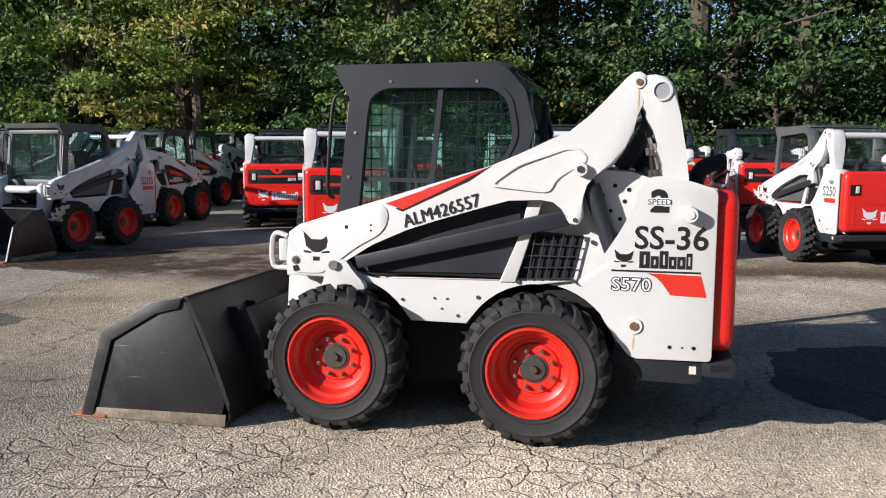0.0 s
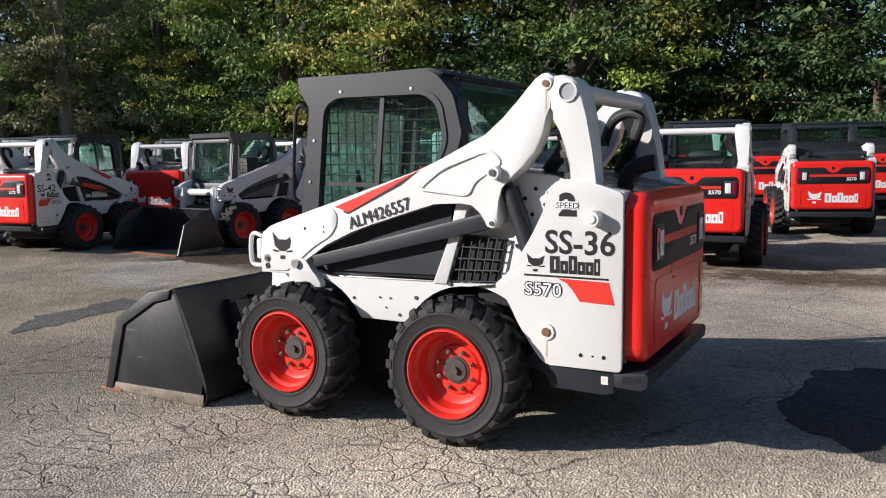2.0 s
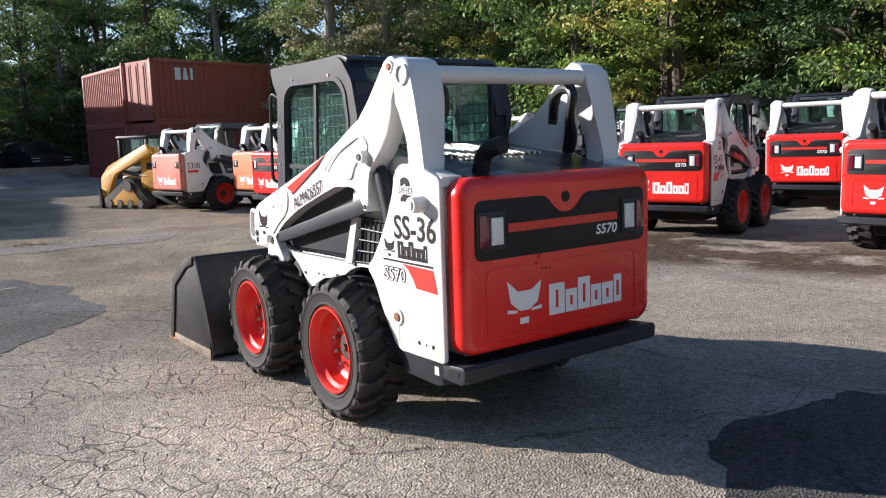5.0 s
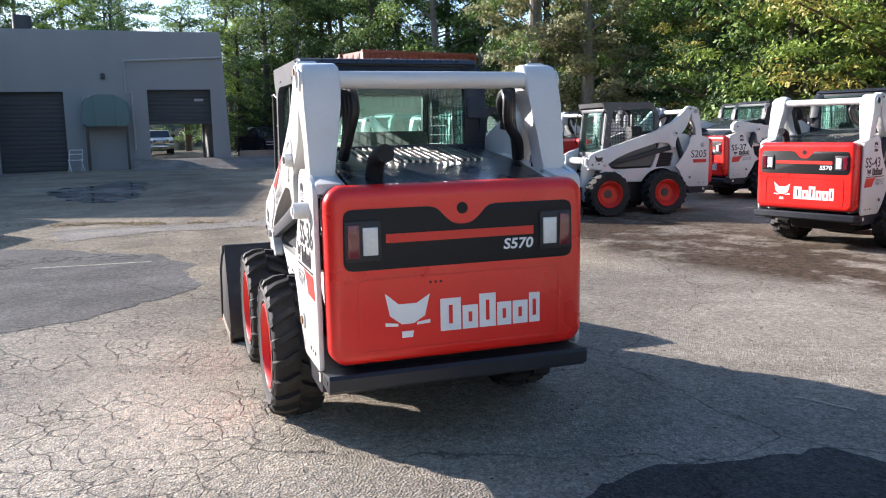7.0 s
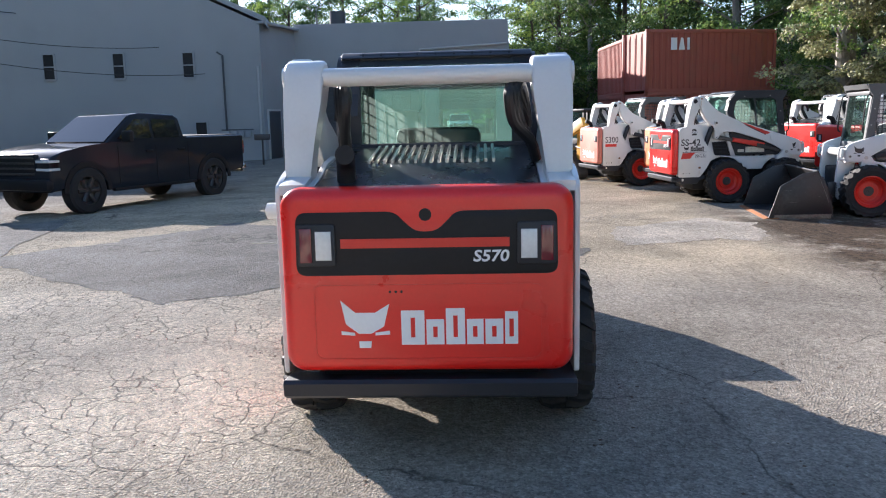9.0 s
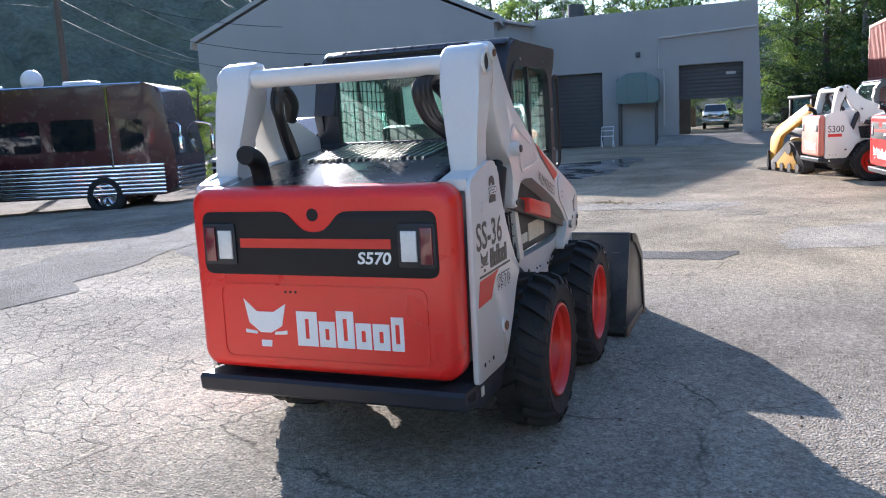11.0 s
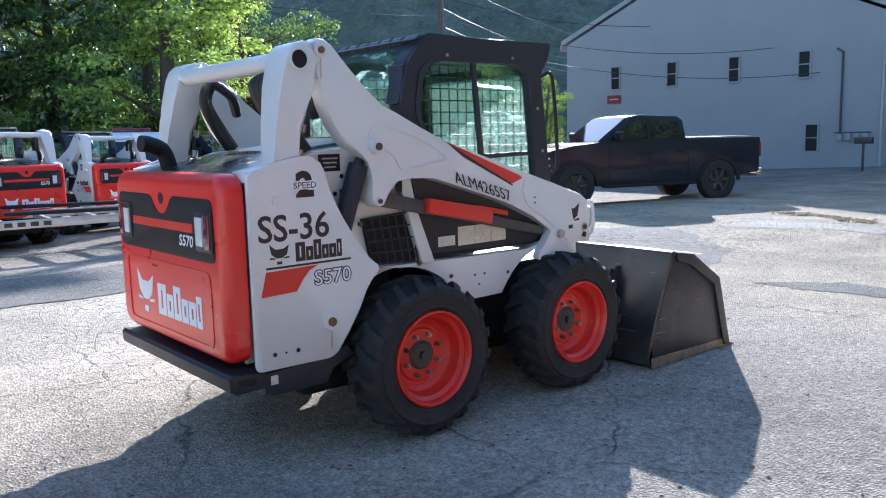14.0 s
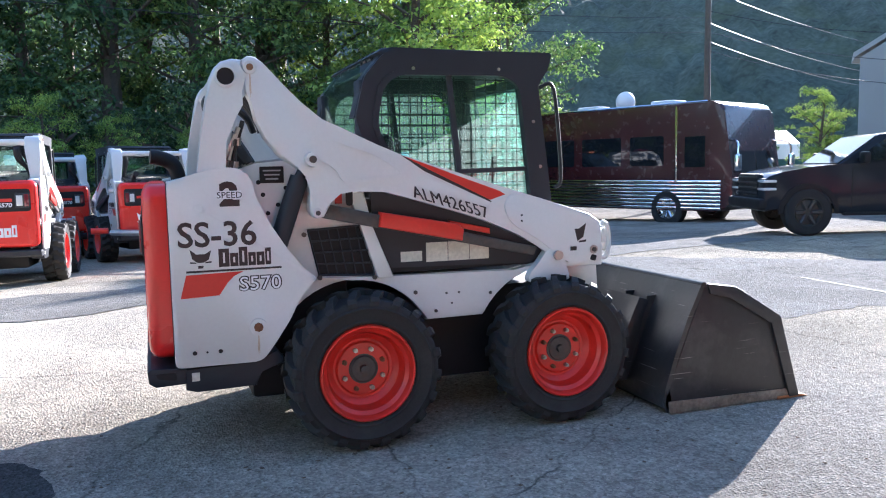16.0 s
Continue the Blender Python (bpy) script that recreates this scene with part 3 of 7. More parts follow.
        ends = [(tl.lerp(tr, i / 6), bl.lerp(br, i / 6)) for i in range(7)] + [(tl.lerp(bl, i / 4), tr.lerp(br, i / 4)) for i in range(5)]
        screen(ends, 0.0045, "wire_screen", CHARCOAL, vent, bolts)
        if bolts:
            bm = bmesh.new()
            tube(bm, [tl, tr, br, bl], 0.007, 6, closed=True)
            part("screen_frame", bm, CHARCOAL, vent)
            for p, d in ((tr, (0.02, -0.02)), (br, (0.0, -0.012)), (bl, (0.0, -0.012))):
                q = p + Vector((d[0], 0, d[1]))
                bm = bmesh.new()
                cyl(bm, q, q + Vector((0, s * 0.014, 0)), 0.012, 8)
                part("screen_bolt", bm, DARKSTEEL, vent)
        # tail plate
        bm = bmesh.new()
        prism(bm, rounded(PLATE, 0.03, 3), s * 0.64, s * 0.665, "y", 0.006)
        plate = part("tail_plate", bm, WHITE, root, "white steel tail plate with decals")
        bm = bmesh.new()
        cyl(bm, (1.034, s * 0.66, 0.634), (1.034, s * 0.674, 0.634), 0.042, 24, 0.04)
        part("pin_boss", bm, WHITE, plate)
        bm = bmesh.new()
        cyl(bm, (1.034, s * 0.67, 0.634), (1.034, s * 0.681, 0.634), 0.022, 8)
        part("pin_bolt", bm, RUST, plate, "rusty bolt head")
        patch("rust_streak", [[(0.4, 1.0), (0.1, 0.3), (0.35, 0.0), (0.5, 0.25), (0.65, 0.05), (0.8, 0.5), (0.6, 1.0)]], (1.026 if s < 0 else 1.042, s * 0.6655, 0.5), Vector((0.016, 0, 0)) * (1 if s < 0 else -1), (0, 0, 0.1), STREAK, plate, thick=0.0006)
        bm = bmesh.new()
        if s < 0:
            cyl(bm, (1.28, s * 0.66, 1.2), (1.28, s * 0.735, 1.2), 0.04, 24, 0.036)
            cyl(bm, (1.28, s * 0.73, 1.2), (1.28, s * 0.742, 1.2), 0.02, 16)
        else:
            cyl(bm, (1.28, s * 0.66, 1.2), (1.28, s * 0.67, 1.2), 0.022, 20)
        part("filler_cap", bm, WHITE, plate)
        for x, r in ((1.21, 0.01), (1.27, 0.005), (1.325, 0.01)):
            bm = bmesh.new()
            cyl(bm, (x, s * 0.66, 0.535), (x, s * 0.667, 0.535), r, 12)
            part("plug_hole", bm, BLACK, plate)
        yo = s * 0.6655
        u = Vector((1, 0, 0)) * (1 if s < 0 else -1)

        def put(x0, x1, z):
            return ((x0 if s < 0 else x1), yo, z), u * (x1 - x0)
        if new_style:
            if number:
                o, w = put(1.025, 1.375, 1.022)
                decal("number_decal", number, o, w, (0, 0, 0.118), DECAL_BLACK, plate, bold=0.016)
            o, w = put(1.095, 1.185, 1.205)
            decal("gear_decal", "2", o, w, (0, 0, 0.115), DECAL_BLACK, plate, bold=0.06)
            o, w = put(1.083, 1.195, 1.243)
            patch("gear_band", [[(0.04, -0.12), (0.98, -0.12), (0.98, 1.12), (0.04, 1.12)]], o, w, (0, 0, 0.03), DECAL_WHITE, plate, thick=0.0022)
            decal("gear_word", "SPEED", o, w, (0, 0, 0.029), DECAL_BLACK, plate, thick=0.003)
            o, w = put(1.05, 1.315, 0.928) if s < 0 else put(0.95, 1.2, 0.928)
            patch("wordmark", WORDMARK, o, w, (0, 0, 0.088), DECAL_BLACK, plate)
            o, w = put(0.928, 1.022, 0.93) if s < 0 else put(1.232, 1.326, 0.926)
            patch("emblem", EMBLEM, o, w, (0, 0, 0.088), DECAL_BLACK, plate)
            o, w = put(0.915, 1.345, 0.907)
            patch("stripe", [[(0, 0), (1, 0), (1, 1), (0, 1)]], o, w, (0, 0, 0.009), DECAL_BLACK, plate)
            if flag:
                o, w = put(1.09, 1.375, 0.785)
                sh = [(0.0, 1.0), (0.9, 0.95), (1.0, 0.05), (0.4, 0.1), (0.27, 0.55), (0.16, 0.82)]
                if s > 0:
                    sh = [(1 - a, b) for a, b in sh][::-1]
                patch("flag_decal", [sh], o, w, (0, 0, 0.118), DECAL_RED, plate)
            o, w = put(0.915, 1.115, 0.806)
            decal("model_decal", model, o, w, (0, 0, 0.075), DECAL_BLACK, plate, bold=0.055)
            decal("model_face", model, Vector(o) + w * 0.028 + Vector((0, 0, 0.0052)), w * 0.944, (0, 0, 0.0646), DECAL_WHITE, plate, thick=0.0026, bold=0.0)
        else:
            o, w = put(1.06, 1.36, 0.98)
            decal("model_decal", model, o, w, (0, 0, 0.13), DECAL_BLACK, plate)
            o, w = put(1.1, 1.36, 0.89)
            patch("red_label", [[(0, 0), (1, 0), (1, 1), (0, 1)]], o, w, (0, 0, 0.06), DECAL_RED, plate)
        # lift arm
        bm = bmesh.new()
        vs = prism(bm, ARM_LOW if radial else ARM, s * 0.55, s * 0.65, "y", 0.012)
        lean(list(bm.verts), s)
        arm = part("lift_arm", bm, WHITE, root, "white box-section lift arm")
        bm = bmesh.new()
        prism(bm, rounded([(-0.835, 1.045), (-0.77, 1.085), (-0.3, 1.232), (-0.25, 1.16), (-0.3, 1.06), (-0.45, 0.98), (-0.58, 0.88), (-0.64, 0.83), (-0.85, 0.83)], 0.06, 4), s * 0.645, s * 0.658, "y", 0.005)
        lean(list(bm.verts), s)
        part("arm_pad", bm, WHITE, arm)
        bm = bmesh.new()
        ro = rounded([(0.27, 1.325), (0.42, 1.43), (0.72, 1.54), (0.8, 1.46), (0.69, 1.4), (0.63, 1.36), (0.6, 1.29)], 0.05, 4)
        cx, cz = 0.55, 1.4
        ri = [(cx + (a - cx) * 0.93, cz + (b - cz) * 0.86) for a, b in ro]
        ring(bm, ro, ri, s * 0.648, s * (0.654 if s < 0 else 0.651))
        part("arm_emboss", bm, WHITE, arm)
        if bolts:
            bm = bmesh.new()
            prism(bm, rounded([(-0.81, 0.835), (-0.775, 0.845), (-0.79, 0.875), (-0.82, 0.865)], 0.008, 3), s * 0.6, s * 0.6155, "y")
            part("slot", bm, BLACK, arm)
            for x, z, r in ((-0.5, 1.09, 0.011), (-0.36, 1.105, 0.006), (-0.36, 1.075, 0.006)):
                bm = bmesh.new()
                cyl(bm, (x, s * 0.6, z), (x, s * (0.6595 - 0.045 * (0.75 - x) / 1.4), z), r, 10)
                part("plug_hole", bm, BLACK, arm)
        # arm leg down to the coupler
        bm = bmesh.new()
        prism(bm, [(-0.9, 1.02), (-0.84, 1.05), (-0.7, 0.95), (-0.66, 0.8), (-0.74, 0.55), (-0.8, 0.28), (-0.88, 0.24), (-0.94, 0.28), (-0.925, 0.6)], s * 0.37, s * 0.45, "y", 0.012)
        part("arm_leg", bm, WHITE, arm)
        bm = bmesh.new()
        box(bm, (-0.78, s * 0.5, 0.93), (0.16, 0.2, 0.2), 0.02)
        part("arm_gusset", bm, WHITE, arm)
        for (x, z, r, d, mt) in ((1.23, 1.49, 0.032, 0.012, WHITE) if radial else (1.023, 1.838, 0.032, 0.012, WHITE), (0.752, 1.414, 0.036, 0.04, WHITE), (0.73, 1.158, 0.024, 0.006, WHITE), (-0.8, 0.9, 0.026, 0.014, STEEL)):
            bm = bmesh.new()
            yb = s * (0.648 - 0.045 * max(0.0, min(1.0, (0.75 - x) / 1.4)))
            cyl(bm, (x, yb, z), (x, yb + s * d, z), r, 24, r * 0.92)
            boss = part("pivot_pin", bm, mt, arm)
            bm = bmesh.new()
            cyl(bm, (x, yb + s * d, z), (x, yb + s * (d + 0.007), z), r * 0.5, 10)
            part("pin_bolt", bm, RUST if z > 1.5 else DARKSTEEL, boss)
        if not radial:
            patch("rust_streak", [[(0.35, 1.0), (0.15, 0.4), (0.4, 0.0), (0.55, 0.3), (0.75, 0.15), (0.65, 1.0)]], (1.014 if s < 0 else 1.03, s * 0.6505, 1.7), Vector((0.016, 0, 0)) * (1 if s < 0 else -1), (0, 0, 0.11), STREAK, arm, thick=0.0008)
        if texts and new_style and s:
            t = 0.0165
            o = Vector((-0.172, s * (0.6515 - 0.0285), 1.095)) if s < 0 else Vector((0.242, s * (0.6515 - 0.015), 1.218))
            w = Vector((0.414, -s * -0.0133 * (1 if s < 0 else -1), 0.125)) if s < 0 else Vector((-0.414, -0.0133, -0.125))
            up = Vector((-0.016, 0, 0.066)) if s < 0 else Vector((0.02, 0, 0.064))
            decal("stock_decal", "ALM426557", o + Vector((0, s * 0.0012, 0)), w, up, DECAL_BLACK, arm, bold=0.0)
            decal("stock_decal", "ALM426557", o + Vector((0, s * 0.0016, 0)) + w * 0.006, w, up, DECAL_BLACK, arm, bold=0.0)
        if new_style and flag:
            tri = [(-0.28, 1.221), (-0.18, 1.192), (0.15, 1.352), (0.29, 1.424)]
            bm = bmesh.new()
            prism(bm, [(a + d1, b + d2) for (a, b), (d1, d2) in zip(tri, ((-0.012, 0.0), (-0.002, -0.012), (0.03, -0.006), (0.012, 0.004)))], s * 0.64, s * 0.6512, "y")
            lean(list(bm.verts), s)
            tb = part("arrow_edge", bm, DECAL_BLACK, arm)
            bm = bmesh.new()
            prism(bm, tri, s * 0.64, s * 0.6526, "y")
            lean(list(bm.verts), s)
            part("arrow_decal", bm, DECAL_RED, tb)
        yh = s * (0.6595 - 0.045)
        hx0, hx1 = -0.752, -0.6
        patch("emblem", EMBLEM, (hx0 if s < 0 else hx1, yh, 0.9), Vector((0.152, 0, 0)) * (1 if s < 0 else -1), (0.0, 0, 0.16), DECAL_BLACK, arm)
        # front lamp in its guard loop, on the left arm
        if s > 0:
            loop_x = 0.045
        else:
            loop_x = 0.0
        bm = bmesh.new()
        loop = [(-0.86, 1.03), (-0.92 + loop_x, 1.045), (-0.95 + loop_x, 1.01), (-0.955 + loop_x, 0.9), (-0.935 + loop_x, 0.855), (-0.86, 0.85)]
        tube(bm, curve([(a, s * 0.585, b) for a, b in loop]), 0.014, 8)
        guard = part("lamp_guard", bm, WHITE, root)
        bm = bmesh.new()
        box(bm, (-0.895, s * 0.545, 0.95), (0.05, 0.07, 0.13), 0.015)
        part("headlight", bm, LENS_WHITE, guard, "clear headlight")
        # rear link upright
        if not radial:
            bm = bmesh.new()
            prism(bm, LINK, s * 0.47, s * 0.655, "y", 0.02, 3)
            for v in bm.verts:
                f = max(0.0, min(1.0, (1.75 - v.co.z) / 0.35))
                v.co.y += s * f * (0.06 if abs(v.co.y) < 0.56 else -0.008)
            link = part("rear_link", bm, WHITE, root, "white rear lift link")
            bm = bmesh.new()
            lathe(bm, [(0.05, 0.0), (0.05, 0.012 * s), (0.04, 0.014 * s), (0.038, 0.002 * s)], (1.132, s * 0.652, 1.795), 28)
            part("tube_collar", bm, WHITE, link)
            bm = bmesh.new()
            cyl(bm, (1.132, s * 0.64, 1.795), (1.132, s * 0.657, 1.795), 0.039, 24)
            part("tube_end", bm, DECAL_GREY if s < 0 else BLACK, link)
        # steering link bar and pin bracket at the front
        bm = bmesh.new()
        if s < 0 or not sleeve:
            prism(bm, [(-0.46, 0.93), (-0.44, 0.865), (0.7, 1.125), (0.73, 1.2), (0.66, 1.205)], s * 0.575, s * 0.615, "y", 0.006)
            part("control_link", bm, CHARCOAL, root, "dark grey control link bar")
        else:
            prism(bm, [(-0.46, 0.93), (-0.44, 0.885), (0.72, 1.135), (0.73, 1.19), (0.66, 1.195)], s * 0.575, s * 0.605, "y", 0.006)
            bar = part("control_link", bm, DARKSTEEL, root, "dark control link bar")
            bm = bmesh.new()
            prism(bm, [(0.41, 1.15), (0.42, 1.075), (-0.02, 0.985), (-0.03, 1.045), (0.0, 1.075)], s * 0.56, s * 0.635, "y", 0.01)
            part("arm_support", bm, RED_RIM, bar, "red lift-arm support sleeve")
            bm = bmesh.new()
            prism(bm, [(0.03, 1.09), (0.02, 1.06), (-0.2, 1.01), (-0.2, 1.04)], s * 0.54, s * 0.57, "y", 0.004)
            part("support_end", bm, RED_RIM, bar)
        bm = bmesh.new()
        prism(bm, rounded([(-0.66, 0.74), (-0.62, 0.86), (-0.58, 0.925), (-0.52, 0.92), (-0.46, 0.84), (-0.4, 0.78), (-0.4, 0.74)], 0.03, 3), s * 0.56, s * 0.615, "y", 0.01)
        br = part("pin_bracket", bm, WHITE, root)
        bm = bmesh.new()
        cyl(bm, (-0.575, s * 0.61, 0.88), (-0.575, s * 0.635, 0.88), 0.026, 20)
        part("pin_head", bm, STEEL, br)
        # lift cylinder
        bm = bmesh.new()
        cyl(bm, (0.8, s * 0.585, 1.33), (0.97, s * 0.585, 0.86), 0.046, 24)
        cyl(bm, (0.755, s * 0.585, 1.42), (0.81, s * 0.585, 1.31), 0.026, 20)
        part("lift_cylinder", bm, CHARCOAL, root, "dark hydraulic lift cylinder")
        # hoses between link and engine bay
        for j in range(0 if radial else 3):
            bm = bmesh.new()
            d = 0.015 * j
            if s > 0:
                line = [(1.02 + d, s * 0.5, 1.4), (1.07 + d, s * 0.47, 1.49), (1.13 + d, s * (0.42 - d), 1.58), (1.17 + d, s * (0.4 - d), 1.7), (1.12, s * (0.42 - d), 1.745 - d * 0.4), (1.02, s * (0.44 - d), 1.72 - d), (0.96, s * 0.46, 1.62 - d), (0.95, s * 0.46, 1.55)]
            else:
                line = [(0.93 + d, s * 0.42, 1.42), (1.0 + d, s * 0.41, 1.52), (1.07 + d, s * (0.42 - d), 1.66), (1.02 + d, s * (0.43 - d), 1.76), (0.93, s * (0.44 - d), 1.72 - d), (0.88, s * 0.46, 1.6)]
            tube(bm, curve(line), 0.026, 10)
            hose = part("hydraulic_hose", bm, HOSE, root)
            bm = bmesh.new()
            p = Vector(line[0])
            cyl(bm, p + Vector((-0.03, 0, -0.07)), p + Vector((0.01, 0, 0.02)), 0.014, 8)
            part("hose_fitting", bm, STEEL, hose)
            low_p, top_p = Vector((1.1 + 0.03 * j, s * (0.55 + 0.012 * j), 1.3)), Vector((1.055 + 0.022 * j, s * (0.575 + 0.01 * j), 1.6 - 0.03 * j))
            bm = bmesh.new()
            tube(bm, curve([low_p, low_p.lerp(top_p, 0.5) + Vector((0.02, 0, 0)), top_p]), 0.011, 8)
            pipe = part("hydraulic_pipe", bm, STEEL if j else HOSE, root)
            for f in (0.25, 0.62):
                p = low_p.lerp(top_p, f + 0.06 * j) + Vector((0.012, 0, 0))
                bm = bmesh.new()
                cyl(bm, p, p + (top_p - low_p) * 0.12, 0.018, 8)
                part("coupling", bm, STEEL if j != 1 else DARKSTEEL, pipe)
        if bolts:
            bm = bmesh.new()
            tube(bm, curve([(0.87, s * 0.545, 1.22), (0.875, s * 0.55, 1.12), (0.92, s * 0.553, 1.06), (1.0, s * 0.55, 1.05), (1.06, s * 0.545, 1.1)]), 0.011, 8)
            part("hydraulic_hose", bm, HOSE, root)
    # cross tube
    bm = bmesh.new()
    if radial:
        cyl(bm, (1.2, -0.56, 1.42), (1.2, 0.56, 1.42), 0.05, 20)
        part("pivot_shaft", bm, CHARCOAL, root)
    else:
        cyl(bm, (1.145, -0.5, 1.795), (1.145, 0.5, 1.795), 0.042, 28)
        part("cross_tube", bm, WHITE, root, "white cross tube between the rear links")
    bm = bmesh.new()
    cyl(bm, (-0.78, -0.46, 0.95), (-0.78, 0.46, 0.95), 0.06, 24)
    part("front_cross_tube", bm, WHITE, root)
    # engine bay and hood
    bm = bmesh.new()
    box(bm, (0.98, 0, 0.86), (0.84, 0.98, 0.82), 0.02)
    part("engine_box", bm, BLACK, root)
    bm = bmesh.new()
    prism(bm, [(0.52, 1.25), (0.52, 1.62), (0.75, 1.6), (1.41, 1.36), (1.41, 1.25)] if radial else [(0.52, 1.25), (0.52, 1.45), (1.06, 1.385), (1.41, 1.315), (1.41, 1.25)], -0.49, 0.49, "y", 0.012)
    hood = part("hood", bm, HOOD, root, "glossy dark engine hood with slats")
    for i in range(0 if radial else 17):
        y = -0.3 + 0.0375 * i
        bm = bmesh.new()
        prism(bm, [(0.56, 1.447), (0.56, 1.462), (1.02, 1.406), (1.02, 1.39)], y - 0.0075, y + 0.0075, "y", 0.003)
        part("hood_slat", bm, STEEL, hood)
    bm = bmesh.new()
    tube(bm, curve([(1.32, -0.36, 1.28), (1.33, -0.36, 1.36), (1.36, -0.355, 1.42), (1.43, -0.345, 1.45), (1.47, -0.34, 1.455)]), 0.042, 14)
    part("exhaust_pipe", bm, BLACK, root, "black bent exhaust pipe")
    for s in (-1, 1):
        bm = bmesh.new()
        prism(bm, [(1.2, 1.28), (1.2, 1.366), (1.41, 1.325), (1.41, 1.28)], s * 0.53, s * 0.647, "y", 0.006)
        part("tail_cap", bm, WHITE, root)
    # tail door
    bm = bmesh.new()
    pillow(bm, 0.0, 0.9115, 0.63, 0.4065, 0.085, 1.415, 1.52, 0.055)
    dr = part("tail_door", bm, door, root, "moulded tailgate with a dark lamp panel")
    if new_style:
        bm = bmesh.new()
        top = [(-0.555, 1.215), (-0.13, 1.215), (-0.085, 1.165), (-0.04, 1.128), (0.04, 1.128), (0.085, 1.165), (0.13, 1.215), (0.555, 1.215)]
        prism(bm, rounded([(-0.56, 0.942)] + top + [(0.56, 0.942)], 0.045, 5), 1.51, 1.5235, "x", 0.002)
        pan = part("lamp_panel", bm, BLACK, dr, "black plastic lamp panel")
        bm = bmesh.new()
        prism(bm, [(-0.365, 1.06), (0.355, 1.06), (0.355, 1.1), (-0.365, 1.1)], 1.522, 1.5265, "x")
        part("red_band", bm, DECAL_RED, pan)
        bm = bmesh.new()
        cyl(bm, (1.5, 0, 1.2), (1.5225, 0, 1.2), 0.027, 20)
        part("lock_hole", bm, BLACK, dr)
        for s in (-1, 1):
            bm = bmesh.new()
            prism(bm, rounded([(s * 0.387, 0.985), (s * 0.552, 0.985), (s * 0.552, 1.165), (s * 0.387, 1.165)], 0.015, 3), 1.52, 1.53, "x", 0.003)
            lamp = part("tail_lamp", bm, CHARCOAL, pan)
            bm = bmesh.new()
            prism(bm, [(s * 0.487, 1.0), (s * 0.54, 1.0), (s * 0.54, 1.15), (s * 0.487, 1.15)], 1.525, 1.538, "x", 0.004)
            part("red_lens", bm, LENS_RED, lamp)
            bm = bmesh.new()
            prism(bm, [(s * 0.403, 1.01), (s * 0.472, 1.01), (s * 0.472, 1.135), (s * 0.403, 1.135)], 1.525, 1.538, "x", 0.004)
            part("reversing_lens", bm, LENS_WHITE, lamp)
        decal("model_letters", model, (1.5245, 0.2, 0.995), (0, 0.15, 0), (0, 0.008, 0.052), DECAL_WHITE, pan, bold=0.025)
    else:
        for s in (-1, 1):
            bm = bmesh.new()
            prism(bm, [(s * 0.42, 1.0), (s * 0.56, 1.0), (s * 0.56, 1.14), (s * 0.42, 1.14)], 1.512, 1.53, "x", 0.004)
            lamp = part("tail_lamp", bm, BLACK, dr)
            bm = bmesh.new()
            prism(bm, [(s * 0.44, 1.03), (s * 0.49, 1.03), (s * 0.49, 1.12), (s * 0.44, 1.12)], 1.525, 1.536, "x", 0.003)
            part("reversing_lens", bm, LENS_WHITE, lamp)
    bm = bmesh.new()
    ro = rounded([(-0.5, 0.56), (0.5, 0.56), (0.5, 0.9), (-0.5, 0.9)], 0.05, 4)
    ri = rounded([(-0.488, 0.572), (0.488, 0.572), (0.488, 0.888), (-0.488, 0.888)], 0.042, 4)
    ring(bm, ro, ri, 1.512, 1.5235, "x")
    part("door_emboss", bm, door, dr)
    patch("emblem", EMBLEM, (1.5205, -0.377, 0.62), (0, 0.212, 0), (0, 0, 0.212), DECAL_WHITE, dr)
    patch("wordmark", WORDMARK, (1.5205, -0.115, 0.633), (0, 0.53, 0), (0, 0, 0.16), DECAL_WHITE, dr)
    for y in (-0.16, -0.135, -0.11):
        bm = bmesh.new()
        cyl(bm, (1.515, y, 0.868), (1.5215, y, 0.868), 0.006, 8)
        part("plug_hole", bm, BLACK, dr)
    # bumper
    bm = bmesh.new()
    prism(bm, [(1.36, 0.39), (1.36, 0.462), (1.52, 0.475), (1.535, 0.46), (1.53, 0.405), (1.5, 0.385)], -0.645, 0.645, "y", 0.008)
    bump = part("bumper", bm, CHARCOAL, root, "dark grey steel rear bumper")
    for s in (-1, 1):
        bm = bmesh.new()
        prism(bm, [(0.95, 0.515), (1.04, 0.462), (1.37, 0.462), (1.37, 0.36), (1.32, 0.345), (1.05, 0.35), (1.03, 0.42), (0.9, 0.45)], s * 0.5, s * 0.648, "y", 0.008)
        part("bumper_side", bm, CHARCOAL, bump)
        bm = bmesh.new()
        prism(bm, rounded([(1.41, 0.412), (1.41, 0.45), (1.5, 0.45), (1.49, 0.425)], 0.01, 3), s * 0.64, s * 0.6475, "y")
        part("tie_down_slot", bm, BLACK, bump)
        bm = bmesh.new()
        box(bm, (1.325, s * 0.649, 0.42), (0.034, 0.004, 0.04))
        part("sticker", bm, LABEL, bump, "small white sticker")
    # cab
    cab_side = [(-0.58, 1.16), (-0.5, 1.79), (-0.56, 1.875), (-0.585, 1.965), (0.3, 1.958), (0.36, 1.93), (0.455, 1.82), (0.505, 1.62), (0.47, 1.5), (0.44, 1.3), (0.43, 0.86), (-0.5, 0.84)]
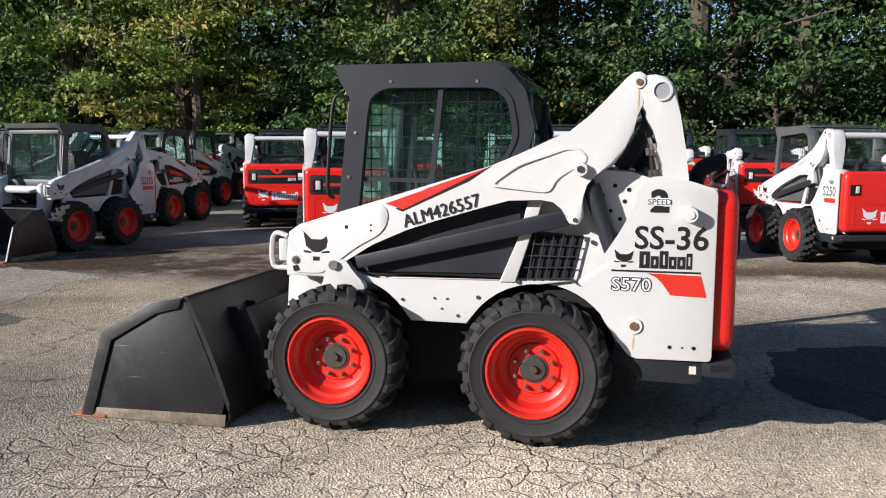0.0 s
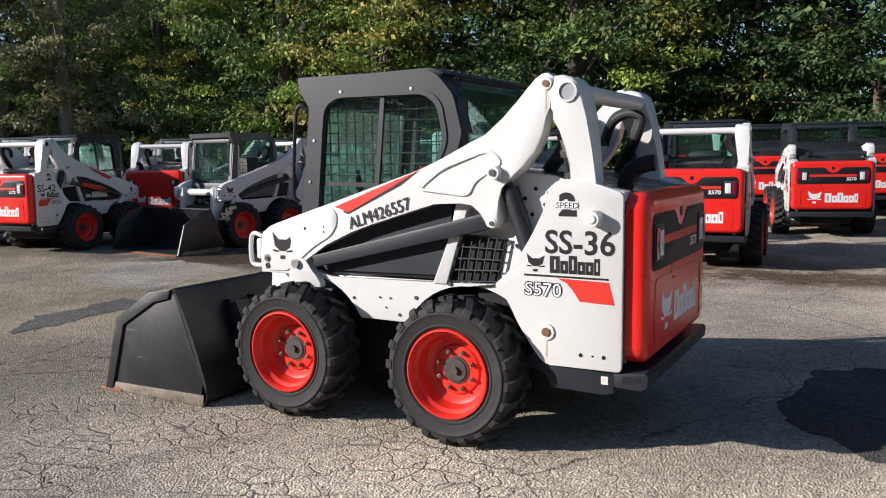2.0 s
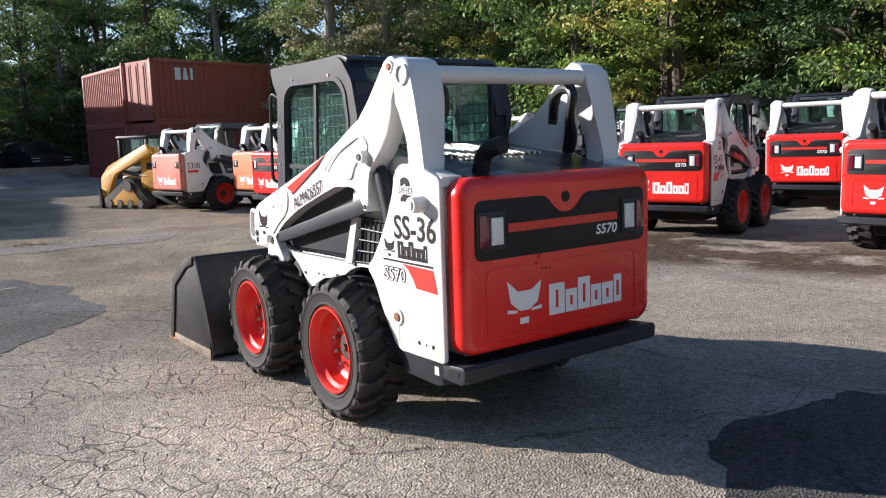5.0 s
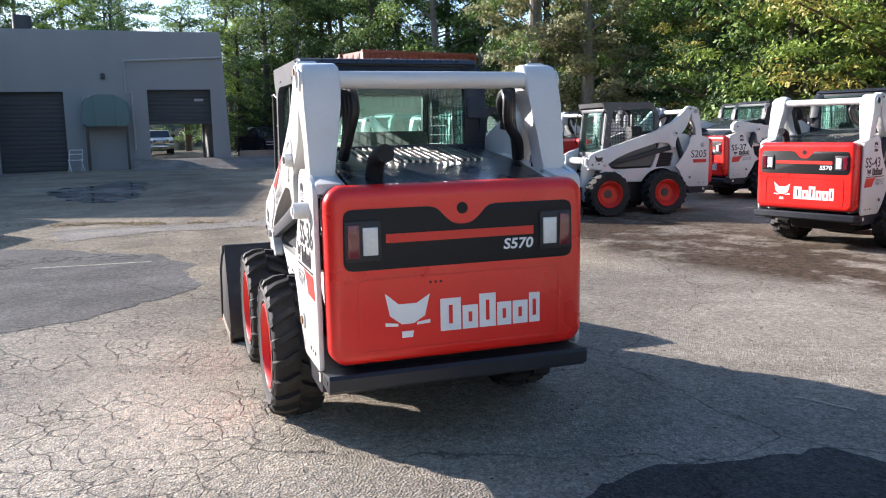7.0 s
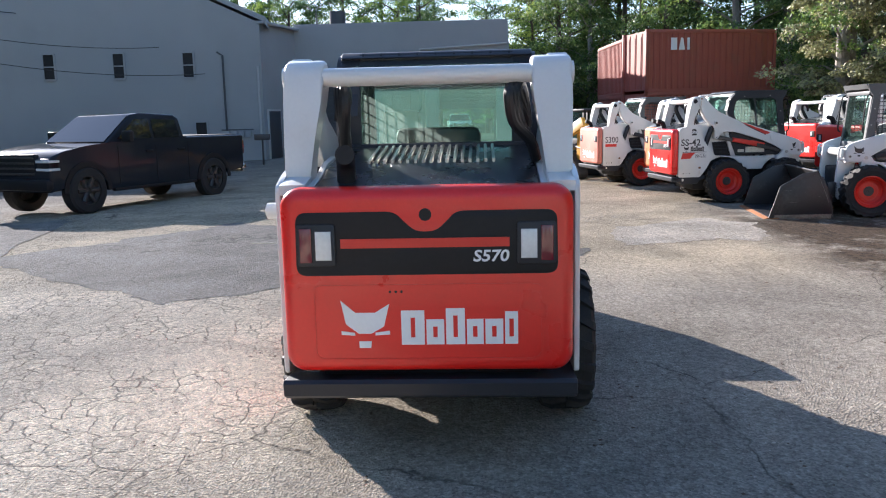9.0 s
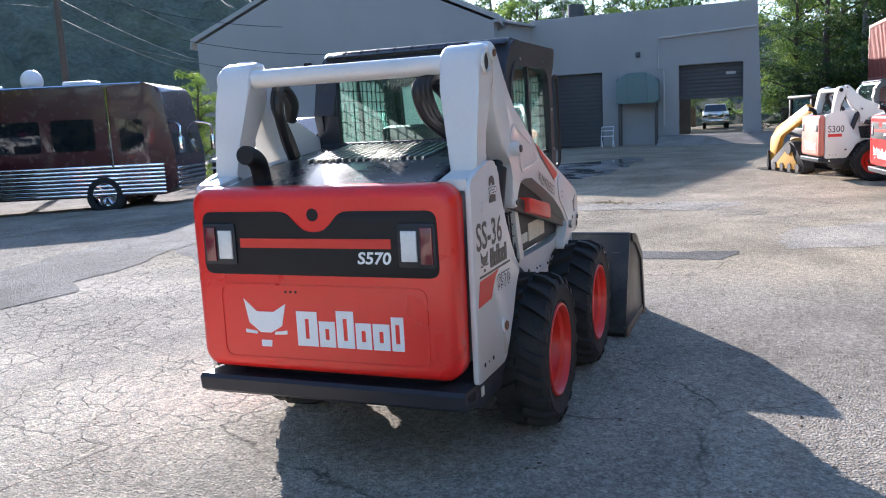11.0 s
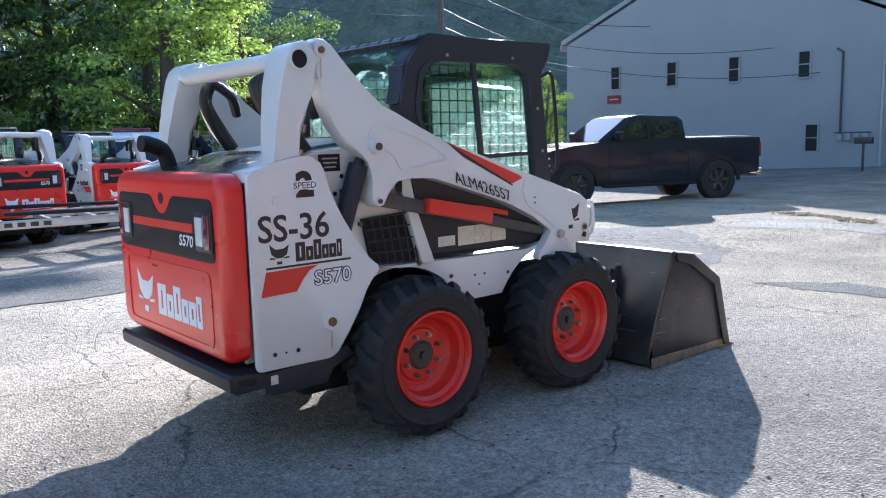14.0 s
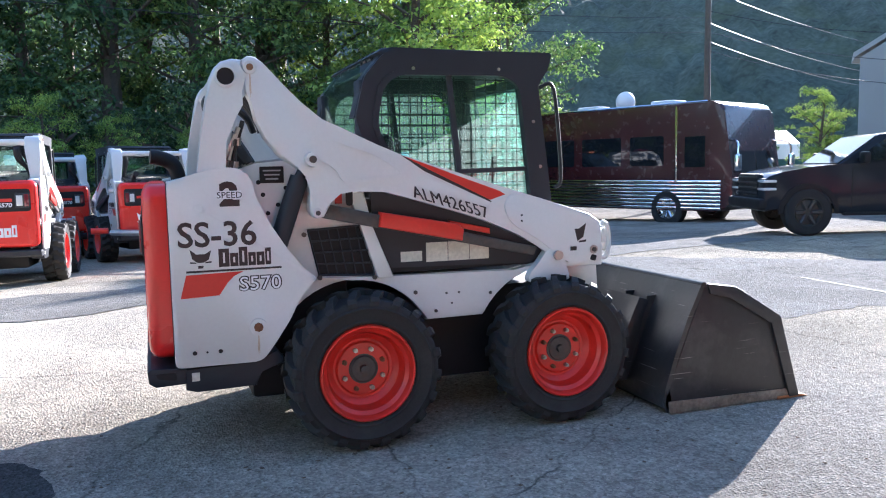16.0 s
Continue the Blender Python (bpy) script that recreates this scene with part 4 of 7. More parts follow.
    win = [(-0.455, 1.16), (-0.4, 1.7), (-0.385, 1.79), (-0.3, 1.838), (0.28, 1.832), (0.36, 1.77), (0.392, 1.6), (0.385, 1.55), (0.34, 1.46), (0.1, 1.3), (0.0, 1.2), (-0.3, 1.16)]
    if not new_style:
        win = [(-0.46, 1.16), (-0.4, 1.82), (0.3, 1.86), (0.4, 1.78), (0.4, 1.3), (0.32, 1.2)]
    bm = bmesh.new()
    prism(bm, [(-0.5, 0.83), (0.45, 0.83), (0.52, 1.22), (-0.5, 1.15)], -0.53, 0.53, "y", 0.01)
    cab_low = part("cab_lower_panel", bm, BLACK, root, "black lower cab panel")
    bm = bmesh.new()
    box(bm, (0.02, 0, 1.0), (0.5, 0.5, 0.28), 0.04)
    box(bm, (0.27, 0, 1.3), (0.12, 0.48, 0.5), 0.04)
    cyl(bm, (-0.3, -0.28, 1.1), (-0.36, -0.28, 1.42), 0.018, 8)
    cyl(bm, (-0.3, 0.28, 1.1), (-0.36, 0.28, 1.42), 0.018, 8)
    part("seat", bm, SEAT, root, "black operator seat and levers")
    for s in (-1, 1):
        bm = bmesh.new()
        ring(bm, *by_angle([rounded(cab_side, 0.025, 3), rounded(win, 0.04, 3)], (-0.03, 1.5)), s * 0.5, s * 0.545)
        cs = part("cab_side", bm, cabm, root, "charcoal cab side frame")
        bm = bmesh.new()
        ro = resample(rounded(win, 0.04, 3), 72)
        cx, cz = -0.03, 1.5
        ring(bm, [(cx + (a - cx) * 1.07, cz + (b - cz) * 1.07) for a, b in ro], ro, s * 0.54, s * 0.552)
        part("window_seal", bm, cabm, cs)
        if glazed and new_style:
            bm = bmesh.new()
            prism(bm, [(cx + (a - cx) * 1.02, cz + (b - cz) * 1.02) for a, b in ro], s * 0.517, s * 0.521, "y")
            g = part("side_window", bm, GLASS, cs, "tinted sliding side window", smooth=0)
            g.visible_shadow = False
            bm = bmesh.new()
            prism(bm, [(-0.01, 1.835), (0.018, 1.835), (-0.045, 1.2), (-0.075, 1.2)], s * 0.515, s * 0.533, "y")
            prism(bm, [(-0.44, 1.34), (-0.06, 1.33), (-0.06, 1.355), (-0.44, 1.362)], s * 0.515, s * 0.53, "y")
            part("window_bar", bm, CHARCOAL, cs)
        ends = []
        for i in range(14):
            x = -0.4 + 0.06 * i
            ends.append(((x, s * 0.485, 1.2), (x, s * 0.485, 1.83 if x < 0.3 else 1.83 - (x - 0.3) * 1.0)))
        for i in range(11):
            z = 1.22 + 0.06 * i
            ends.append(((-0.44, s * 0.488, z), (0.39, s * 0.488, z)))
        screen(ends, 0.0035, "window_screen", CHARCOAL, cs, bolts)
        for x, z in ((-0.27, 1.87), (0.2, 1.865), (-0.47, 1.6), (-0.51, 1.36)):
            bm = bmesh.new()
            cyl(bm, (x, s * 0.543, z), (x, s * 0.551, z), 0.009, 8)
            part("cab_bolt", bm, STEEL, cs)
    bm = bmesh.new()
    prism(bm, [(-0.6, 1.965), (-0.57, 1.89), (-0.48, 1.925), (0.34, 1.92), (0.395, 1.935), (0.36, 1.962), (0.3, 1.97)], -0.525, 0.525, "y", 0.012)
    part("cab_roof", bm, cabm, root, "charcoal cab roof with front visor")
    bm = bmesh.new()
    prism(bm, [(0.3, 1.96), (0.36, 1.935), (0.46, 1.82), (0.51, 1.62), (0.49, 1.62), (0.44, 1.8), (0.34, 1.915)], -0.525, -0.42, "y", 0.006)
    prism(bm, [(0.3, 1.96), (0.36, 1.935), (0.46, 1.82), (0.51, 1.62), (0.49, 1.62), (0.44, 1.8), (0.34, 1.915)], 0.42, 0.525, "y", 0.006)
    prism(bm, [(0.28, 1.962), (0.37, 1.93), (0.4, 1.87), (0.37, 1.87), (0.28, 1.92)], -0.525, 0.525, "y", 0.006)
    box(bm, (0.47, 0, 1.42), (0.06, 1.04, 0.1), 0.01)
    for s in (-1, 1):
        box(bm, (0.455, s * 0.47, 1.6), (0.05, 0.12, 0.42), 0.01)
    part("cab_rear_frame", bm, cabm, root)
    bm = bmesh.new()
    box(bm, (0.455, 0, 1.66), (0.005, 0.9, 0.46))
    g = part("rear_window", bm, CLEAR, root, "clear rear cab window", smooth=0)
    g.visible_shadow = False
    bm = bmesh.new()
    cyl(bm, (0.355, -0.42, 1.935), (0.355, 0.42, 1.935), 0.026, 16)
    for i in range(9):
        y = -0.4 + 0.1 * i
        cyl(bm, (0.355, y - 0.006, 1.935), (0.355, y + 0.006, 1.935), 0.03, 16)
    part("roof_roll", bm, HOSE, root, "black ribbed roll at the back of the roof")
    # cab front: door frame, wiper glass, grab loop
    bm = bmesh.new()
    for s in (-1, 1):
        prism(bm, [(-0.6, 1.0), (-0.555, 1.0), (-0.47, 1.8), (-0.51, 1.84)], s * 0.46, s * 0.525, "y", 0.006)
    box(bm, (-0.52, 0, 1.83), (0.05, 0.98, 0.06), 0.008)
    box(bm, (-0.57, 0, 1.05), (0.05, 0.98, 0.1), 0.008)
    part("front_frame", bm, cabm, root)
    if glazed:
        bm = bmesh.new()
        prism(bm, [(-0.578, 1.08), (-0.573, 1.08), (-0.503, 1.81), (-0.508, 1.81)], -0.46, 0.46, "y")
        g = part("front_window", bm, CLEAR, root, "clear front door glass", smooth=0)
        g.visible_shadow = False
        for s in (-1, 1):
            bm = bmesh.new()
            tube(bm, curve([(-0.51, s * 0.535, 1.78), (-0.57, s * 0.55, 1.8), (-0.6, s * 0.55, 1.72), (-0.625, s * 0.55, 1.45), (-0.63, s * 0.55, 1.28), (-0.6, s * 0.535, 1.24)]), 0.011, 8)
            part("grab_loop", bm, BLACK, root)
    # stickers on the right-hand lower panel
    for x0, x1, z0, z1 in ((0.175, 0.29, 0.885, 0.937), (0.034, 0.152, 0.878, 0.978), (-0.087, 0.03, 0.878, 0.978), (-0.2, -0.091, 0.878, 0.978)):
        bm = bmesh.new()
        prism(bm, [(x0, z0), (x1, z0), (x1, z1), (x0, z1)], 0.544, 0.548, "y")
        part("sticker", bm, LABEL, cab_low, "pale safety sticker")
    if bucket:
        build_bucket(root)
    return root


SIDE = [(-1.99, 0.012), (-1.1, 0.012), (-1.075, 0.07), (-1.33, 0.7), (-1.52, 0.672), (-1.84, 0.485)]


def build_bucket(root):
    bk = new("bucket")
    bk.parent = root
    tagged(bk, label="black scuffed bucket with a rusty cutting edge")
    hw = 0.885
    # shell: floor, curved back
    inner = [(-1.98, 0.03), (-1.2, 0.03), (-1.13, 0.06), (-1.11, 0.14), (-1.17, 0.32), (-1.25, 0.52), (-1.33, 0.69)]
    outer = [(-1.31, 0.705), (-1.225, 0.53), (-1.145, 0.33), (-1.08, 0.14), (-1.09, 0.04), (-1.13, 0.008), (-1.98, 0.008)]
    bm = bmesh.new()
    prism(bm, inner + outer, -hw, hw, "y")
    part("shell", bm, BUCKET, bk)
    for s in (-1, 1):
        bm = bmesh.new()
        prism(bm, SIDE, s * hw, s * (hw - 0.02), "y", 0.003)
        part("side_plate", bm, BUCKET, bk)
        bm = bmesh.new()
        prism(bm, [(-1.99, 0.012), (-1.92, 0.012), (-1.785, 0.455), (-1.5, 0.62), (-1.36, 0.65), (-1.34, 0.71), (-1.53, 0.68), (-1.845, 0.49)], s * (hw - 0.001), s * (hw + 0.014), "y", 0.003)
        part("side_cutter", bm, BUCKET, bk)
        bm = bmesh.new()
        prism(bm, [(-1.98, 0.006), (-1.11, 0.006), (-1.1, 0.075), (-1.9, 0.06)], s * (hw + 0.0005), s * (hw + 0.006), "y", 0.001)
        part("wear_plate", bm, WORN, bk, "scraped brown wear strip")
        bm = bmesh.new()
        box(bm, (-1.36, s * (hw - 0.03), 0.64), (0.03, 0.004, 0.03))
        part("corner_tab", bm, BUCKET, bk)
        for y in (0.3, 0.52):
            bm = bmesh.new()
            prism(bm, [(-1.26, 0.6), (-1.2, 0.6), (-1.06, 0.2), (-1.1, 0.1)], s * y, s * (y + 0.02), "y")
            part("back_rib", bm, BUCKET, bk)
    bm = bmesh.new()
    prism(bm, [(-2.06, 0.004), (-1.84, 0.004), (-1.84, 0.02), (-2.0, 0.02)], -hw - 0.012, hw + 0.012, "y", 0.002)
    part("cutting_edge", bm, RUSTED, bk, "rusty steel cutting edge")
    bm = bmesh.new()
    cyl(bm, (-1.325, -hw, 0.7), (-1.325, hw, 0.7), 0.018, 10)
    part("top_rail", bm, BUCKET, bk)
    bm = bmesh.new()
    prism(bm, [(-1.2, 0.58), (-1.14, 0.6), (-0.98, 0.25), (-1.0, 0.12), (-1.06, 0.12)], -0.55, 0.55, "y", 0.006)
    for y in (-0.42, 0.42):
        box(bm, (-0.97, y, 0.36), (0.14, 0.06, 0.3), 0.01)
    part("coupler_plate", bm, BUCKET, bk)
    return bk


build_loader("white and red loader with charcoal cab and lowered black bucket", "loaders in the yard", number="SS-36")

# ---- other loaders in the yard: (x, y, heading of the nose) ----
def rise(y):
    """The yard climbs gently towards the woods and falls towards the road."""
    return 0.03 * max(0.0, min(16.0, y - 9.0)) - 0.03 * max(0.0, min(12.0, -6.0 - y))


def stand(x, y, heading):
    # on the slope the machine tips with the ground
    slope = 1.72 if 9.0 < y < 25.0 or -18.0 < y < -6.0 else 0.0
    return pose(x, y, rise(y), slope, 0, 0) @ pose(0, 0, 0, 0, 0, heading - 180)


G = "loaders in the yard"
park = build_loader("parked white loader with red tailgate and dark cab", G, bucket=False, bolts=False, texts=False)
park.matrix_world = stand(0.1, 7.65, 95)
for x, y, h in ((-3.45, 11.45, 104), (-5.95, 11.05, 105), (-2.1, 16.5, 104), (-6.0, 15.4, 108), (6.5, 13.5, 104),
                (1.7, -10.85, 284), (3.35, -7.9, 268), (-2.0, -13.3, 286), (3.4, -12.6, 280), (6.0, -8.9, 272)):
    copy_thing(park, stand(x, y, h))
low = build_loader("parked white loader with low lift arms, dark hood and red tailgate", G, bucket=False, bolts=False, texts=False, radial=True, number="SS-37")
low.matrix_world = stand(-8.95, 10.8, 88)
for x, y, h in ((1.2, 12.0, 104), (3.45, 13.35, 100), (1.8, 15.65, 106), (-0.25, 14.9, 104), (-10.2, 14.2, 87), (-10.7, 17.3, 87), (-7.6, 15.0, 100), (-12.7, 13.4, 100), (4.4, 17.2, 104)):
    copy_thing(low, stand(x, y, h))
numbered = build_loader("parked white loader with red tailgate, dark cab and fleet number decal", G, bucket=False, bolts=False, texts=False, number="SS-43")
numbered.matrix_world = stand(-3.3, 7.5, 107)
second = build_loader("parked white loader with red tailgate and black stripe", G, bucket=False, bolts=False, texts=False, number="SS-42")
second.matrix_world = stand(-10.38, 5.05, 97)
third = build_loader("parked white loader with red tailgate, fleet number and open rear links", G, bucket=False, bolts=False, texts=False, number="SS-41")
third.matrix_world = stand(0.15, -11.4, 285)
old = build_loader("older white loader with grey screened cab and bucket on the ground", G, new_style=False, bucket=True, bolts=False, texts=False, model="S205", cab_mat=GREYCAB, sleeve=False)
old.matrix_world = stand(-7.95, 6.6, 264)
old2 = build_loader("older white loader with red tailgate and grey screened cab", G, new_style=False, bucket=False, bolts=False, texts=False, glazed=False, model="S250", cab_mat=GREYCAB, sleeve=False)
old2.matrix_world = stand(3.9, 8.4, 108)
old3 = build_loader("older white loader with faded salmon tailgate", G, new_style=False, bucket=False, bolts=False, texts=False, glazed=False, model="S300", cab_mat=GREYCAB, sleeve=False, door=SALMON)
old3.matrix_world = stand(-14.2, 4.2, 102)
old4 = build_loader("older white loader with faded orange tailgate", G, new_style=False, bucket=False, bolts=False, texts=False, glazed=False, model="S185", cab_mat=GREYCAB, sleeve=False, door=ORANGE)
old4.matrix_world = stand(-12.1, 5.3, 102)
copy_thing(old4, stand(-13.6, 10.6, 108))
slat = build_loader("older white loader with slatted black hood and red tailgate", G, new_style=False, bucket=False, bolts=False, texts=False, glazed=False, model="S185", cab_mat=GREYCAB, sleeve=False)
slat.matrix_world = stand(-10.86, 8.3, 106)
copy_thing(old2, stand(-15.6, 9.4, 108))


def build_track_loader(m):
    root = thing("compact_track_loader", "worn yellow compact track loader with black cab and lowered bucket", "track loader", m=m)
    for s in (-1, 1):
        bm = bmesh.new()
        prism(bm, rounded([(-1.0, 0.02), (0.9, 0.02), (1.0, 0.22), (0.3, 0.88), (0.02, 0.9), (-1.08, 0.25)], 0.12, 5), s * 0.5, s * 0.82, "y", 0.02)
        tr = part("track", bm, RUBBER, root, "black rubber track")
        bm = bmesh.new()
        prism(bm, rounded([(-0.8, 0.12), (0.72, 0.12), (0.2, 0.7), (0.08, 0.7)], 0.06, 4), s * 0.8, s * 0.845, "y", 0.008)
        part("track_frame", bm, YELLOW, tr)
        for i in range(4):
            bm = bmesh.new()
            x = -0.72 + 0.46 * i
            cyl(bm, (x, s * 0.81, 0.17), (x, s * 0.87, 0.17), 0.11, 18)
            part("track_roller", bm, DARKSTEEL, tr)
        bm = bmesh.new()
        cyl(bm, (0.15, s * 0.81, 0.68), (0.15, s * 0.88, 0.68), 0.16, 20)
        part("sprocket", bm, DARKSTEEL, tr)
        bm = bmesh.new()
        prism(bm, rounded([(0.98, 1.9), (1.15, 1.62), (-0.5, 1.02), (-0.9, 0.32), (-1.18, 0.28), (-1.12, 0.95), (-0.75, 1.28)], 0.06, 3), s * 0.64, s * 0.78, "y", 0.015)
        arm = part("lift_arm", bm, YELLOW, root)
        bm = bmesh.new()
        tube(bm, [(0.75, s * 0.6, 0.95), (-0.35, s * 0.6, 1.12)], 0.05, 8)
        part("lift_cylinder", bm, DARKSTEEL, arm)
        bm = bmesh.new()
        prism(bm, rounded([(0.5, 0.6), (1.2, 0.6), (1.28, 1.2), (1.2, 1.78), (0.82, 1.82), (0.55, 1.4)], 0.06, 3), s * 0.5, s * 0.64, "y", 0.02)
        part("side_panel", bm, YELLOW, root)
        bm = bmesh.new()
        box(bm, (0.95, s * 0.646, 1.25), (0.3, 0.01, 0.2), 0.003)
        part("panel_vent", bm, BLACK, root)
    bm = bmesh.new()
    box(bm, (0.3, 0, 0.72), (1.6, 1.0, 0.5), 0.05)
    box(bm, (0.95, 0, 1.15), (0.5, 1.0, 0.7), 0.06)
    part("body", bm, YELLOW, root)
    bm = bmesh.new()
    box(bm, (0.05, 0, 1.1), (1.2, 0.9, 0.3), 0.03)
    cab = part("cab", bm, BLACK, root, "black closed cab")
    for x in (-0.55, 0.65):
        for y in (-0.45, 0.45):
            bm = bmesh.new()
            box(bm, (x, y, 1.65), (0.1, 0.08, 0.85), 0.015)
            part("cab_post", bm, BLACK, cab)
    for y in (-0.45, 0.45):
        bm = bmesh.new()
        box(bm, (0.05, y, 1.65), (1.1, 0.01, 0.8))
        part("cab_window", bm, GLASS, cab)
    bm = bmesh.new()
    box(bm, (0.05, 0, 2.1), (1.4, 1.05, 0.1), 0.04)
    part("cab_roof", bm, BLACK, cab)
    bm = bmesh.new()
    prism(bm, [(-1.85, 0.02), (-1.15, 0.02), (-1.08, 0.15), (-1.15, 0.6), (-1.2, 0.6), (-1.2, 0.1), (-1.85, 0.05)], -0.85, 0.85, "y")
    part("bucket", bm, BUCKET, root)
    return root


build_track_loader(stand(-16.3, 2.95, 205) @ Matrix.Diagonal((0.8, 0.8, 0.82, 1)))


# ---- ground ----
def ground_material(name="worn_asphalt", dark=(0.365, 0.322, 0.262), pale=(0.47, 0.414, 0.338), plain=False, wet=False):
    m = bpy.data.materials.new(name)
    m.use_nodes = True
    nt = m.node_tree
    n, l = nt.nodes, nt.links
    b = n["Principled BSDF"]
    tc = n.new("ShaderNodeTexCoord")
    pos = tc.outputs["Object"]

    def noise_at(scale, detail=4, rough=0.5, dist=0.0):
        k = n.new("ShaderNodeTexNoise")
        k.inputs["Scale"].default_value, k.inputs["Detail"].default_value = scale, detail
        k.inputs["Roughness"].default_value, k.inputs["Distortion"].default_value = rough, dist
        l.new(pos, k.inputs["Vector"])
        return k.outputs[0]

    def ranged(sock, a, c, lo=0.0, hi=1.0):
        k = n.new("ShaderNodeMapRange")
        k.inputs[1].default_value, k.inputs[2].default_value, k.inputs[3].default_value, k.inputs[4].default_value = a, c, lo, hi
        l.new(sock, k.inputs[0])
        return k.outputs[0]

    def mixed(fac, a, c, blend="MIX"):
        k = n.new("ShaderNodeMix")
        k.data_type, k.blend_type = "RGBA", blend
        for sock, slot in ((fac, 0), (a, 6), (c, 7)):
            if isinstance(sock, (float, int)):
                k.inputs[slot].default_value = sock
            elif isinstance(sock, tuple):
                k.inputs[slot].default_value = (*sock, 1)
            else:
                l.new(sock, k.inputs[slot])
        return k.outputs[2]

    def times(a, c):
        k = n.new("ShaderNodeMath")
        k.operation = "MULTIPLY"
        for i, sock in enumerate((a, c)):
            if isinstance(sock, (float, int)):
                k.inputs[i].default_value = sock
            else:
                l.new(sock, k.inputs[i])
        return k.outputs[0]
    # aggregate: fine pale and dark stones
    vor = n.new("ShaderNodeTexVoronoi")
    vor.inputs["Scale"].default_value = 80
    l.new(pos, vor.inputs["Vector"])
    big = noise_at(0.22, 6, 0.6, 0.4)
    mid = noise_at(1.6, 6, 0.62)
    fine = noise_at(45, 4, 0.7)
    base = mixed(ranged(big, 0.35, 0.68), dark, pale)
    base = mixed(ranged(mid, 0.3, 0.75), base, mixed(1.0, base, (0.78, 0.78, 0.79), "MULTIPLY"))
    base = mixed(1.0, base, ranged(vor.outputs["Color"], 0.0, 1.0, 0.62, 1.38), "MULTIPLY")
    base = mixed(1.0, base, ranged(noise_at(18, 5, 0.7), 0.32, 0.68, 0.72, 1.28), "MULTIPLY")
    base = mixed(1.0, base, ranged(fine, 0.3, 0.7, 0.82, 1.18), "MULTIPLY")
    base = mixed(1.0, base, ranged(noise_at(0.55, 7, 0.68, 0.6), 0.4, 0.62, 0.78, 1.14), "MULTIPLY")
    # alligator cracks, in patches
    warp = n.new("ShaderNodeVectorMath")
    warp.operation = "ADD"
    wn3 = n.new("ShaderNodeTexNoise")
    wn3.inputs["Scale"].default_value = 3.0
    wn3.inputs["Detail"].default_value = 5
    l.new(pos, wn3.inputs["Vector"])
    sc = n.new("ShaderNodeVectorMath")
    sc.operation = "SCALE"
    sc.inputs["Scale"].default_value = 0.22
    l.new(wn3.outputs["Color"], sc.inputs[0])
    l.new(pos, warp.inputs[0])
    l.new(sc.outputs[0], warp.inputs[1])

    def cracks(scale, width):
        k = n.new("ShaderNodeTexVoronoi")
        k.feature = "DISTANCE_TO_EDGE"
        k.inputs["Scale"].default_value = scale
        l.new(warp.outputs[0], k.inputs["Vector"])
        return ranged(k.outputs["Distance"], 0.0, width, 1.0, 0.0)
    sep = n.new("ShaderNodeSeparateXYZ")
    l.new(pos, sep.inputs[0])
    worn = n.new("ShaderNodeMath")
    worn.operation = "ADD"
    l.new(times(ranged(sep.outputs[1], -0.2, -1.6), ranged(sep.outputs[0], 2.2, 0.6, 0.08, 1.0)), worn.inputs[0])
    l.new(times(ranged(noise_at(0.4, 3), 0.54, 0.62), 0.3), worn.inputs[1])
    c1 = times(cracks(6.0, 0.04), times(ranged(worn.outputs[0], 0.0, 1.0), ranged(noise_at(1.1, 3), 0.36, 0.5)))
    c2 = times(cracks(0.42, 0.0042), 0.75)
    if plain:
        c1 = times(c1, 0.12)
    base = mixed(times(c1, 0.52), base, (0.05, 0.047, 0.043))
    base = mixed(times(c2, ranged(noise_at(1.3), 0.35, 0.55)), base, (0.035, 0.033, 0.03))
    # paler, more worn aggregate along the drive lane
    open_ground = 0.0 if plain else 1.0
    lane = times(times(ranged(sep.outputs[1], 0.7, -0.8), ranged(sep.outputs[1], -9.0, -5.5)), ranged(noise_at(0.5, 5), 0.3, 0.5, 0.45, 1.0))
    west = times(ranged(sep.outputs[0], -2.2, -4.0), times(ranged(sep.outputs[1], -9.0, -5.5), ranged(sep.outputs[1], 4.6, 3.4)))
    both = n.new("ShaderNodeMath")
    both.operation = "MAXIMUM"
    l.new(lane, both.inputs[0])
    l.new(times(west, 0.8), both.inputs[1])
    lane = both.outputs[0]
    base = mixed(times(lane, 0.75 * open_ground), base, mixed(1.0, base, (1.54, 1.5, 1.4), "MULTIPLY"))
    # lane colour raised further, most towards the east
    lane_lift = times(times(ranged(sep.outputs[1], -0.6, -1.6), ranged(sep.outputs[1], -9.0, -5.5)), ranged(sep.outputs[0], -4.5, -1.5, 0.35, 1.0))
    base = mixed(times(lane_lift, open_ground), base, mixed(1.0, base, (1.27, 1.27, 1.27), "MULTIPLY"))
    # cream dust on the open yard
    base = mixed(times(west, 0.8 * open_ground), base, mixed(1.0, base, (0.96, 0.91, 0.81), "MULTIPLY"))
    # building shadow deepened by darkening the ground colour before the workshop
    workshop_shade = times(ranged(sep.outputs[0], -12.5, -15.5), ranged(sep.outputs[1], 3.0, 0.0))
    base = mixed(times(workshop_shade, 0.8 * open_ground), base, mixed(1.0, base, (0.55, 0.56, 0.58), "MULTIPLY"))
    # brown leaf dirt near the parked machines
    # its near edge runs back towards the machines
    back = n.new("ShaderNodeMath")
    back.operation = "SUBTRACT"
    l.new(sep.outputs[1], back.inputs[0])
    l.new(ranged(sep.outputs[0], -3.0, 3.0, 0.0, 1.9), back.inputs[1])
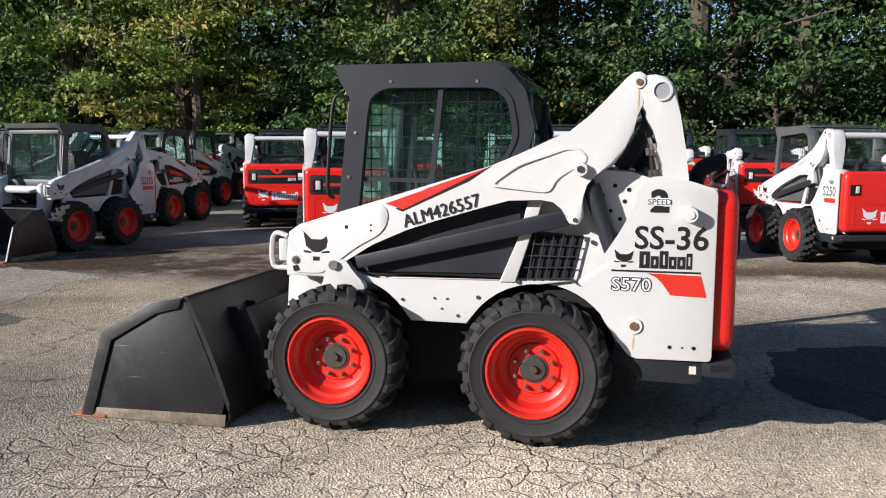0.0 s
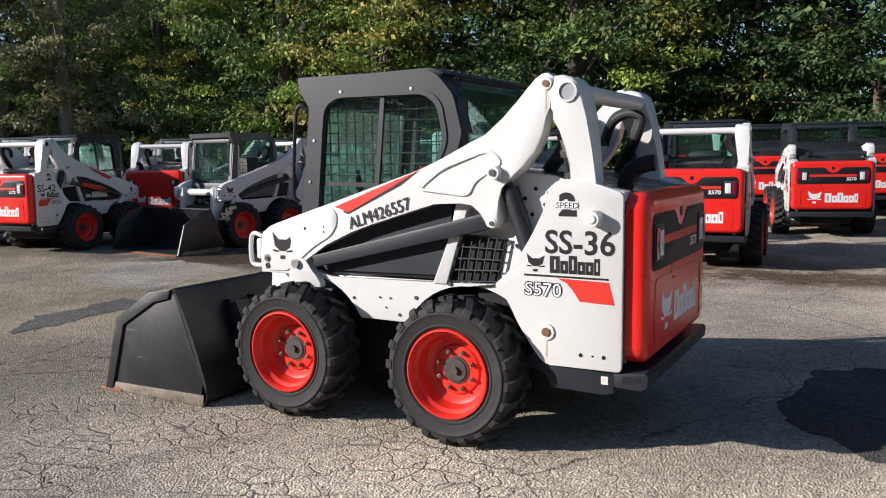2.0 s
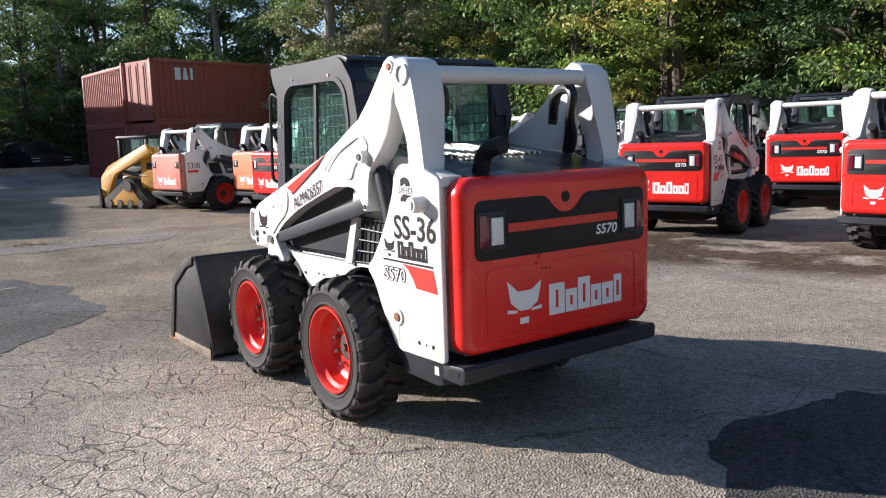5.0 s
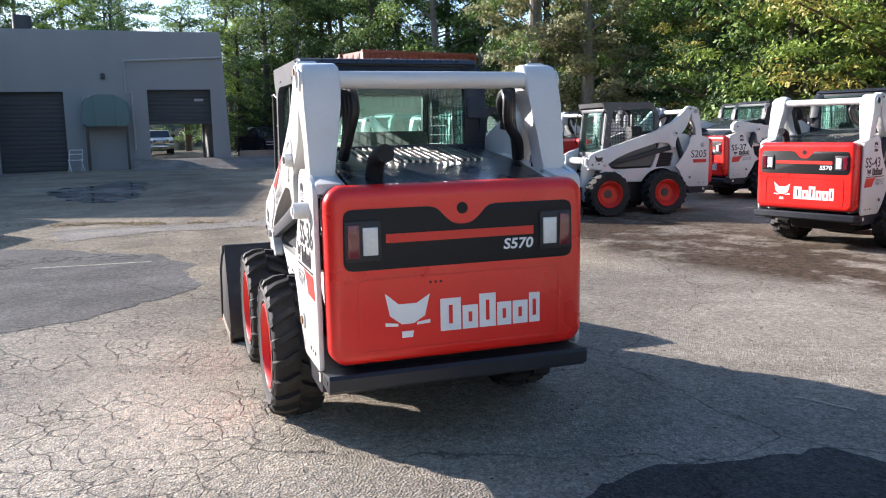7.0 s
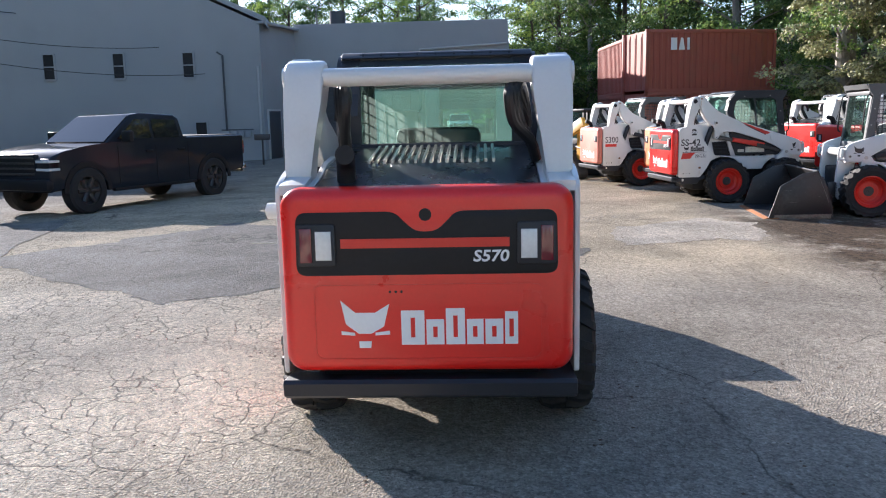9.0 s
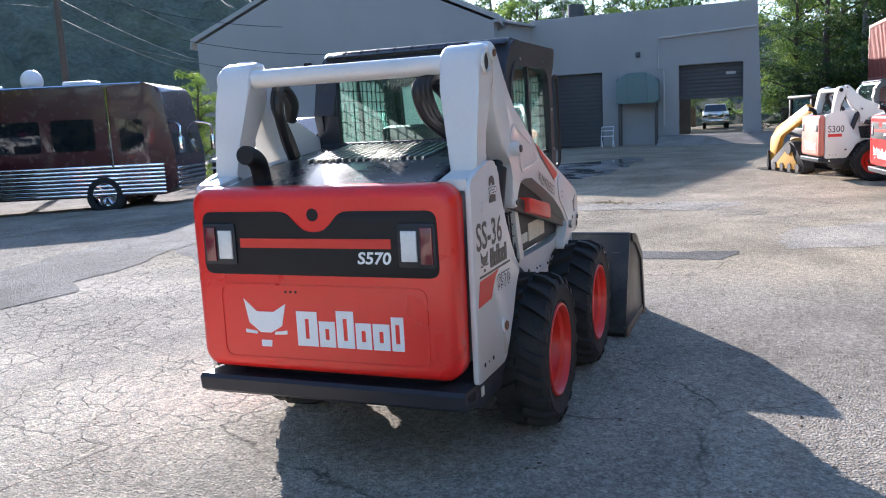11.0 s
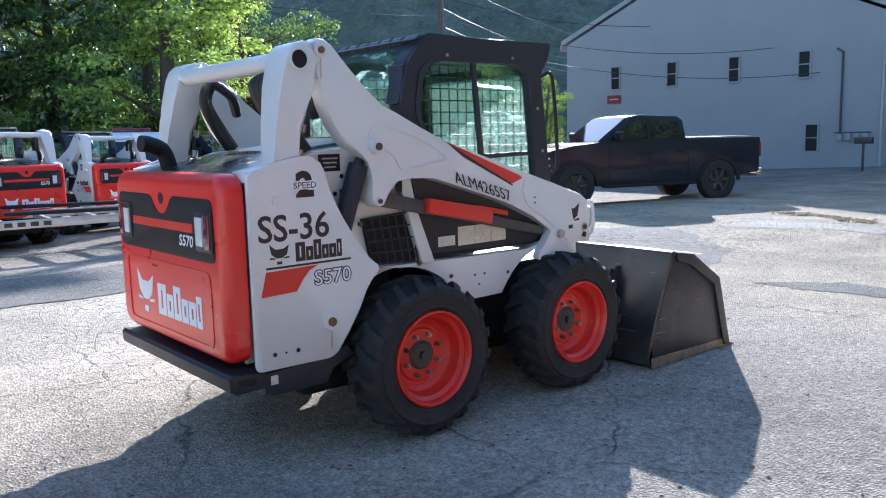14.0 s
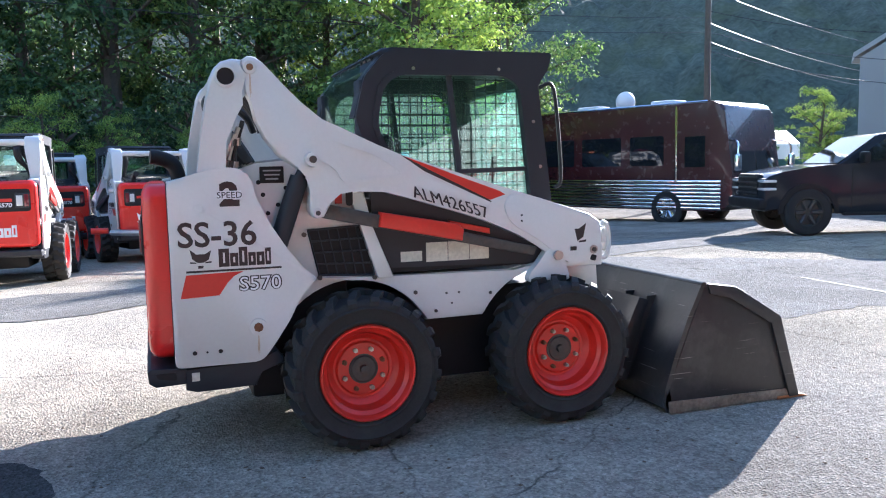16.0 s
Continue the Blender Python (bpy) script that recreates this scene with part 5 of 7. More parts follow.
    dirt = times(times(ranged(back.outputs[0], 3.6, 4.3), ranged(sep.outputs[1], 8.4, 6.4)), ranged(sep.outputs[0], -10.0, -7.0))
    dirt = times(dirt, times(ranged(noise_at(0.7, 7, 0.7), 0.4, 0.5), open_ground))
    base = mixed(times(dirt, 0.94), base, mixed(ranged(noise_at(9, 6, 0.7), 0.35, 0.65), (0.035, 0.027, 0.02), (0.13, 0.09, 0.058)))
    b.inputs["Roughness"].default_value = 0.95
    b.inputs["Diffuse Roughness"].default_value = 0.75
    b.inputs["Specular IOR Level"].default_value = 0.06
    if wet:
        # water standing in the hollows, damp asphalt round it
        hollow = noise_at(0.8, 5, 0.6, 0.8)
        pool = ranged(hollow, 0.49, 0.52)
        base = mixed(ranged(hollow, 0.44, 0.52), base, (0.025, 0.024, 0.022))
        l.new(ranged(pool, 0.0, 1.0, 0.9, 0.03), b.inputs["Roughness"])
        l.new(ranged(pool, 0.0, 1.0, 0.04, 0.5), b.inputs["Specular IOR Level"])
    l.new(base, b.inputs["Base Color"])
    # relief
    bp = n.new("ShaderNodeBump")
    bp.inputs["Strength"].default_value, bp.inputs["Distance"].default_value = 1.0, 0.016
    if wet:
        l.new(ranged(pool, 0.0, 1.0, 1.0, 0.02), bp.inputs["Strength"])
    h = n.new("ShaderNodeMath")
    h.operation = "ADD"
    l.new(times(vor.outputs["Distance"], 0.7), h.inputs[0])
    l.new(times(c1, -1.2), h.inputs[1])
    h2 = n.new("ShaderNodeMath")
    h2.operation = "ADD"
    l.new(h.outputs[0], h2.inputs[0])
    l.new(times(fine, 0.8), h2.inputs[1])
    l.new(h2.outputs[0], bp.inputs["Height"])
    l.new(bp.outputs[0], b.inputs["Normal"])
    return m


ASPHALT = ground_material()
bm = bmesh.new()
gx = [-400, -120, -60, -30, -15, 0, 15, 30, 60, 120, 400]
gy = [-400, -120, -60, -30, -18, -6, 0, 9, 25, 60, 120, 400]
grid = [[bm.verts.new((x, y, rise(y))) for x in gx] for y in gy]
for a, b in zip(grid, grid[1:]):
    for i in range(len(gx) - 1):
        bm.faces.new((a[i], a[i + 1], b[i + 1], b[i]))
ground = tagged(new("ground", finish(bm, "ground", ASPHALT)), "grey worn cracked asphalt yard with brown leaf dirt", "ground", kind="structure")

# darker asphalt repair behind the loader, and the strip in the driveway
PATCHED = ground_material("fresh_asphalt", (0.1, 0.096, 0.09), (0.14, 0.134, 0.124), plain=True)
PATCHED2 = ground_material("older_asphalt_strip", (0.29, 0.268, 0.235), (0.36, 0.332, 0.29), plain=True)
PALE = ground_material("pale_worn_concrete", (0.53, 0.465, 0.375), (0.62, 0.545, 0.44), plain=True)
STAINED = ground_material("stained_asphalt", (0.2, 0.185, 0.162), (0.26, 0.24, 0.21), plain=True)
PUDDLE = ground_material("wet_asphalt", (0.27, 0.25, 0.225), (0.36, 0.335, 0.3), plain=True, wet=True)


def overlay(name, pts, z, material, label):
    rng = random.Random(len(name) + len(pts))
    ps = []
    for p in resample(pts, 150):
        q = Vector((p[0] * 1.1, p[1] * 1.1, len(name)))
        ps.append((p[0] + 0.3 * noise.noise(q) + 0.1 * noise.noise(q * 4) + rng.uniform(-0.02, 0.02), p[1] + 0.3 * noise.noise(q + Vector((9, 4, 2))) + 0.1 * noise.noise(q * 4 + Vector((3, 7, 1))) + rng.uniform(-0.02, 0.02)))
    bm = bmesh.new()
    bm.faces.new([bm.verts.new((*p, 0)) for p in ps])
    bmesh.ops.bisect_plane(bm, geom=bm.verts[:] + bm.edges[:] + bm.faces[:], plane_co=(0, -6, 0), plane_no=(0, 1, 0))
    for v in bm.verts:
        v.co.z = z + rise(v.co.y)
    return tagged(new(name, finish(bm, name, material, 0)), label, "asphalt patch", kind="structure")


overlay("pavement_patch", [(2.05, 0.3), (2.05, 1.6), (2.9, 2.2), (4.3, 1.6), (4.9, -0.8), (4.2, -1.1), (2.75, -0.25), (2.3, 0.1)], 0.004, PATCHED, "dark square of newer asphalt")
overlay("pavement_strip", [(-2.0, -2.5), (-3.4, -1.05), (-6.0, -1.4), (-8.0, -3.6), (-4.5, -6.0)], 0.004, PATCHED2, "grey asphalt strip with a broken edge")
overlay("pavement_lane", [(-9.0, -7.0), (6.5, -2.9), (9.0, -3.4), (9.0, -5.0), (6.0, -4.6), (-8.0, -8.7)], 0.008, PATCHED2, "grey asphalt lane with a broken edge")

overlay("pavement_pale", [(-5.1, 2.1), (-6.5, 2.1), (-7.6, 3.5), (-7.0, 4.4), (-5.3, 3.8)], 0.004, PALE, "pale worn patch of concrete in the asphalt")
overlay("pavement_pale", [(-8.1, -2.8), (-8.7, -1.9), (-8.75, -0.2), (-8.7, 1.0), (-9.6, 1.6), (-10.0, 0.5), (-9.7, -1.2), (-9.9, -3.0)], 0.006, PALE, "pale worn patch of concrete in the asphalt")
overlay("pavement_stain", [(-4.36, -0.1), (-4.6, 0.6), (-4.85, 1.6), (-4.3, 1.3), (-4.15, 0.4)], 0.0045, STAINED, "dark stained strip of asphalt")

FADED = mat("faded_line_paint", (0.5, 0.47, 0.36), 0.85, var=0.35, scale=9, bump=0.6, bscale=70, stain=(0.28, 0.26, 0.22), stain_amt=0.9, stain_scale=7)
for x0, y0, x1, y1 in ((-5.6, -2.85, -5.52, -1.5), (1.42, 2.05, 1.72, 2.19)):
    a, b = Vector((x0, y0, 0)), Vector((x1, y1, 0))
    bm = bmesh.new()
    box(bm, (0, 0, 0), ((b - a).length, 0.03 if x0 < 0 else 0.012, 0.004))
    line = tagged(new("paint_line", finish(bm, "paint_line", FADED)), "short faded pale paint line on asphalt", "paint line", kind="structure")
    line.matrix_world = pose(*((a + b) / 2 + Vector((0, 0, 0.007))), 0, 0, math.degrees(math.atan2(y1 - y0, x1 - x0)))


# ---- trees ----
def build_tree(seed, height, radius, low, leaf, bark, label, clumps=95, per=62, size=0.15, name="tree", category="tree"):
    rng = random.Random(seed)
    root = thing(name, label, category, "trees round the yard")
    bm = bmesh.new()
    bend = (rng.uniform(-0.5, 0.5), rng.uniform(-0.5, 0.5))
    stem = [(bend[0] * (i / 6) ** 2 + rng.uniform(-0.05, 0.05), bend[1] * (i / 6) ** 2 + rng.uniform(-0.05, 0.05), height * 0.86 * i / 6) for i in range(7)]
    tube(bm, stem, 0.16 + height * 0.012, 9, taper=0.25)
    # boughs leave the stem all the way up; each carries a few sprays of leaves
    centres = []
    boughs = max(6, clumps // 6)
    for q in range(boughs):
        zf = (q + rng.random()) / boughs
        a = q * 2.4 + rng.uniform(-0.5, 0.5)
        bulge = 0.72 + 0.6 * noise.noise(Vector((math.cos(a) * 1.1, math.sin(a) * 1.1 + zf * 2.6, seed * 3.7)))
        reach = radius * bulge * (0.5 + 1.0 * math.sin(math.pi * (0.14 + 0.8 * zf))) * rng.uniform(0.75, 1.1)
        z0 = low + (height - low) * zf
        f = min(1.0, z0 / (height * 0.86))
        root_at = Vector((bend[0] * f * f, bend[1] * f * f, max(0.3, z0 - reach * 0.35)))
        tip = Vector((math.cos(a) * reach, math.sin(a) * reach, z0 + reach * rng.uniform(-0.12, 0.22)))
        tube(bm, [root_at, root_at.lerp(tip, 0.5) + Vector((0, 0, 0.2)), tip], 0.06, 5, taper=0.3)
        for k in range(6):
            g = 0.35 + 0.65 * (k + rng.random()) / 6
            centres.append(root_at.lerp(tip, g) + Vector((rng.gauss(0, 0.22), rng.gauss(0, 0.22), rng.gauss(0, 0.16) + 0.2)) * radius * 0.5)
    part("trunk", bm, bark, root)
    verts, faces = [], []
    for c in centres:
        cr = rng.uniform(0.45, 1.0) * radius * 0.33
        droop = rng.uniform(0.38, 0.62)
        for _ in range(per):
            d = Vector((rng.gauss(0, 1), rng.gauss(0, 1), rng.gauss(0, 1) * droop)).normalized() * cr * rng.random() ** 0.45
            d.z = d.z * droop - 0.25 * (d.x * d.x + d.y * d.y) / cr
            q = c + d
            s = size * rng.uniform(0.55, 1.4)
            # blades face out of their spray and upwards, and hang a little
            nz = (d / cr * 0.7 + Vector((rng.gauss(0, 0.45), rng.gauss(0, 0.45), 0.6 + rng.gauss(0, 0.3)))).normalized()
            e = nz.to_track_quat("Z", "X").to_matrix() @ Euler((0, 0, rng.uniform(0, 6.28))).to_matrix()
            k = len(verts)
            for u, v, w in ((-0.5, 0, 0), (0, -0.3, 0.06), (0.62, 0, -0.08), (0, 0.3, 0.06)):
                verts.append(q + e @ Vector((u * s, v * s, w * s)))
            faces.append((k, k + 1, k + 2, k + 3))
    me = bpy.data.meshes.new("crown")
    me.from_pydata(verts, [], faces)
    me.materials.append(leaf)
    cr = new("crown", me)
    cr.parent = root
    return root


TREES = [build_tree(11, 13, 3.4, 0.6, LEAF[0], BARK, "tall broadleaf tree with green leaves at the yard edge", 150, 100, 0.15),
         build_tree(12, 15, 3.8, 1.2, LEAF[1], BARK, "tall dark green tree in the woods", 150, 78, 0.17),
         build_tree(13, 11, 3.0, 0.3, LEAF[0], PALEBARK, "vine-covered tree with pale trunk at the yard edge", 140, 105, 0.135),
         build_tree(14, 12, 3.2, 2.4, LEAF[2], BARK, "broadleaf tree with yellowing drooping leaves", 130, 105, 0.145),
         build_tree(15, 9, 2.6, 0.2, LEAF[3], BARK, "bright green young tree at the yard edge", 120, 100, 0.125),
         build_tree(16, 4, 2.3, 0.05, LEAF[1], BARK, "low dense green bush under the trees", 80, 80, 0.12, name="bush", category="bush")]
VINE = build_tree(18, 13.5, 2.3, 0.1, LEAF[4], PALEBARK, "tall trunk hung with pale dry vines", 220, 140, 0.14)
VINE.matrix_world = pose(-27.0, 14.0, rise(14))
copy_thing(VINE, pose(-25.2, 15.6, rise(15.6), 0, 0, 130))
rng = random.Random(5)
spots = []
# edge of the woods behind the parked machines, then two rows behind it
for i in range(24):
    f = i / 23
    x = -46 + 66 * f
    y = 20.5 + 1.5 * math.sin(i * 1.7) + (4 if x < -24 else 0) + max(0, -x - 30) * 0.25
    spots.append((x, y, (4, 2, 0, 4, 2, 4, 0, 3)[i % 8] if x < -24 else (5, 4, 0, 2, 4, 0, 4, 2)[i % 8] if x < -13 else (5, 4, 0, 4, 3, 5, 4, 3)[i % 8] if x < 0 else (5, 1, 1, 0, 1, 5, 1, 1)[i % 8]))
    spots.append((x + 1.2, y + 2.6 + rng.uniform(-0.6, 0.6), (0, 2, 3, 1, 0)[i % 5] if x < 0 else 1))
    if i % 3 == 0:
        spots.append((x + 0.6, y + 6.5, 1))
    spots.append((x - 0.9, y - 1.0, 5))
for x, y, k in ((-40, 14, 2), (-43, 11, 0), (-50, 5.5, 0), (-54, 4, 4), (-53, 9, 0), (-55, 14, 0), (-58, 7, 0), (-75, -4, 1), (-76, 1, 0), (-74, 5, 1), (-52, 19, 0), (-38, 16, 2), (-36, 19, 0), (-41.5, 12, 5), (-47, 8, 5), (-48.5, 5, 5),
                # unseen trees added to the east, only to close off reflections
                (23, 17, 0), (26, 12, 1), (29, 6, 0), (30, 0, 1), (29, -6, 0), (27, -12, 1), (23, -17, 0)):
    spots.append((x, y, k))
# trees behind the second row of machines and the driveway
for i in range(9):
    spots.append((18 - 2.6 * i, -21 - 0.5 * i + rng.uniform(-1, 1), (1, 1, 1, 1, 1, 1, 1, 0, 1)[i]))
    spots.append((17 - 2.6 * i, -25 - 0.5 * i, 1))
spots += [(-12.8, 18.6, 3), (-12.0, 18.2, 4), (-27.6, 14.6, 2), (-16.5, 18.8, 4), (-20.0, 19.5, 4), (-6.0, 19.0, 0), (7, -17, 5), (3.5, -17.5, 5), (0.5, -18, 5), (11, -16.5, 5), (14, -16, 5), (-10.5, -27.5, 4), (-13.2, -28.5, 0), (-8.0, -28, 0), (-5.0, -26, 4), (-2.5, -25, 0), (-15.0, -31, 0), (-44, 18, 0), (-40, 23, 1), (-48, 14, 0), (-50, 22, 1), (-45, 28, 1), (-52, 9, 0), (-6.3, -19.5, 4), (-8.6, -21.5, 4), (-7.6, -24.0, 0)] + [(-9 + 3.1 * q, 28.5 + (q % 3), 1) for q in range(9)] + [(-38 + 3.3 * q, 29.5 + (q % 3), 1) for q in range(9)]
# lower trees whose tops show over the workshop roof
small_spots = [(-57 - 2.5 * (q % 3), -4.2 - 2.6 * q, (0, 4, 0, 2)[q % 4], (0.84, 1.14, 0.74, 0.92)[q % 4]) for q in range(12)]
small_spots += [(-66 - 2 * (q % 2), -5.0 - 3.2 * q, 1, 0.78 + 0.08 * (q % 3)) for q in range(10)]
small_spots += [(-48.5, 9.5, 0, 0.95), (-51, 12.5, 4, 1.2), (-46.5, 16.0, 0, 0.9), (-56.5, 10.5, 1, 0.95), (-60, 4.5, 0, 0.9), (-61, 13, 1, 1.0), (-49.0, 7.4, 2, 0.95), (-65, 9, 1, 1.05)]
# sunlit bushes behind the second row of machines
small_spots += [(3.6, -15.0, 4, 0.33), (2.2, -15.6, 4, 0.29), (5.4, -15.2, 4, 0.3), (0.4, -16.2, 4, 0.27), (7.4, -15.0, 4, 0.31), (-1.6, -17.0, 4, 0.26)]
small_spots += [(-21.4, -18.5, 4, 0.42), (-22.6, -19.4, 4, 0.36), (-28, -29, 5, 0.7)]
used = set()
for x, y, k in spots:
    m = pose(x, y, rise(y) - 0.05, 0, 0, rng.uniform(0, 360))
    if k not in used:
        TREES[k].matrix_world = m
        used.add(k)
        continue
    c = copy_thing(TREES[k], m)
    sc = rng.uniform(0.85, 1.2)
    c.scale = (sc, sc, sc * rng.uniform(0.92, 1.12))

for x, y, k, sc in small_spots:
    c = copy_thing(TREES[k], pose(x, y, rise(y), 0, 0, x * 40))
    c.scale = (sc, sc, sc * 1.15)

# wooded hill beyond the buildings
HILL = mat("wooded_hillside", (0.075, 0.09, 0.072), 0.95, var=0.5, scale=0.3, bump=1.0, bscale=1.6, stain=(0.075, 0.09, 0.045), stain_amt=0.6, stain_scale=0.12, spec=0.05, matte=0.8)
bm = bmesh.new()
rows = []
NR, NA = 56, 420
for i in range(NR):
    row = []
    f = i / (NR - 1)
    for j in range(NA):
        deg = 100 + 200 * j / (NA - 1)
        a = radians(deg)
        r = 75 + 150 * f
        top = 18 + 20 * max(0.0, min(1.0, (deg - 195) / 25)) + 2 * math.sin(deg * 0.14) + 3 * noise.noise(Vector((deg * 0.09, 0, 3)))
        z = top * math.sin(min(1, f * 1.4) * math.pi / 2) * (0.5 + 0.5 * min(1, (deg - 100) / 40)) - 1.6
        x, y = r * math.cos(a), r * math.sin(a)
        # crowns of the far woods
        if i:
            z += 3.2 * abs(noise.noise(Vector((x * 0.16, y * 0.16, 2)))) + 1.6 * noise.noise(Vector((x * 0.5, y * 0.5, 5)))
        row.append(bm.verts.new((x, y, z)))
    rows.append(row)
for a, b in zip(rows, rows[1:]):
    for j in range(NA - 1):
        bm.faces.new((a[j], a[j + 1], b[j + 1], b[j]))
tagged(new("backdrop_hill", finish(bm, "backdrop_hill", HILL, 180)), "dark wooded hillside far behind the buildings", "hill", kind="structure")


# ---- buildings ----
def wall_box(name, c, s, material, parent, bevel=0.0):
    bm = bmesh.new()
    box(bm, c, s, bevel)
    return part(name, bm, material, parent)


def framed_window(parent, y, z, w, h, x=0.0):
    bm = bmesh.new()
    for c, s in (((x, y - w / 2, z), (0.1, 0.08, h)), ((x, y + w / 2, z), (0.1, 0.08, h)), ((x, y, z + h / 2), (0.1, w, 0.08)), ((x, y, z - h / 2), (0.1, w, 0.08)), ((x, y, z), (0.08, w, 0.05))):
        box(bm, c, s)
    fr = part("window", bm, STUCCO, parent, "dark sash window in the grey wall")
    bm = bmesh.new()
    box(bm, (x - 0.02, y, z), (0.02, w, h))
    part("pane", bm, BLACK, fr)
    return fr


# gabled grey building; local x out of its gable wall, y along it
gab = thing("grey_gabled_building", "grey rendered two-storey building with a gable and small windows", "building", m=pose(-31.4, -16.15, -0.25, 0, 0, 9))
bm = bmesh.new()
prism(bm, [(-8.7, -0.2), (6.45, -0.2), (6.45, 6.35), (-1.1, 9.8), (-8.7, 6.35)], -14, 0, "x")
part("wall", bm, STUCCO, gab)
bm = bmesh.new()
prism(bm, [(-9.1, 6.1), (-8.9, 6.4), (-1.1, 9.92), (6.65, 6.4), (6.85, 6.1), (6.75, 6.6), (-1.1, 10.12), (-9.0, 6.6)], -14.1, 0.07, "x")
part("roof", bm, GABLE_TRIM, gab)
SIDE_A, SIDE_B = Vector((-0.004, 6.451, 0)), Vector((-5.35, 8.55, 0))
side_way = (SIDE_B - SIDE_A).normalized()
side_out = Vector((-side_way.y, side_way.x, 0)) * -1


def on_side(name, along, out, z, size, material, bevel=0.01):
    """A box on the side wall: its place along the wall, out of it and up."""
    bm = bmesh.new()
    turn = Matrix((side_way, side_out, Vector((0, 0, 1)))).transposed()
    box(bm, SIDE_A + side_way * along + side_out * out + Vector((0, 0, z)), size, bevel, turn)
    return part(name, bm, material, gab)


on_side("wall", 2.85, -0.25, 3.05, (5.7, 0.5, 6.5), STUCCO, 0)
on_side("roof", 2.85, -0.15, 6.36, (5.8, 0.8, 0.12), GABLE_TRIM)
on_side("door_frame", 1.0, 0.0, 1.15, (1.34, 0.1, 2.62), STUCCO2)
on_side("door", 1.0, 0.03, 1.12, (1.12, 0.1, 2.5), DARKDOOR)
on_side("wall_pipe", 2.6, 0.06, 1.0, (0.09, 0.09, 2.2), DARKDOOR)
on_side("meter_box", 4.3, 0.1, 1.7, (0.5, 0.2, 0.5), GABLE_TRIM)
on_side("conduit", 4.3, 0.05, 3.2, (0.06, 0.06, 2.6), GABLE_TRIM)
for y in (-5.85, -2.85, 0.15, 3.2):
    framed_window(gab, y, 4.5, 0.52, 1.15, 0.02)
framed_window(gab, 3.6, 1.35, 0.55, 1.2, 0.02)
bm = bmesh.new()
tube(bm, [(0.08, 6.3, 0), (0.08, 6.3, 4.4)], 0.05, 6)
part("downpipe", bm, STUCCO2, gab)
bm = bmesh.new()
tube(bm, [(0.08, 4.75, 1.2), (0.08, 4.75, 4.9), (0.08, 4.5, 5.05)], 0.045, 6)
part("downpipe", bm, DARKDOOR, gab)
for i in range(4):
    bm = bmesh.new()
    box(bm, (0.1, 4.75 + 0.33 * i, 1.35), (0.14, 0.22, 0.3), 0.02)
    part("meter_box", bm, GABLE_TRIM, gab)
bm = bmesh.new()
tube(bm, [(0.1, 4.5, 1.55), (0.1, 5.95, 1.55)], 0.025, 6)
part("conduit", bm, DARKDOOR, gab)
bm = bmesh.new()
box(bm, (0.06, -5.9, 3.45), (0.05, 0.75, 0.4))
part("sign", bm, SIGN, gab, "small red wall sign")
bm = bmesh.new()
box(bm, (0.085, -5.9, 3.45), (0.01, 0.5, 0.06))
part("sign_bar", bm, STUCCO2, gab)

flat = thing("flat_roofed_workshop", "grey flat-roofed workshop with open loading bay", "building", m=pose(-36.0, 0, 0))
# walls round the open bay
for y0, y1, z0, z1 in ((-9.0, -8.25, 0, 6.37), (-5.45, -1.83, 0, 6.37), (-1.83, 1.05, 3.68, 6.37), (-8.25, -5.45, 3.6, 6.37)):
    z0 = z0 or -0.3
    wall_box("wall", (-0.2, (y0 + y1) / 2, (z0 + z1) / 2), (0.4, y1 - y0, z1 - z0), STUCCO, flat)
# the end pier is thicker at its foot
bm = bmesh.new()
prism(bm, [(1.05, -0.3), (1.9, -0.3), (1.64, 6.37), (1.05, 6.37)], -0.4, 0.0, "x")
part("pier", bm, STUCCO, flat)
wall_box("wall", (-6.2, 1.44, 3.035), (11.6, 0.4, 6.67), STUCCO, flat)
for y0, y1, z0, z1 in ((-9.0, -2.2, -0.3, 6.37), (1.1, 1.64, -0.3, 6.37), (-2.2, 1.1, 2.6, 6.37)):
    wall_box("wall", (-12.2, (y0 + y1) / 2, (z0 + z1) / 2), (0.4, y1 - y0, z1 - z0), STUCCO, flat)
bm = bmesh.new()
box(bm, (-6.2, -3.7, 6.2), (11.6, 10.2, 0.2), 0.03)
part("roof", bm, ROOFING, flat)
bm = bmesh.new()
cyl(bm, (-2.5, -7.2, 6.3), (-2.5, -7.2, 7.25), 0.42, 18)
part("roof_vent", bm, DARKDOOR, flat)
bay = wall_box("bay_door", (-0.33, -0.39, 2.86), (0.02, 2.88, 1.6), DARKDOOR, flat)
for i in range(9):
    wall_box("slat", (-0.29, -0.39, 3.58 - 0.18 * i), (0.06, 2.88, 0.165), DARKDOOR, bay, 0.01)
wall_box("notice", (-0.25, 0.5, 3.2), (0.02, 0.42, 0.12), STUCCO2, bay)
roller = wall_box("roller_door", (-0.33, -6.85, 1.75), (0.02, 2.8, 3.7), DARKDOOR, flat)
for i in range(18):
    wall_box("slat", (-0.29, -6.85, 0.1 + 0.2 * i), (0.06, 2.8, 0.185), DARKDOOR, roller, 0.01)
bm = bmesh.new()
tube(bm, [(0.1, 1.6, 5.2), (0.1, -2.75, 5.0), (0.1, -2.75, 3.55), (0.1, -2.5, 3.55), (0.1, -2.5, 0.9)], 0.05, 6)
part("wall_pipe", bm, STUCCO2, flat)
bm = bmesh.new()
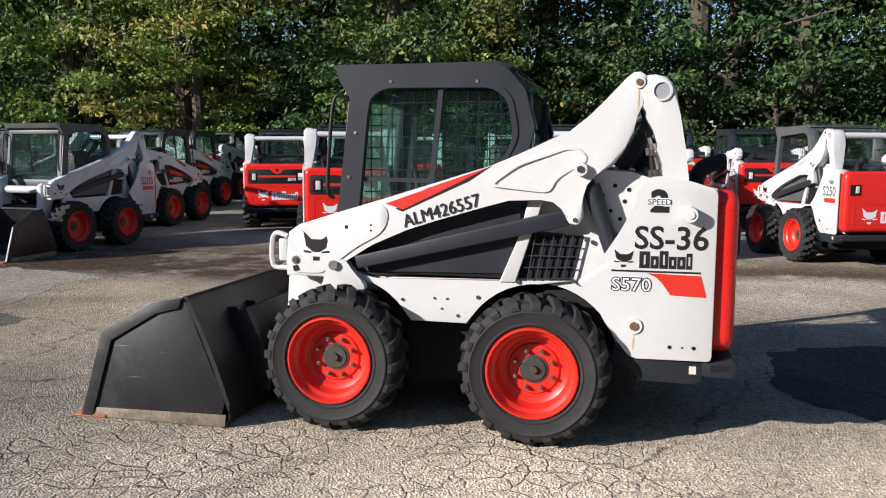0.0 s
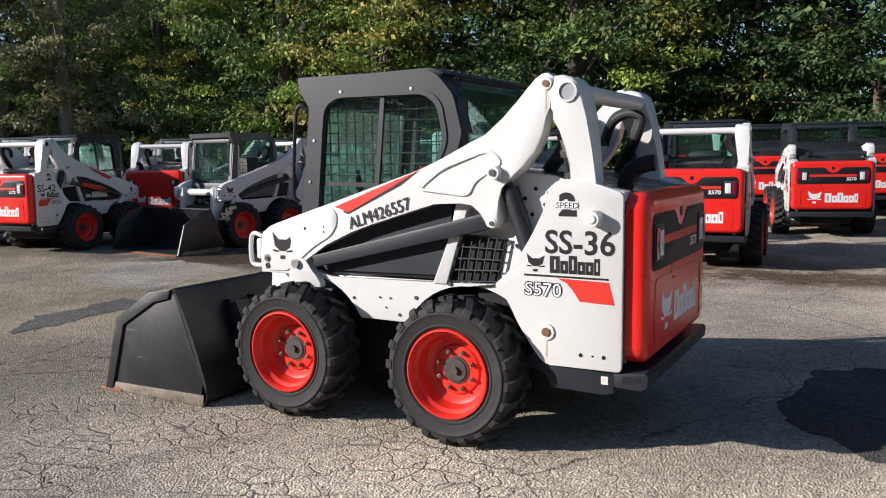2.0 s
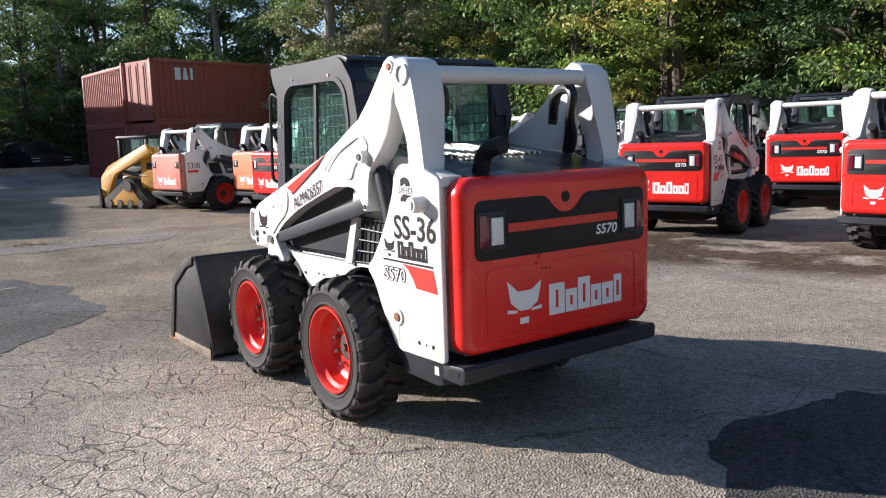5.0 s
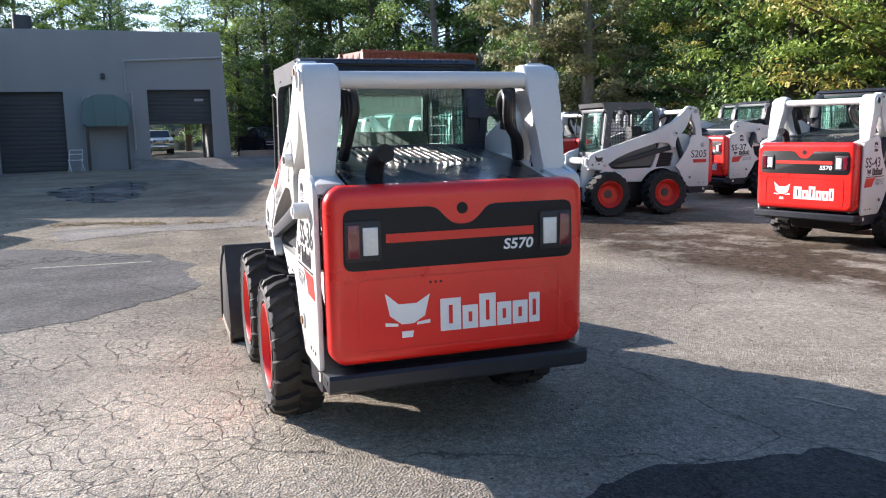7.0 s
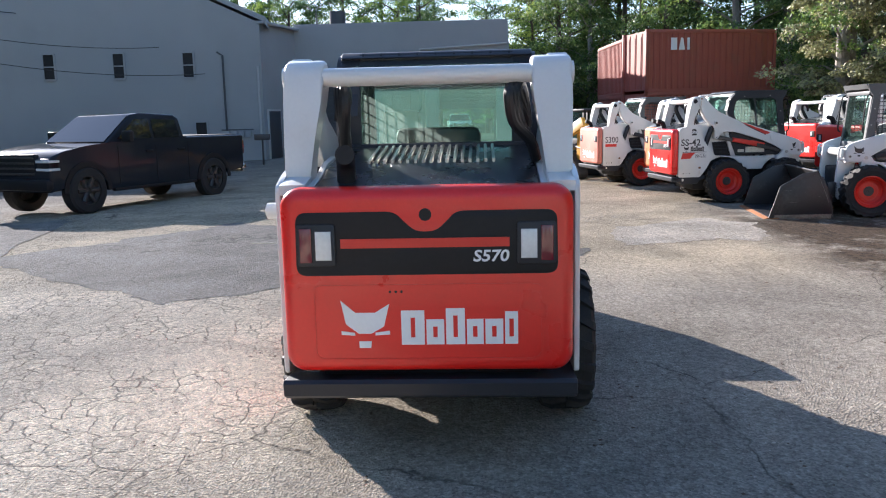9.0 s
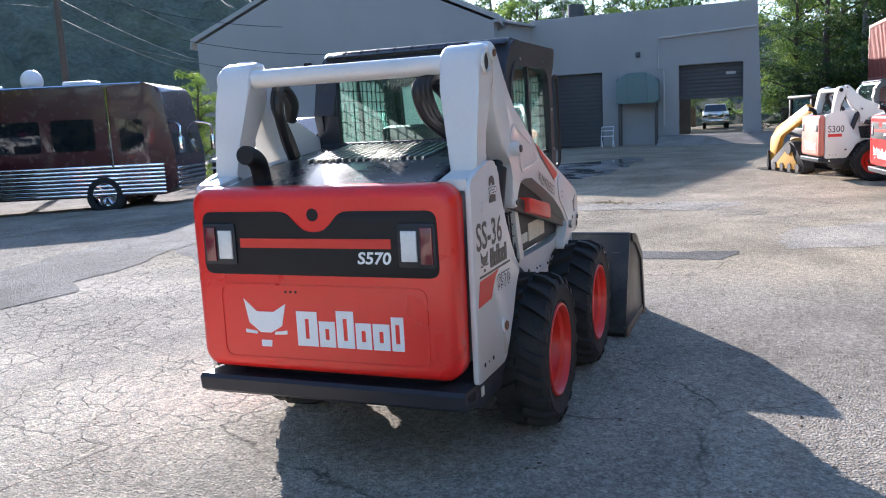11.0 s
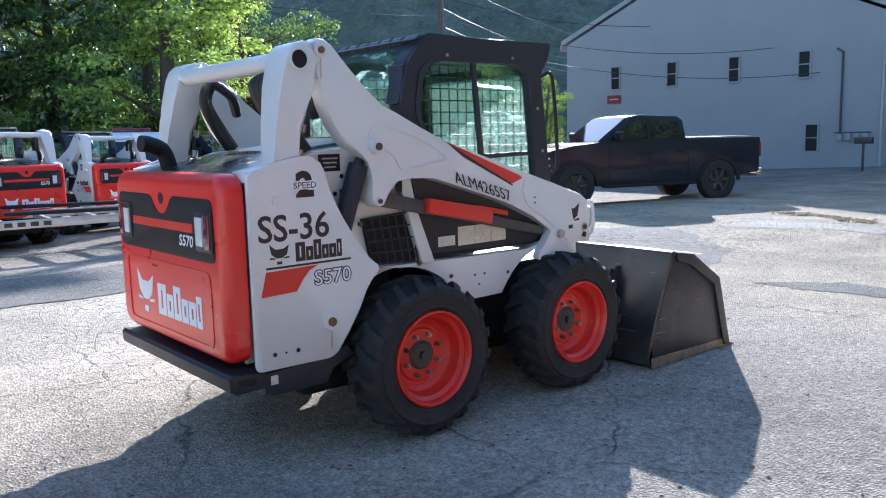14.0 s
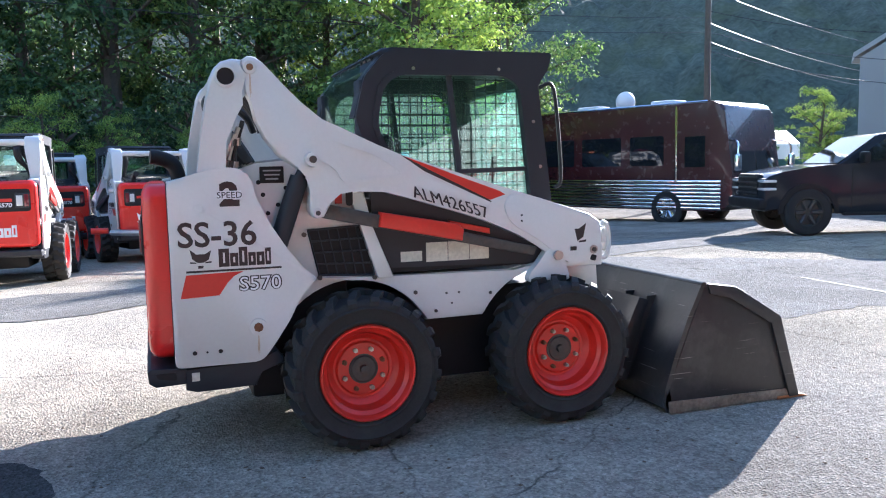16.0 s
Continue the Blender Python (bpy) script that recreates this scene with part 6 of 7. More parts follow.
tube(bm, [(0.1, -4.6, 2.4), (0.1, -4.6, 3.35), (0.1, -4.1, 3.4)], 0.045, 6)
part("wall_pipe", bm, STUCCO2, flat)
bm = bmesh.new()
box(bm, (0.1, -3.7, 4.3), (0.16, 0.18, 0.24), 0.03)
part("wall_lamp", bm, DARKDOOR, flat)
# concrete apron that ramps up to the bay
bm = bmesh.new()
prism(bm, [(-36.4, -0.2), (-33.2, -0.2), (-33.2, 0.01), (-34.6, 0.36), (-36.4, 0.42)], -2.6, 4.6, "y")
tagged(new("pavement_apron", finish(bm, "pavement_apron", PATCHED2)), "grey concrete ramp at the workshop bay", "ramp", kind="structure")
tank = thing("wall_tank", "teal plastic tank on a steel frame at the workshop wall", "tank", m=pose(-35.4, -3.65, 2.0))
bm = bmesh.new()
prism(bm, rounded([(-0.95, 0.0), (0.95, 0.0), (1.0, 0.2), (0.95, 1.1), (0.4, 1.42), (-0.4, 1.42), (-0.95, 1.15), (-1.0, 0.2)], 0.12, 4), -0.42, 0.42, "x", 0.08, 3)
body = part("tank_body", bm, TEAL, tank)
for y in (-0.45, 0.45):
    bm = bmesh.new()
    prism(bm, [(y - 0.04, 0.02), (y + 0.04, 0.02), (y + 0.04, 1.36), (y - 0.04, 1.36)], 0.4, 0.45, "x", 0.01)
    part("tank_rib", bm, TEAL, body)
for y in (-0.85, 0.85):
    for x in (-0.3, 0.35):
        bm = bmesh.new()
        box(bm, (x, y, -1.03), (0.08, 0.08, 2.06))
        part("stand_leg", bm, DARKSTEEL, tank)
    bm = bmesh.new()
    box(bm, (0, y, -0.04), (0.75, 0.08, 0.08))
    part("stand_beam", bm, DARKSTEEL, tank)


def build_folding_chair(m):
    root = thing("folding_chair", "white tubular folding chair by the workshop wall", "chair", m=m)
    for s in (-1, 1):
        for pts in (((-0.22, 0), (0.12, 0.85)), ((0.2, 0), (-0.18, 0.48))):
            bm = bmesh.new()
            tube(bm, [(a, s * 0.24, b) for a, b in pts], 0.018, 6)
            part("leg", bm, DECAL_WHITE, root)
    bm = bmesh.new()
    box(bm, (0.0, 0, 0.45), (0.4, 0.46, 0.03), 0.01)
    part("seat", bm, DECAL_WHITE, root)
    bm = bmesh.new()
    for z in (0.68, 0.84):
        tube(bm, [(0.05 + z * 0.06, -0.24, z), (0.05 + z * 0.06, 0.24, z)], 0.018, 6)
    part("backrest", bm, DECAL_WHITE, root)
    return root


build_folding_chair(pose(-34.6, -5.0, 0, 0, 0, 20) @ Matrix.Diagonal((1.15, 1.15, 1.15, 1)))
bm = bmesh.new()
box(bm, (0, 0, 0.12), (0.35, 4.6, 0.5), 0.03)
tagged(new("pavement_kerb", finish(bm, "pavement_kerb", PALE)), "pale low concrete kerb beside the workshop", "kerb", kind="structure").location = (-41.0, 5.0, 0.25)

post = thing("meter_post", "black meter box on a short post by the wall", "meter", m=pose(-27.2, -8.5, rise(-8.5)))
bm = bmesh.new()
box(bm, (0, 0, 0.5), (0.07, 0.07, 1.0), 0.01)
part("post", bm, DARKSTEEL, post)
bm = bmesh.new()
box(bm, (0, 0, 1.1), (0.22, 0.62, 0.24), 0.03)
part("meter_box", bm, DARKSTEEL, post)


# ---- shipping containers ----
def build_container(m, length=6.06, group="stacked containers"):
    root = thing("shipping_container", "rust-red corrugated steel shipping container", "container", group, m=m)
    h, w = 2.59, 2.44
    bm = bmesh.new()
    n = int(length / 0.28)
    step = (length - 0.2) / n
    xs = [(-length / 2 + 0.1 + step * (i + f), d) for i in range(n) for f, d in ((0, 0.03), (0.3, 0.03), (0.4, 0.075), (0.9, 0.075))]
    outline = [(x, -w / 2 + d) for x, d in xs] + [(x, w / 2 - d) for x, d in xs[::-1]]
    prism(bm, outline, 0.1, h - 0.04, "z")
    part("corrugated_wall", bm, CONTAINER, root, smooth=0)
    for x in (-1, 1):
        for y in (-1, 1):
            bm = bmesh.new()
            box(bm, (x * (length / 2 - 0.06), y * (w / 2 - 0.06), h / 2), (0.12, 0.12, h), 0.01)
            part("corner_post", bm, CONTAINER, root)
    for z in (0.07, h - 0.07):
        for y in (-1, 1):
            bm = bmesh.new()
            box(bm, (0, y * (w / 2 - 0.04), z), (length, 0.08, 0.14), 0.01)
            part("rail", bm, CONTAINER, root)
    for y in (-0.9, -0.3, 0.3, 0.9):
        for s in (-1, 1):
            bm = bmesh.new()
            tube(bm, [(s * (length / 2 + 0.02), y, 0.15), (s * (length / 2 + 0.02), y, h - 0.15)], 0.025, 6)
            part("lock_rod", bm, CONTAINER, root)
    return root


for z in (0, 2.59):
    c = build_container(pose(-31.9, 9.85, z - 0.1, 0, 0, 104))
    if z:
        patch("company_mark", [[(0, 0), (0.28, 0), (0.28, 1), (0, 1)], [(0.36, 0), (0.64, 0), (0.55, 1), (0.45, 1)], [(0.74, 0), (0.86, 0), (0.86, 1), (0.74, 1)]], (-1.9, -1.215, 1.75), (1.0, 0, 0), (0, 0, 0.5), DECAL_WHITE, c)
    build_container(pose(-36.6, 8.0, z - 0.1, 0, 0, 4))


# ---- vehicles; nose along +x ----
def car_wheel(root, x, y, r, w, rim=STEEL):
    s = 1 if y > 0 else -1
    bm = bmesh.new()
    lathe(bm, [(r * 0.62, -w / 2), (r * 0.9, -w / 2), (r, -w * 0.38), (r, w * 0.38), (r * 0.9, w / 2), (r * 0.62, w / 2)], (x, y, r), 28)
    ty = part("wheel", bm, RUBBER, root)
    bm = bmesh.new()
    lathe(bm, [(r * 0.64, s * w * 0.4), (r * 0.58, s * w * 0.42), (r * 0.5, s * w * 0.15), (r * 0.2, s * w * 0.25), (0.01, s * w * 0.3)], (x, y, r), 20)
    for i in range(6):
        a = i * math.pi / 3
        cyl(bm, (x + 0.15 * r * math.cos(a), y + s * w * 0.28, r + 0.15 * r * math.sin(a)), (x + 0.55 * r * math.cos(a), y + s * w * 0.36, r + 0.55 * r * math.sin(a)), 0.04 * r / 0.4, 6)
    part("rim", bm, rim, ty)


def build_pickup(m, label, chrome=False, paint=None):
    paint = paint or TRUCK
    root = thing("pickup_truck", label, "pickup truck", "parked vehicles", m=m)
    lower = [(-2.93, 0.62), (-2.95, 1.38), (-2.9, 1.42), (-0.98, 1.42), (-0.95, 1.36), (1.1, 1.37), (1.4, 1.36), (1.9, 1.315), (2.5, 1.235), (2.82, 1.16), (2.95, 1.08), (2.97, 0.6), (2.92, 0.48)]
    lower = [(x if x < 1.9 else 1.9 + (x - 1.9) * 0.78, z) for x, z in lower]
    lower += arc(1.87, 0.42, 0.5, 12, 168, 8) + [(1.3, 0.42), (-1.25, 0.42)] + arc(-1.8, 0.42, 0.5, 12, 168, 8) + [(-2.4, 0.55)]
    bm = bmesh.new()
    prism(bm, lower, -0.98, 0.98, "y", 0.05, 3)
    part("body", bm, paint, root)
    roof = [(-0.98, 1.33), (-0.92, 1.82), (-0.78, 1.91), (0.2, 1.95), (0.48, 1.91), (1.32, 1.34)]
    bm = bmesh.new()
    prism(bm, roof, -0.93, 0.93, "y", 0.04, 3)
    for v in bm.verts:
        v.co.y *= 1 - 0.24 * max(0, v.co.z - 1.25)
    cab = part("cab", bm, paint, root)

    def side(name, pts, s, mt):
        bm = bmesh.new()
        lo = [bm.verts.new((x, s * (0.935 * (1 - 0.24 * (z - 1.25)) + d), z)) for d in (-0.01, 0.006) for x, z in pts]
        k = len(pts)
        bm.faces.new(lo[k:])
        bm.faces.new(lo[:k][::-1])
        for i in range(k):
            bm.faces.new((lo[i], lo[(i + 1) % k], lo[k + (i + 1) % k], lo[k + i]))
        part(name, bm, mt, cab, smooth=0)
    for s in (-1, 1):
        side("rear_door_window", [(-0.82, 1.43), (-0.78, 1.79), (-0.06, 1.83), (-0.06, 1.42)], s, DARKGLASS)
        side("front_door_window", [(0.03, 1.42), (0.03, 1.83), (0.4, 1.82), (0.97, 1.43)], s, DARKGLASS)
        for x in (-0.98, 0.0, 1.05):
            bm = bmesh.new()
            box(bm, (x, s * 0.982, 0.9), (0.015, 0.01, 0.75))
            part("door_seam", bm, BLACK, root)
        for x in (-0.75, 0.2):
            bm = bmesh.new()
            box(bm, (x, s * 0.995, 1.16), (0.22, 0.03, 0.04), 0.01)
            part("door_handle", bm, CHROME if chrome else BLACK, root)
        bm = bmesh.new()
        box(bm, (0.88, s * 1.1, 1.48), (0.13, 0.26, 0.22), 0.04)
        part("door_mirror", bm, BLACK, root)
        bm = bmesh.new()
        box(bm, (2.6, s * 0.8, 0.985), (0.26, 0.36, 0.26), 0.04)
        lamp = part("headlight", bm, BLACK, root, "clear headlight in a dark housing")
        for dz in (-0.075, 0.075):
            bm = bmesh.new()
            box(bm, (2.615, s * 0.8, 0.985 + dz), (0.25, 0.375, 0.055), 0.015)
            part("lamp_lens", bm, LENS_WHITE, lamp)
        for wx in (1.87, -1.8):
            bm = bmesh.new()
            prism(bm, arc(wx, 0.44, 0.58, 0, 180, 14) + arc(wx, 0.44, 0.49, 180, 0, 14), s * 0.97, s * 1.0, "y")
            part("wheel_arch", bm, BLACK, root)
        bm = bmesh.new()
        box(bm, (-2.93, s * 0.9, 1.12), (0.08, 0.16, 0.34), 0.03)
        part("tail_lamp", bm, LENS_RED, root, "red tail lamp")
        for x in (1.87, -1.8):
            car_wheel(root, x, s * 0.86, 0.46, 0.28, STEEL if chrome else DARKSTEEL)
        bm = bmesh.new()
        box(bm, (0, s * 0.93, 0.42), (2.4, 0.12, 0.07), 0.02)
        part("side_step", bm, BLACK, root)
    bm = bmesh.new()
    q = [bm.verts.new(p) for p in ((1.29, -0.85, 1.385), (1.29, 0.85, 1.385), (0.53, 0.75, 1.9), (0.53, -0.75, 1.9), (1.25, -0.85, 1.345), (1.25, 0.85, 1.345), (0.49, 0.75, 1.86), (0.49, -0.75, 1.86))]
    bm.faces.new(q[:4])
    bm.faces.new(q[4:][::-1])
    for i in range(4):
        bm.faces.new((q[i], q[(i + 1) % 4], q[4 + (i + 1) % 4], q[4 + i]))
    part("windshield", bm, DARKGLASS, cab, "sloping windshield", smooth=0)
    bm = bmesh.new()
    box(bm, (2.67, 0, 0.98), (0.12, 1.2, 0.44), 0.04)
    gr = part("grille", bm, CHROME if chrome else BLACK, root)
    for i in range(4):
        bm = bmesh.new()
        box(bm, (2.735, 0, 0.83 + 0.1 * i), (0.03, 1.14, 0.035), 0.008)
        part("grille_bar", bm, BLACK if chrome else DARKSTEEL, gr)
    bm = bmesh.new()
    box(bm, (2.72, 0, 0.62), (0.22, 1.96, 0.22), 0.06)
    part("front_bumper", bm, CHROME if chrome else BLACK, root)
    bm = bmesh.new()
    box(bm, (-2.98, 0, 0.6), (0.18, 1.9, 0.2), 0.05)
    part("rear_bumper", bm, CHROME, root)
    bm = bmesh.new()
    box(bm, (-1.95, 0, 1.425), (1.85, 1.76, 0.02), 0.005)
    part("bed_cover", bm, BLACK, root)
    if chrome:
        for y in (-0.4, -0.2, 0.0, 0.2, 0.4):
            bm = bmesh.new()
            box(bm, (0.4, y, 1.955), (0.1, 0.07, 0.05), 0.02)
            part("roof_marker", bm, ORANGE, cab, "amber roof marker lamp")
    return root


build_pickup(pose(-11.95, -7.35, rise(-7.35), 0, 0, -22.6) @ Matrix.Diagonal((0.95, 0.95, 0.97, 1)), "dark grey crew-cab pickup truck parked on asphalt")
build_pickup(pose(-7.0, -18.0, rise(-18.0), 0, 0, 101) @ Matrix.Diagonal((1.03, 1.04, 1.09, 1)), "black pickup truck with chrome grille and amber roof markers", True)


build_pickup(pose(-44.5, 4.6, 0, 0, 0, 14), "dark pickup truck parked under trees beside the workshop")
build_pickup(pose(-66.0, -1.6, 0, 0, 0, 4), "pale pickup truck parked beyond the open bay", True, DECAL_WHITE)


def build_coach(m):
    root = thing("motor_coach", "maroon motor coach with fluted bright-metal lower sides", "coach", "parked vehicles", m=m)
    h = 3.3
    bm = bmesh.new()
    prism(bm, rounded([(-6, 0.45), (5.7, 0.45), (6.0, 0.7), (6.0, 1.5), (5.75, h - 0.15), (5.4, h), (-5.9, h), (-6, h - 0.1)], 0.12, 4), -1.24, 1.24, "y", 0.09, 3)
    body = part("body", bm, MAROON, root)
    for s in (-1, 1):
        for i in range(8):
            bm = bmesh.new()
            box(bm, (-0.1, s * 1.245, 0.52 + 0.1 * i), (11.6, 0.03, 0.075), 0.012)
            part("fluted_strip", bm, CHROME, body)
        for i, (x0, x1) in enumerate(((-5.4, -3.9), (-3.6, -2.3), (-2.0, -0.7), (-0.4, 0.9), (1.2, 2.6), (2.9, 4.0))):
            bm = bmesh.new()
            prism(bm, rounded([(x0, 1.65), (x1, 1.65), (x1, 2.45), (x0, 2.45)], 0.08, 3), s * 1.235, s * 1.25, "y")
            part("side_window", bm, DARKGLASS, body, smooth=0)
        bm = bmesh.new()
        prism(bm, rounded([(4.55, 0.6), (5.35, 0.6), (5.35, 2.6), (4.55, 2.6)], 0.06, 3), s * 1.235, s * 1.252, "y")
        dr = part("coach_door", bm, MAROON, body)
        bm = bmesh.new()
        prism(bm, [(4.65, 1.6), (5.25, 1.6), (5.25, 2.4), (4.65, 2.4)], s * 1.25, s * 1.258, "y")
        part("door_window", bm, DARKGLASS, dr, smooth=0)
        for x in (4.1, -3.4, -4.5):
            car_wheel(root, x, s * 1.12, 0.5, 0.3, CHROME)
        bm = bmesh.new()
        tube(bm, [(4.4, s * 1.27, 3.2), (4.4, s * 1.27, 1.2)], 0.03, 6)
        tube(bm, [(-5.9, s * 1.22, 3.28), (5.3, s * 1.22, 3.28)], 0.035, 6)
        part("awning_arm", bm, CHROME, body)
        bm = bmesh.new()
        tube(bm, curve([(5.85, s * 1.1, 2.3), (6.2, s * 1.35, 2.2), (6.25, s * 1.4, 1.9)]), 0.03, 6)
        box(bm, (6.25, s * 1.4, 1.7), (0.12, 0.22, 0.42), 0.04)
        part("mirror", bm, CHROME, body)
    bm = bmesh.new()
    for y0, y1 in ((-1.12, -0.03), (0.03, 1.12)):
        q = [bm.verts.new(p) for p in ((6.025, y0, 1.45), (6.025, y1, 1.45), (5.86, y1, 2.35), (5.86, y0, 2.35))]
        bm.faces.new(q)
        r = [bm.verts.new((v.co.x - 0.03, v.co.y, v.co.z)) for v in q]
        bm.faces.new(r[::-1])
        for i in range(4):
            bm.faces.new((q[i], q[(i + 1) % 4], r[(i + 1) % 4], r[i]))
    part("windshield", bm, DARKGLASS, body, smooth=0)
    for i in range(5):
        bm = bmesh.new()
        box(bm, (6.01, 0, 0.62 + 0.12 * i), (0.05, 2.3, 0.07), 0.015)
        part("front_strip", bm, CHROME, body)
    for x in (-3.5, 0.5, 3.2):
        bm = bmesh.new()
        box(bm, (x, 0.2, h + 0.09), (0.8, 0.7, 0.2), 0.06)
        part("roof_unit", bm, DECAL_WHITE, body)
    bm = bmesh.new()
    bmesh.ops.create_uvsphere(bm, u_segments=20, v_segments=12, radius=0.28, matrix=Matrix.Translation((2.2, -0.5, h + 0.2)) @ Matrix.Diagonal((1, 1, 1.1, 1)))
    part("satellite_dome", bm, DECAL_WHITE, body)
    return root


build_coach(pose(-11.35, -18.2, rise(-18.2), 0, 0, 111))


def build_van(m):
    root = thing("cabover_truck", "white cab-over box truck with dark windshield", "truck", "parked vehicles", m=m)
    bm = bmesh.new()
    prism(bm, rounded([(-1.0, 0.5), (1.0, 0.45), (1.05, 1.1), (0.75, 1.95), (0.5, 2.1), (-1.0, 2.1)], 0.1, 4), -0.95, 0.95, "y", 0.08, 3)
    body = part("cab", bm, DECAL_WHITE, root)
    bm = bmesh.new()
    q = [bm.verts.new(p) for p in ((1.05, -0.8, 1.2), (1.05, 0.8, 1.2), (0.8, 0.74, 1.88), (0.8, -0.74, 1.88), (1.0, -0.8, 1.2), (1.0, 0.8, 1.2), (0.75, 0.74, 1.88), (0.75, -0.74, 1.88))]
    bm.faces.new(q[:4])
    bm.faces.new(q[4:][::-1])
    for i in range(4):
        bm.faces.new((q[i], q[(i + 1) % 4], q[4 + (i + 1) % 4], q[4 + i]))
    part("windshield", bm, DARKGLASS, body, smooth=0)
    bm = bmesh.new()
    box(bm, (1.06, 0, 0.85), (0.06, 1.3, 0.2), 0.02)
    part("grille", bm, BLACK, body)
    for s in (-1, 1):
        bm = bmesh.new()
        box(bm, (1.05, s * 0.75, 0.85), (0.08, 0.26, 0.18), 0.03)
        part("headlight", bm, LENS_WHITE, body)
        bm = bmesh.new()
        prism(bm, [(-0.3, 1.2), (0.85, 1.2), (0.65, 1.8), (-0.3, 1.8)], s * 0.945, s * 0.957, "y")
        part("side_window", bm, DARKGLASS, body, smooth=0)
        for x in (0.35, -2.9):
            car_wheel(root, x, s * 0.82, 0.38, 0.25)
    bm = bmesh.new()
    box(bm, (-2.4, 0, 0.75), (3.0, 1.9, 0.16), 0.02)
    part("flatbed", bm, DARKSTEEL, root)
    bm = bmesh.new()
    box(bm, (0.1, 0, 2.16), (0.5, 0.9, 0.1), 0.03)
    part("light_bar", bm, LENS_RED, body)
    return root


build_van(pose(-4.2, -16.6, rise(-16.6), 0, 0, 78))


def build_trailer(m):
    root = thing("utility_trailer", "galvanised flat utility trailer with jack stand", "trailer", m=m)
    bm = bmesh.new()
    for y in (-0.9, 0.9):
        box(bm, (0.475, y, 0.52), (3.25, 0.06, 0.12), 0.008)
    for i in range(6):
        box(bm, (-1.1 + 0.62 * i, 0, 0.5), (0.06, 1.8, 0.08), 0.006)
    for s in (-1, 1):
        d = Vector((1.6, -s * 0.88, 0))
        tube(bm, [(2.1, s * 0.9, 0.52), (3.7, 0.04 * s, 0.52)], 0.05, 8)
    part("frame", bm, GALV, root)
    bm = bmesh.new()
    cyl(bm, (3.75, 0, 0.55), (4.0, 0, 0.55), 0.05, 12)
    part("coupler", bm, RED_RIM, root)
    bm = bmesh.new()
    cyl(bm, (2.6, 0.2, 0.12), (2.6, 0.2, 0.95), 0.035, 12)
    box(bm, (2.6, 0.2, 0.97), (0.06, 0.2, 0.03))
    jack = part("jack", bm, GALV, root)
    bm = bmesh.new()
    lathe(bm, [(0.02, -0.03), (0.09, -0.03), (0.1, 0.0), (0.09, 0.03), (0.02, 0.03)], (2.6, 0.2, 0.1), 16)
    part("jack_wheel", bm, RUBBER, jack)
    for s in (-1, 1):
        car_wheel(root, -0.15, s * 1.05, 0.235, 0.17, GALV)
        bm = bmesh.new()
        tube(bm, [(-0.6, s * 1.05, 0.46)] + [(-0.15 + 0.33 * math.cos(a), s * 1.05, 0.27 + 0.3 * math.sin(a)) for a in (2.6, 2.1, 1.57, 1.0, 0.5)] + [(0.3, s * 1.05, 0.46)], 0.015, 6)
        box(bm, (-0.15, s * 1.05, 0.575), (0.55, 0.2, 0.02), 0.005)
        part("mudguard", bm, GALV, root)
        bm = bmesh.new()
        box(bm, (-1.18, s * 0.8, 0.5), (0.06, 0.2, 0.1), 0.01)
        part("tail_lamp", bm, LENS_RED, root)
        bm = bmesh.new()
        tube(bm, [(-1.05, s * 0.75, 0.62), (2.0, s * 0.75, 0.66)], 0.03, 8)
        part("bunk_rail", bm, BLACK, root)
    bm = bmesh.new()
    for i in range(4):
        box(bm, (1.5 + 0.16 * i, 0.932, 0.52), (0.1, 0.004, 0.06))
    part("maker_mark", bm, DECAL_BLACK, root)
    return root


build_trailer(pose(-1.6, -8.95, rise(-8.95), 0, 0, -5))


# ---- poles and wires ----
def build_pole(x, y, h):
    root = thing("utility_pole", "weathered wooden utility pole with crossarm and wires", "utility pole", m=pose(x, y, rise(y)))
    bm = bmesh.new()
    cyl(bm, (0, 0, -0.2), (0, 0, h), 0.17, 12, 0.11)
    part("pole", bm, POLE, root)
    bm = bmesh.new()
    box(bm, (0, 0, h - 0.7), (1.6, 1.6, 0.1), 0.01)
    part("crossarm", bm, POLE, root)
    bm = bmesh.new()
    cyl(bm, (0.3, 0.2, h - 2.2), (0.3, 0.2, h - 1.2), 0.22, 16)
    part("transformer", bm, GALV, root)
    return root


build_pole(-21.7, -25.1, 12)
wires = thing("overhead_wires", "sagging dark overhead wires", "wires")
for i, (a, b, sag) in enumerate((((-21.7, -25.1, 9.5), (24, -15.0, 9.0), 1.0), ((-21.7, -25.1, 8.4), (24, -15.5, 7.6), 1.0), ((-21.7, -25.1, 7.0), (24, -15.2, 6.6), 0.9), ((-21.7, -25.1, 7.6), (24, -14.6, 7.1), 0.9),
                                 ((-21.7, -25.1, 7.9), (-31.0, -20.0, 6.6), 0.4), ((-21.7, -25.1, 7.0), (-31.2, -14.0, 5.0), 0.8), ((-21.7, -25.1, 6.2), (-31.2, -12.0, 3.8), 0.9), ((-21.7, -25.1, 8.8), (-60, -38, 9.0), 1.2), ((-21.7, -25.1, 7.4), (-60, -39, 7.6), 1.3), ((-21.7, -25.1, 6.6), (-60, -38, 6.8), 1.4))):
    a, b = Vector(a), Vector(b)
    bm = bmesh.new()
    tube(bm, [a.lerp(b, k / 16) - Vector((0, 0, sag * 4 * (k / 16) * (1 - k / 16))) for k in range(17)], 0.015, 5)
    part("wire", bm, HOSE, wires)

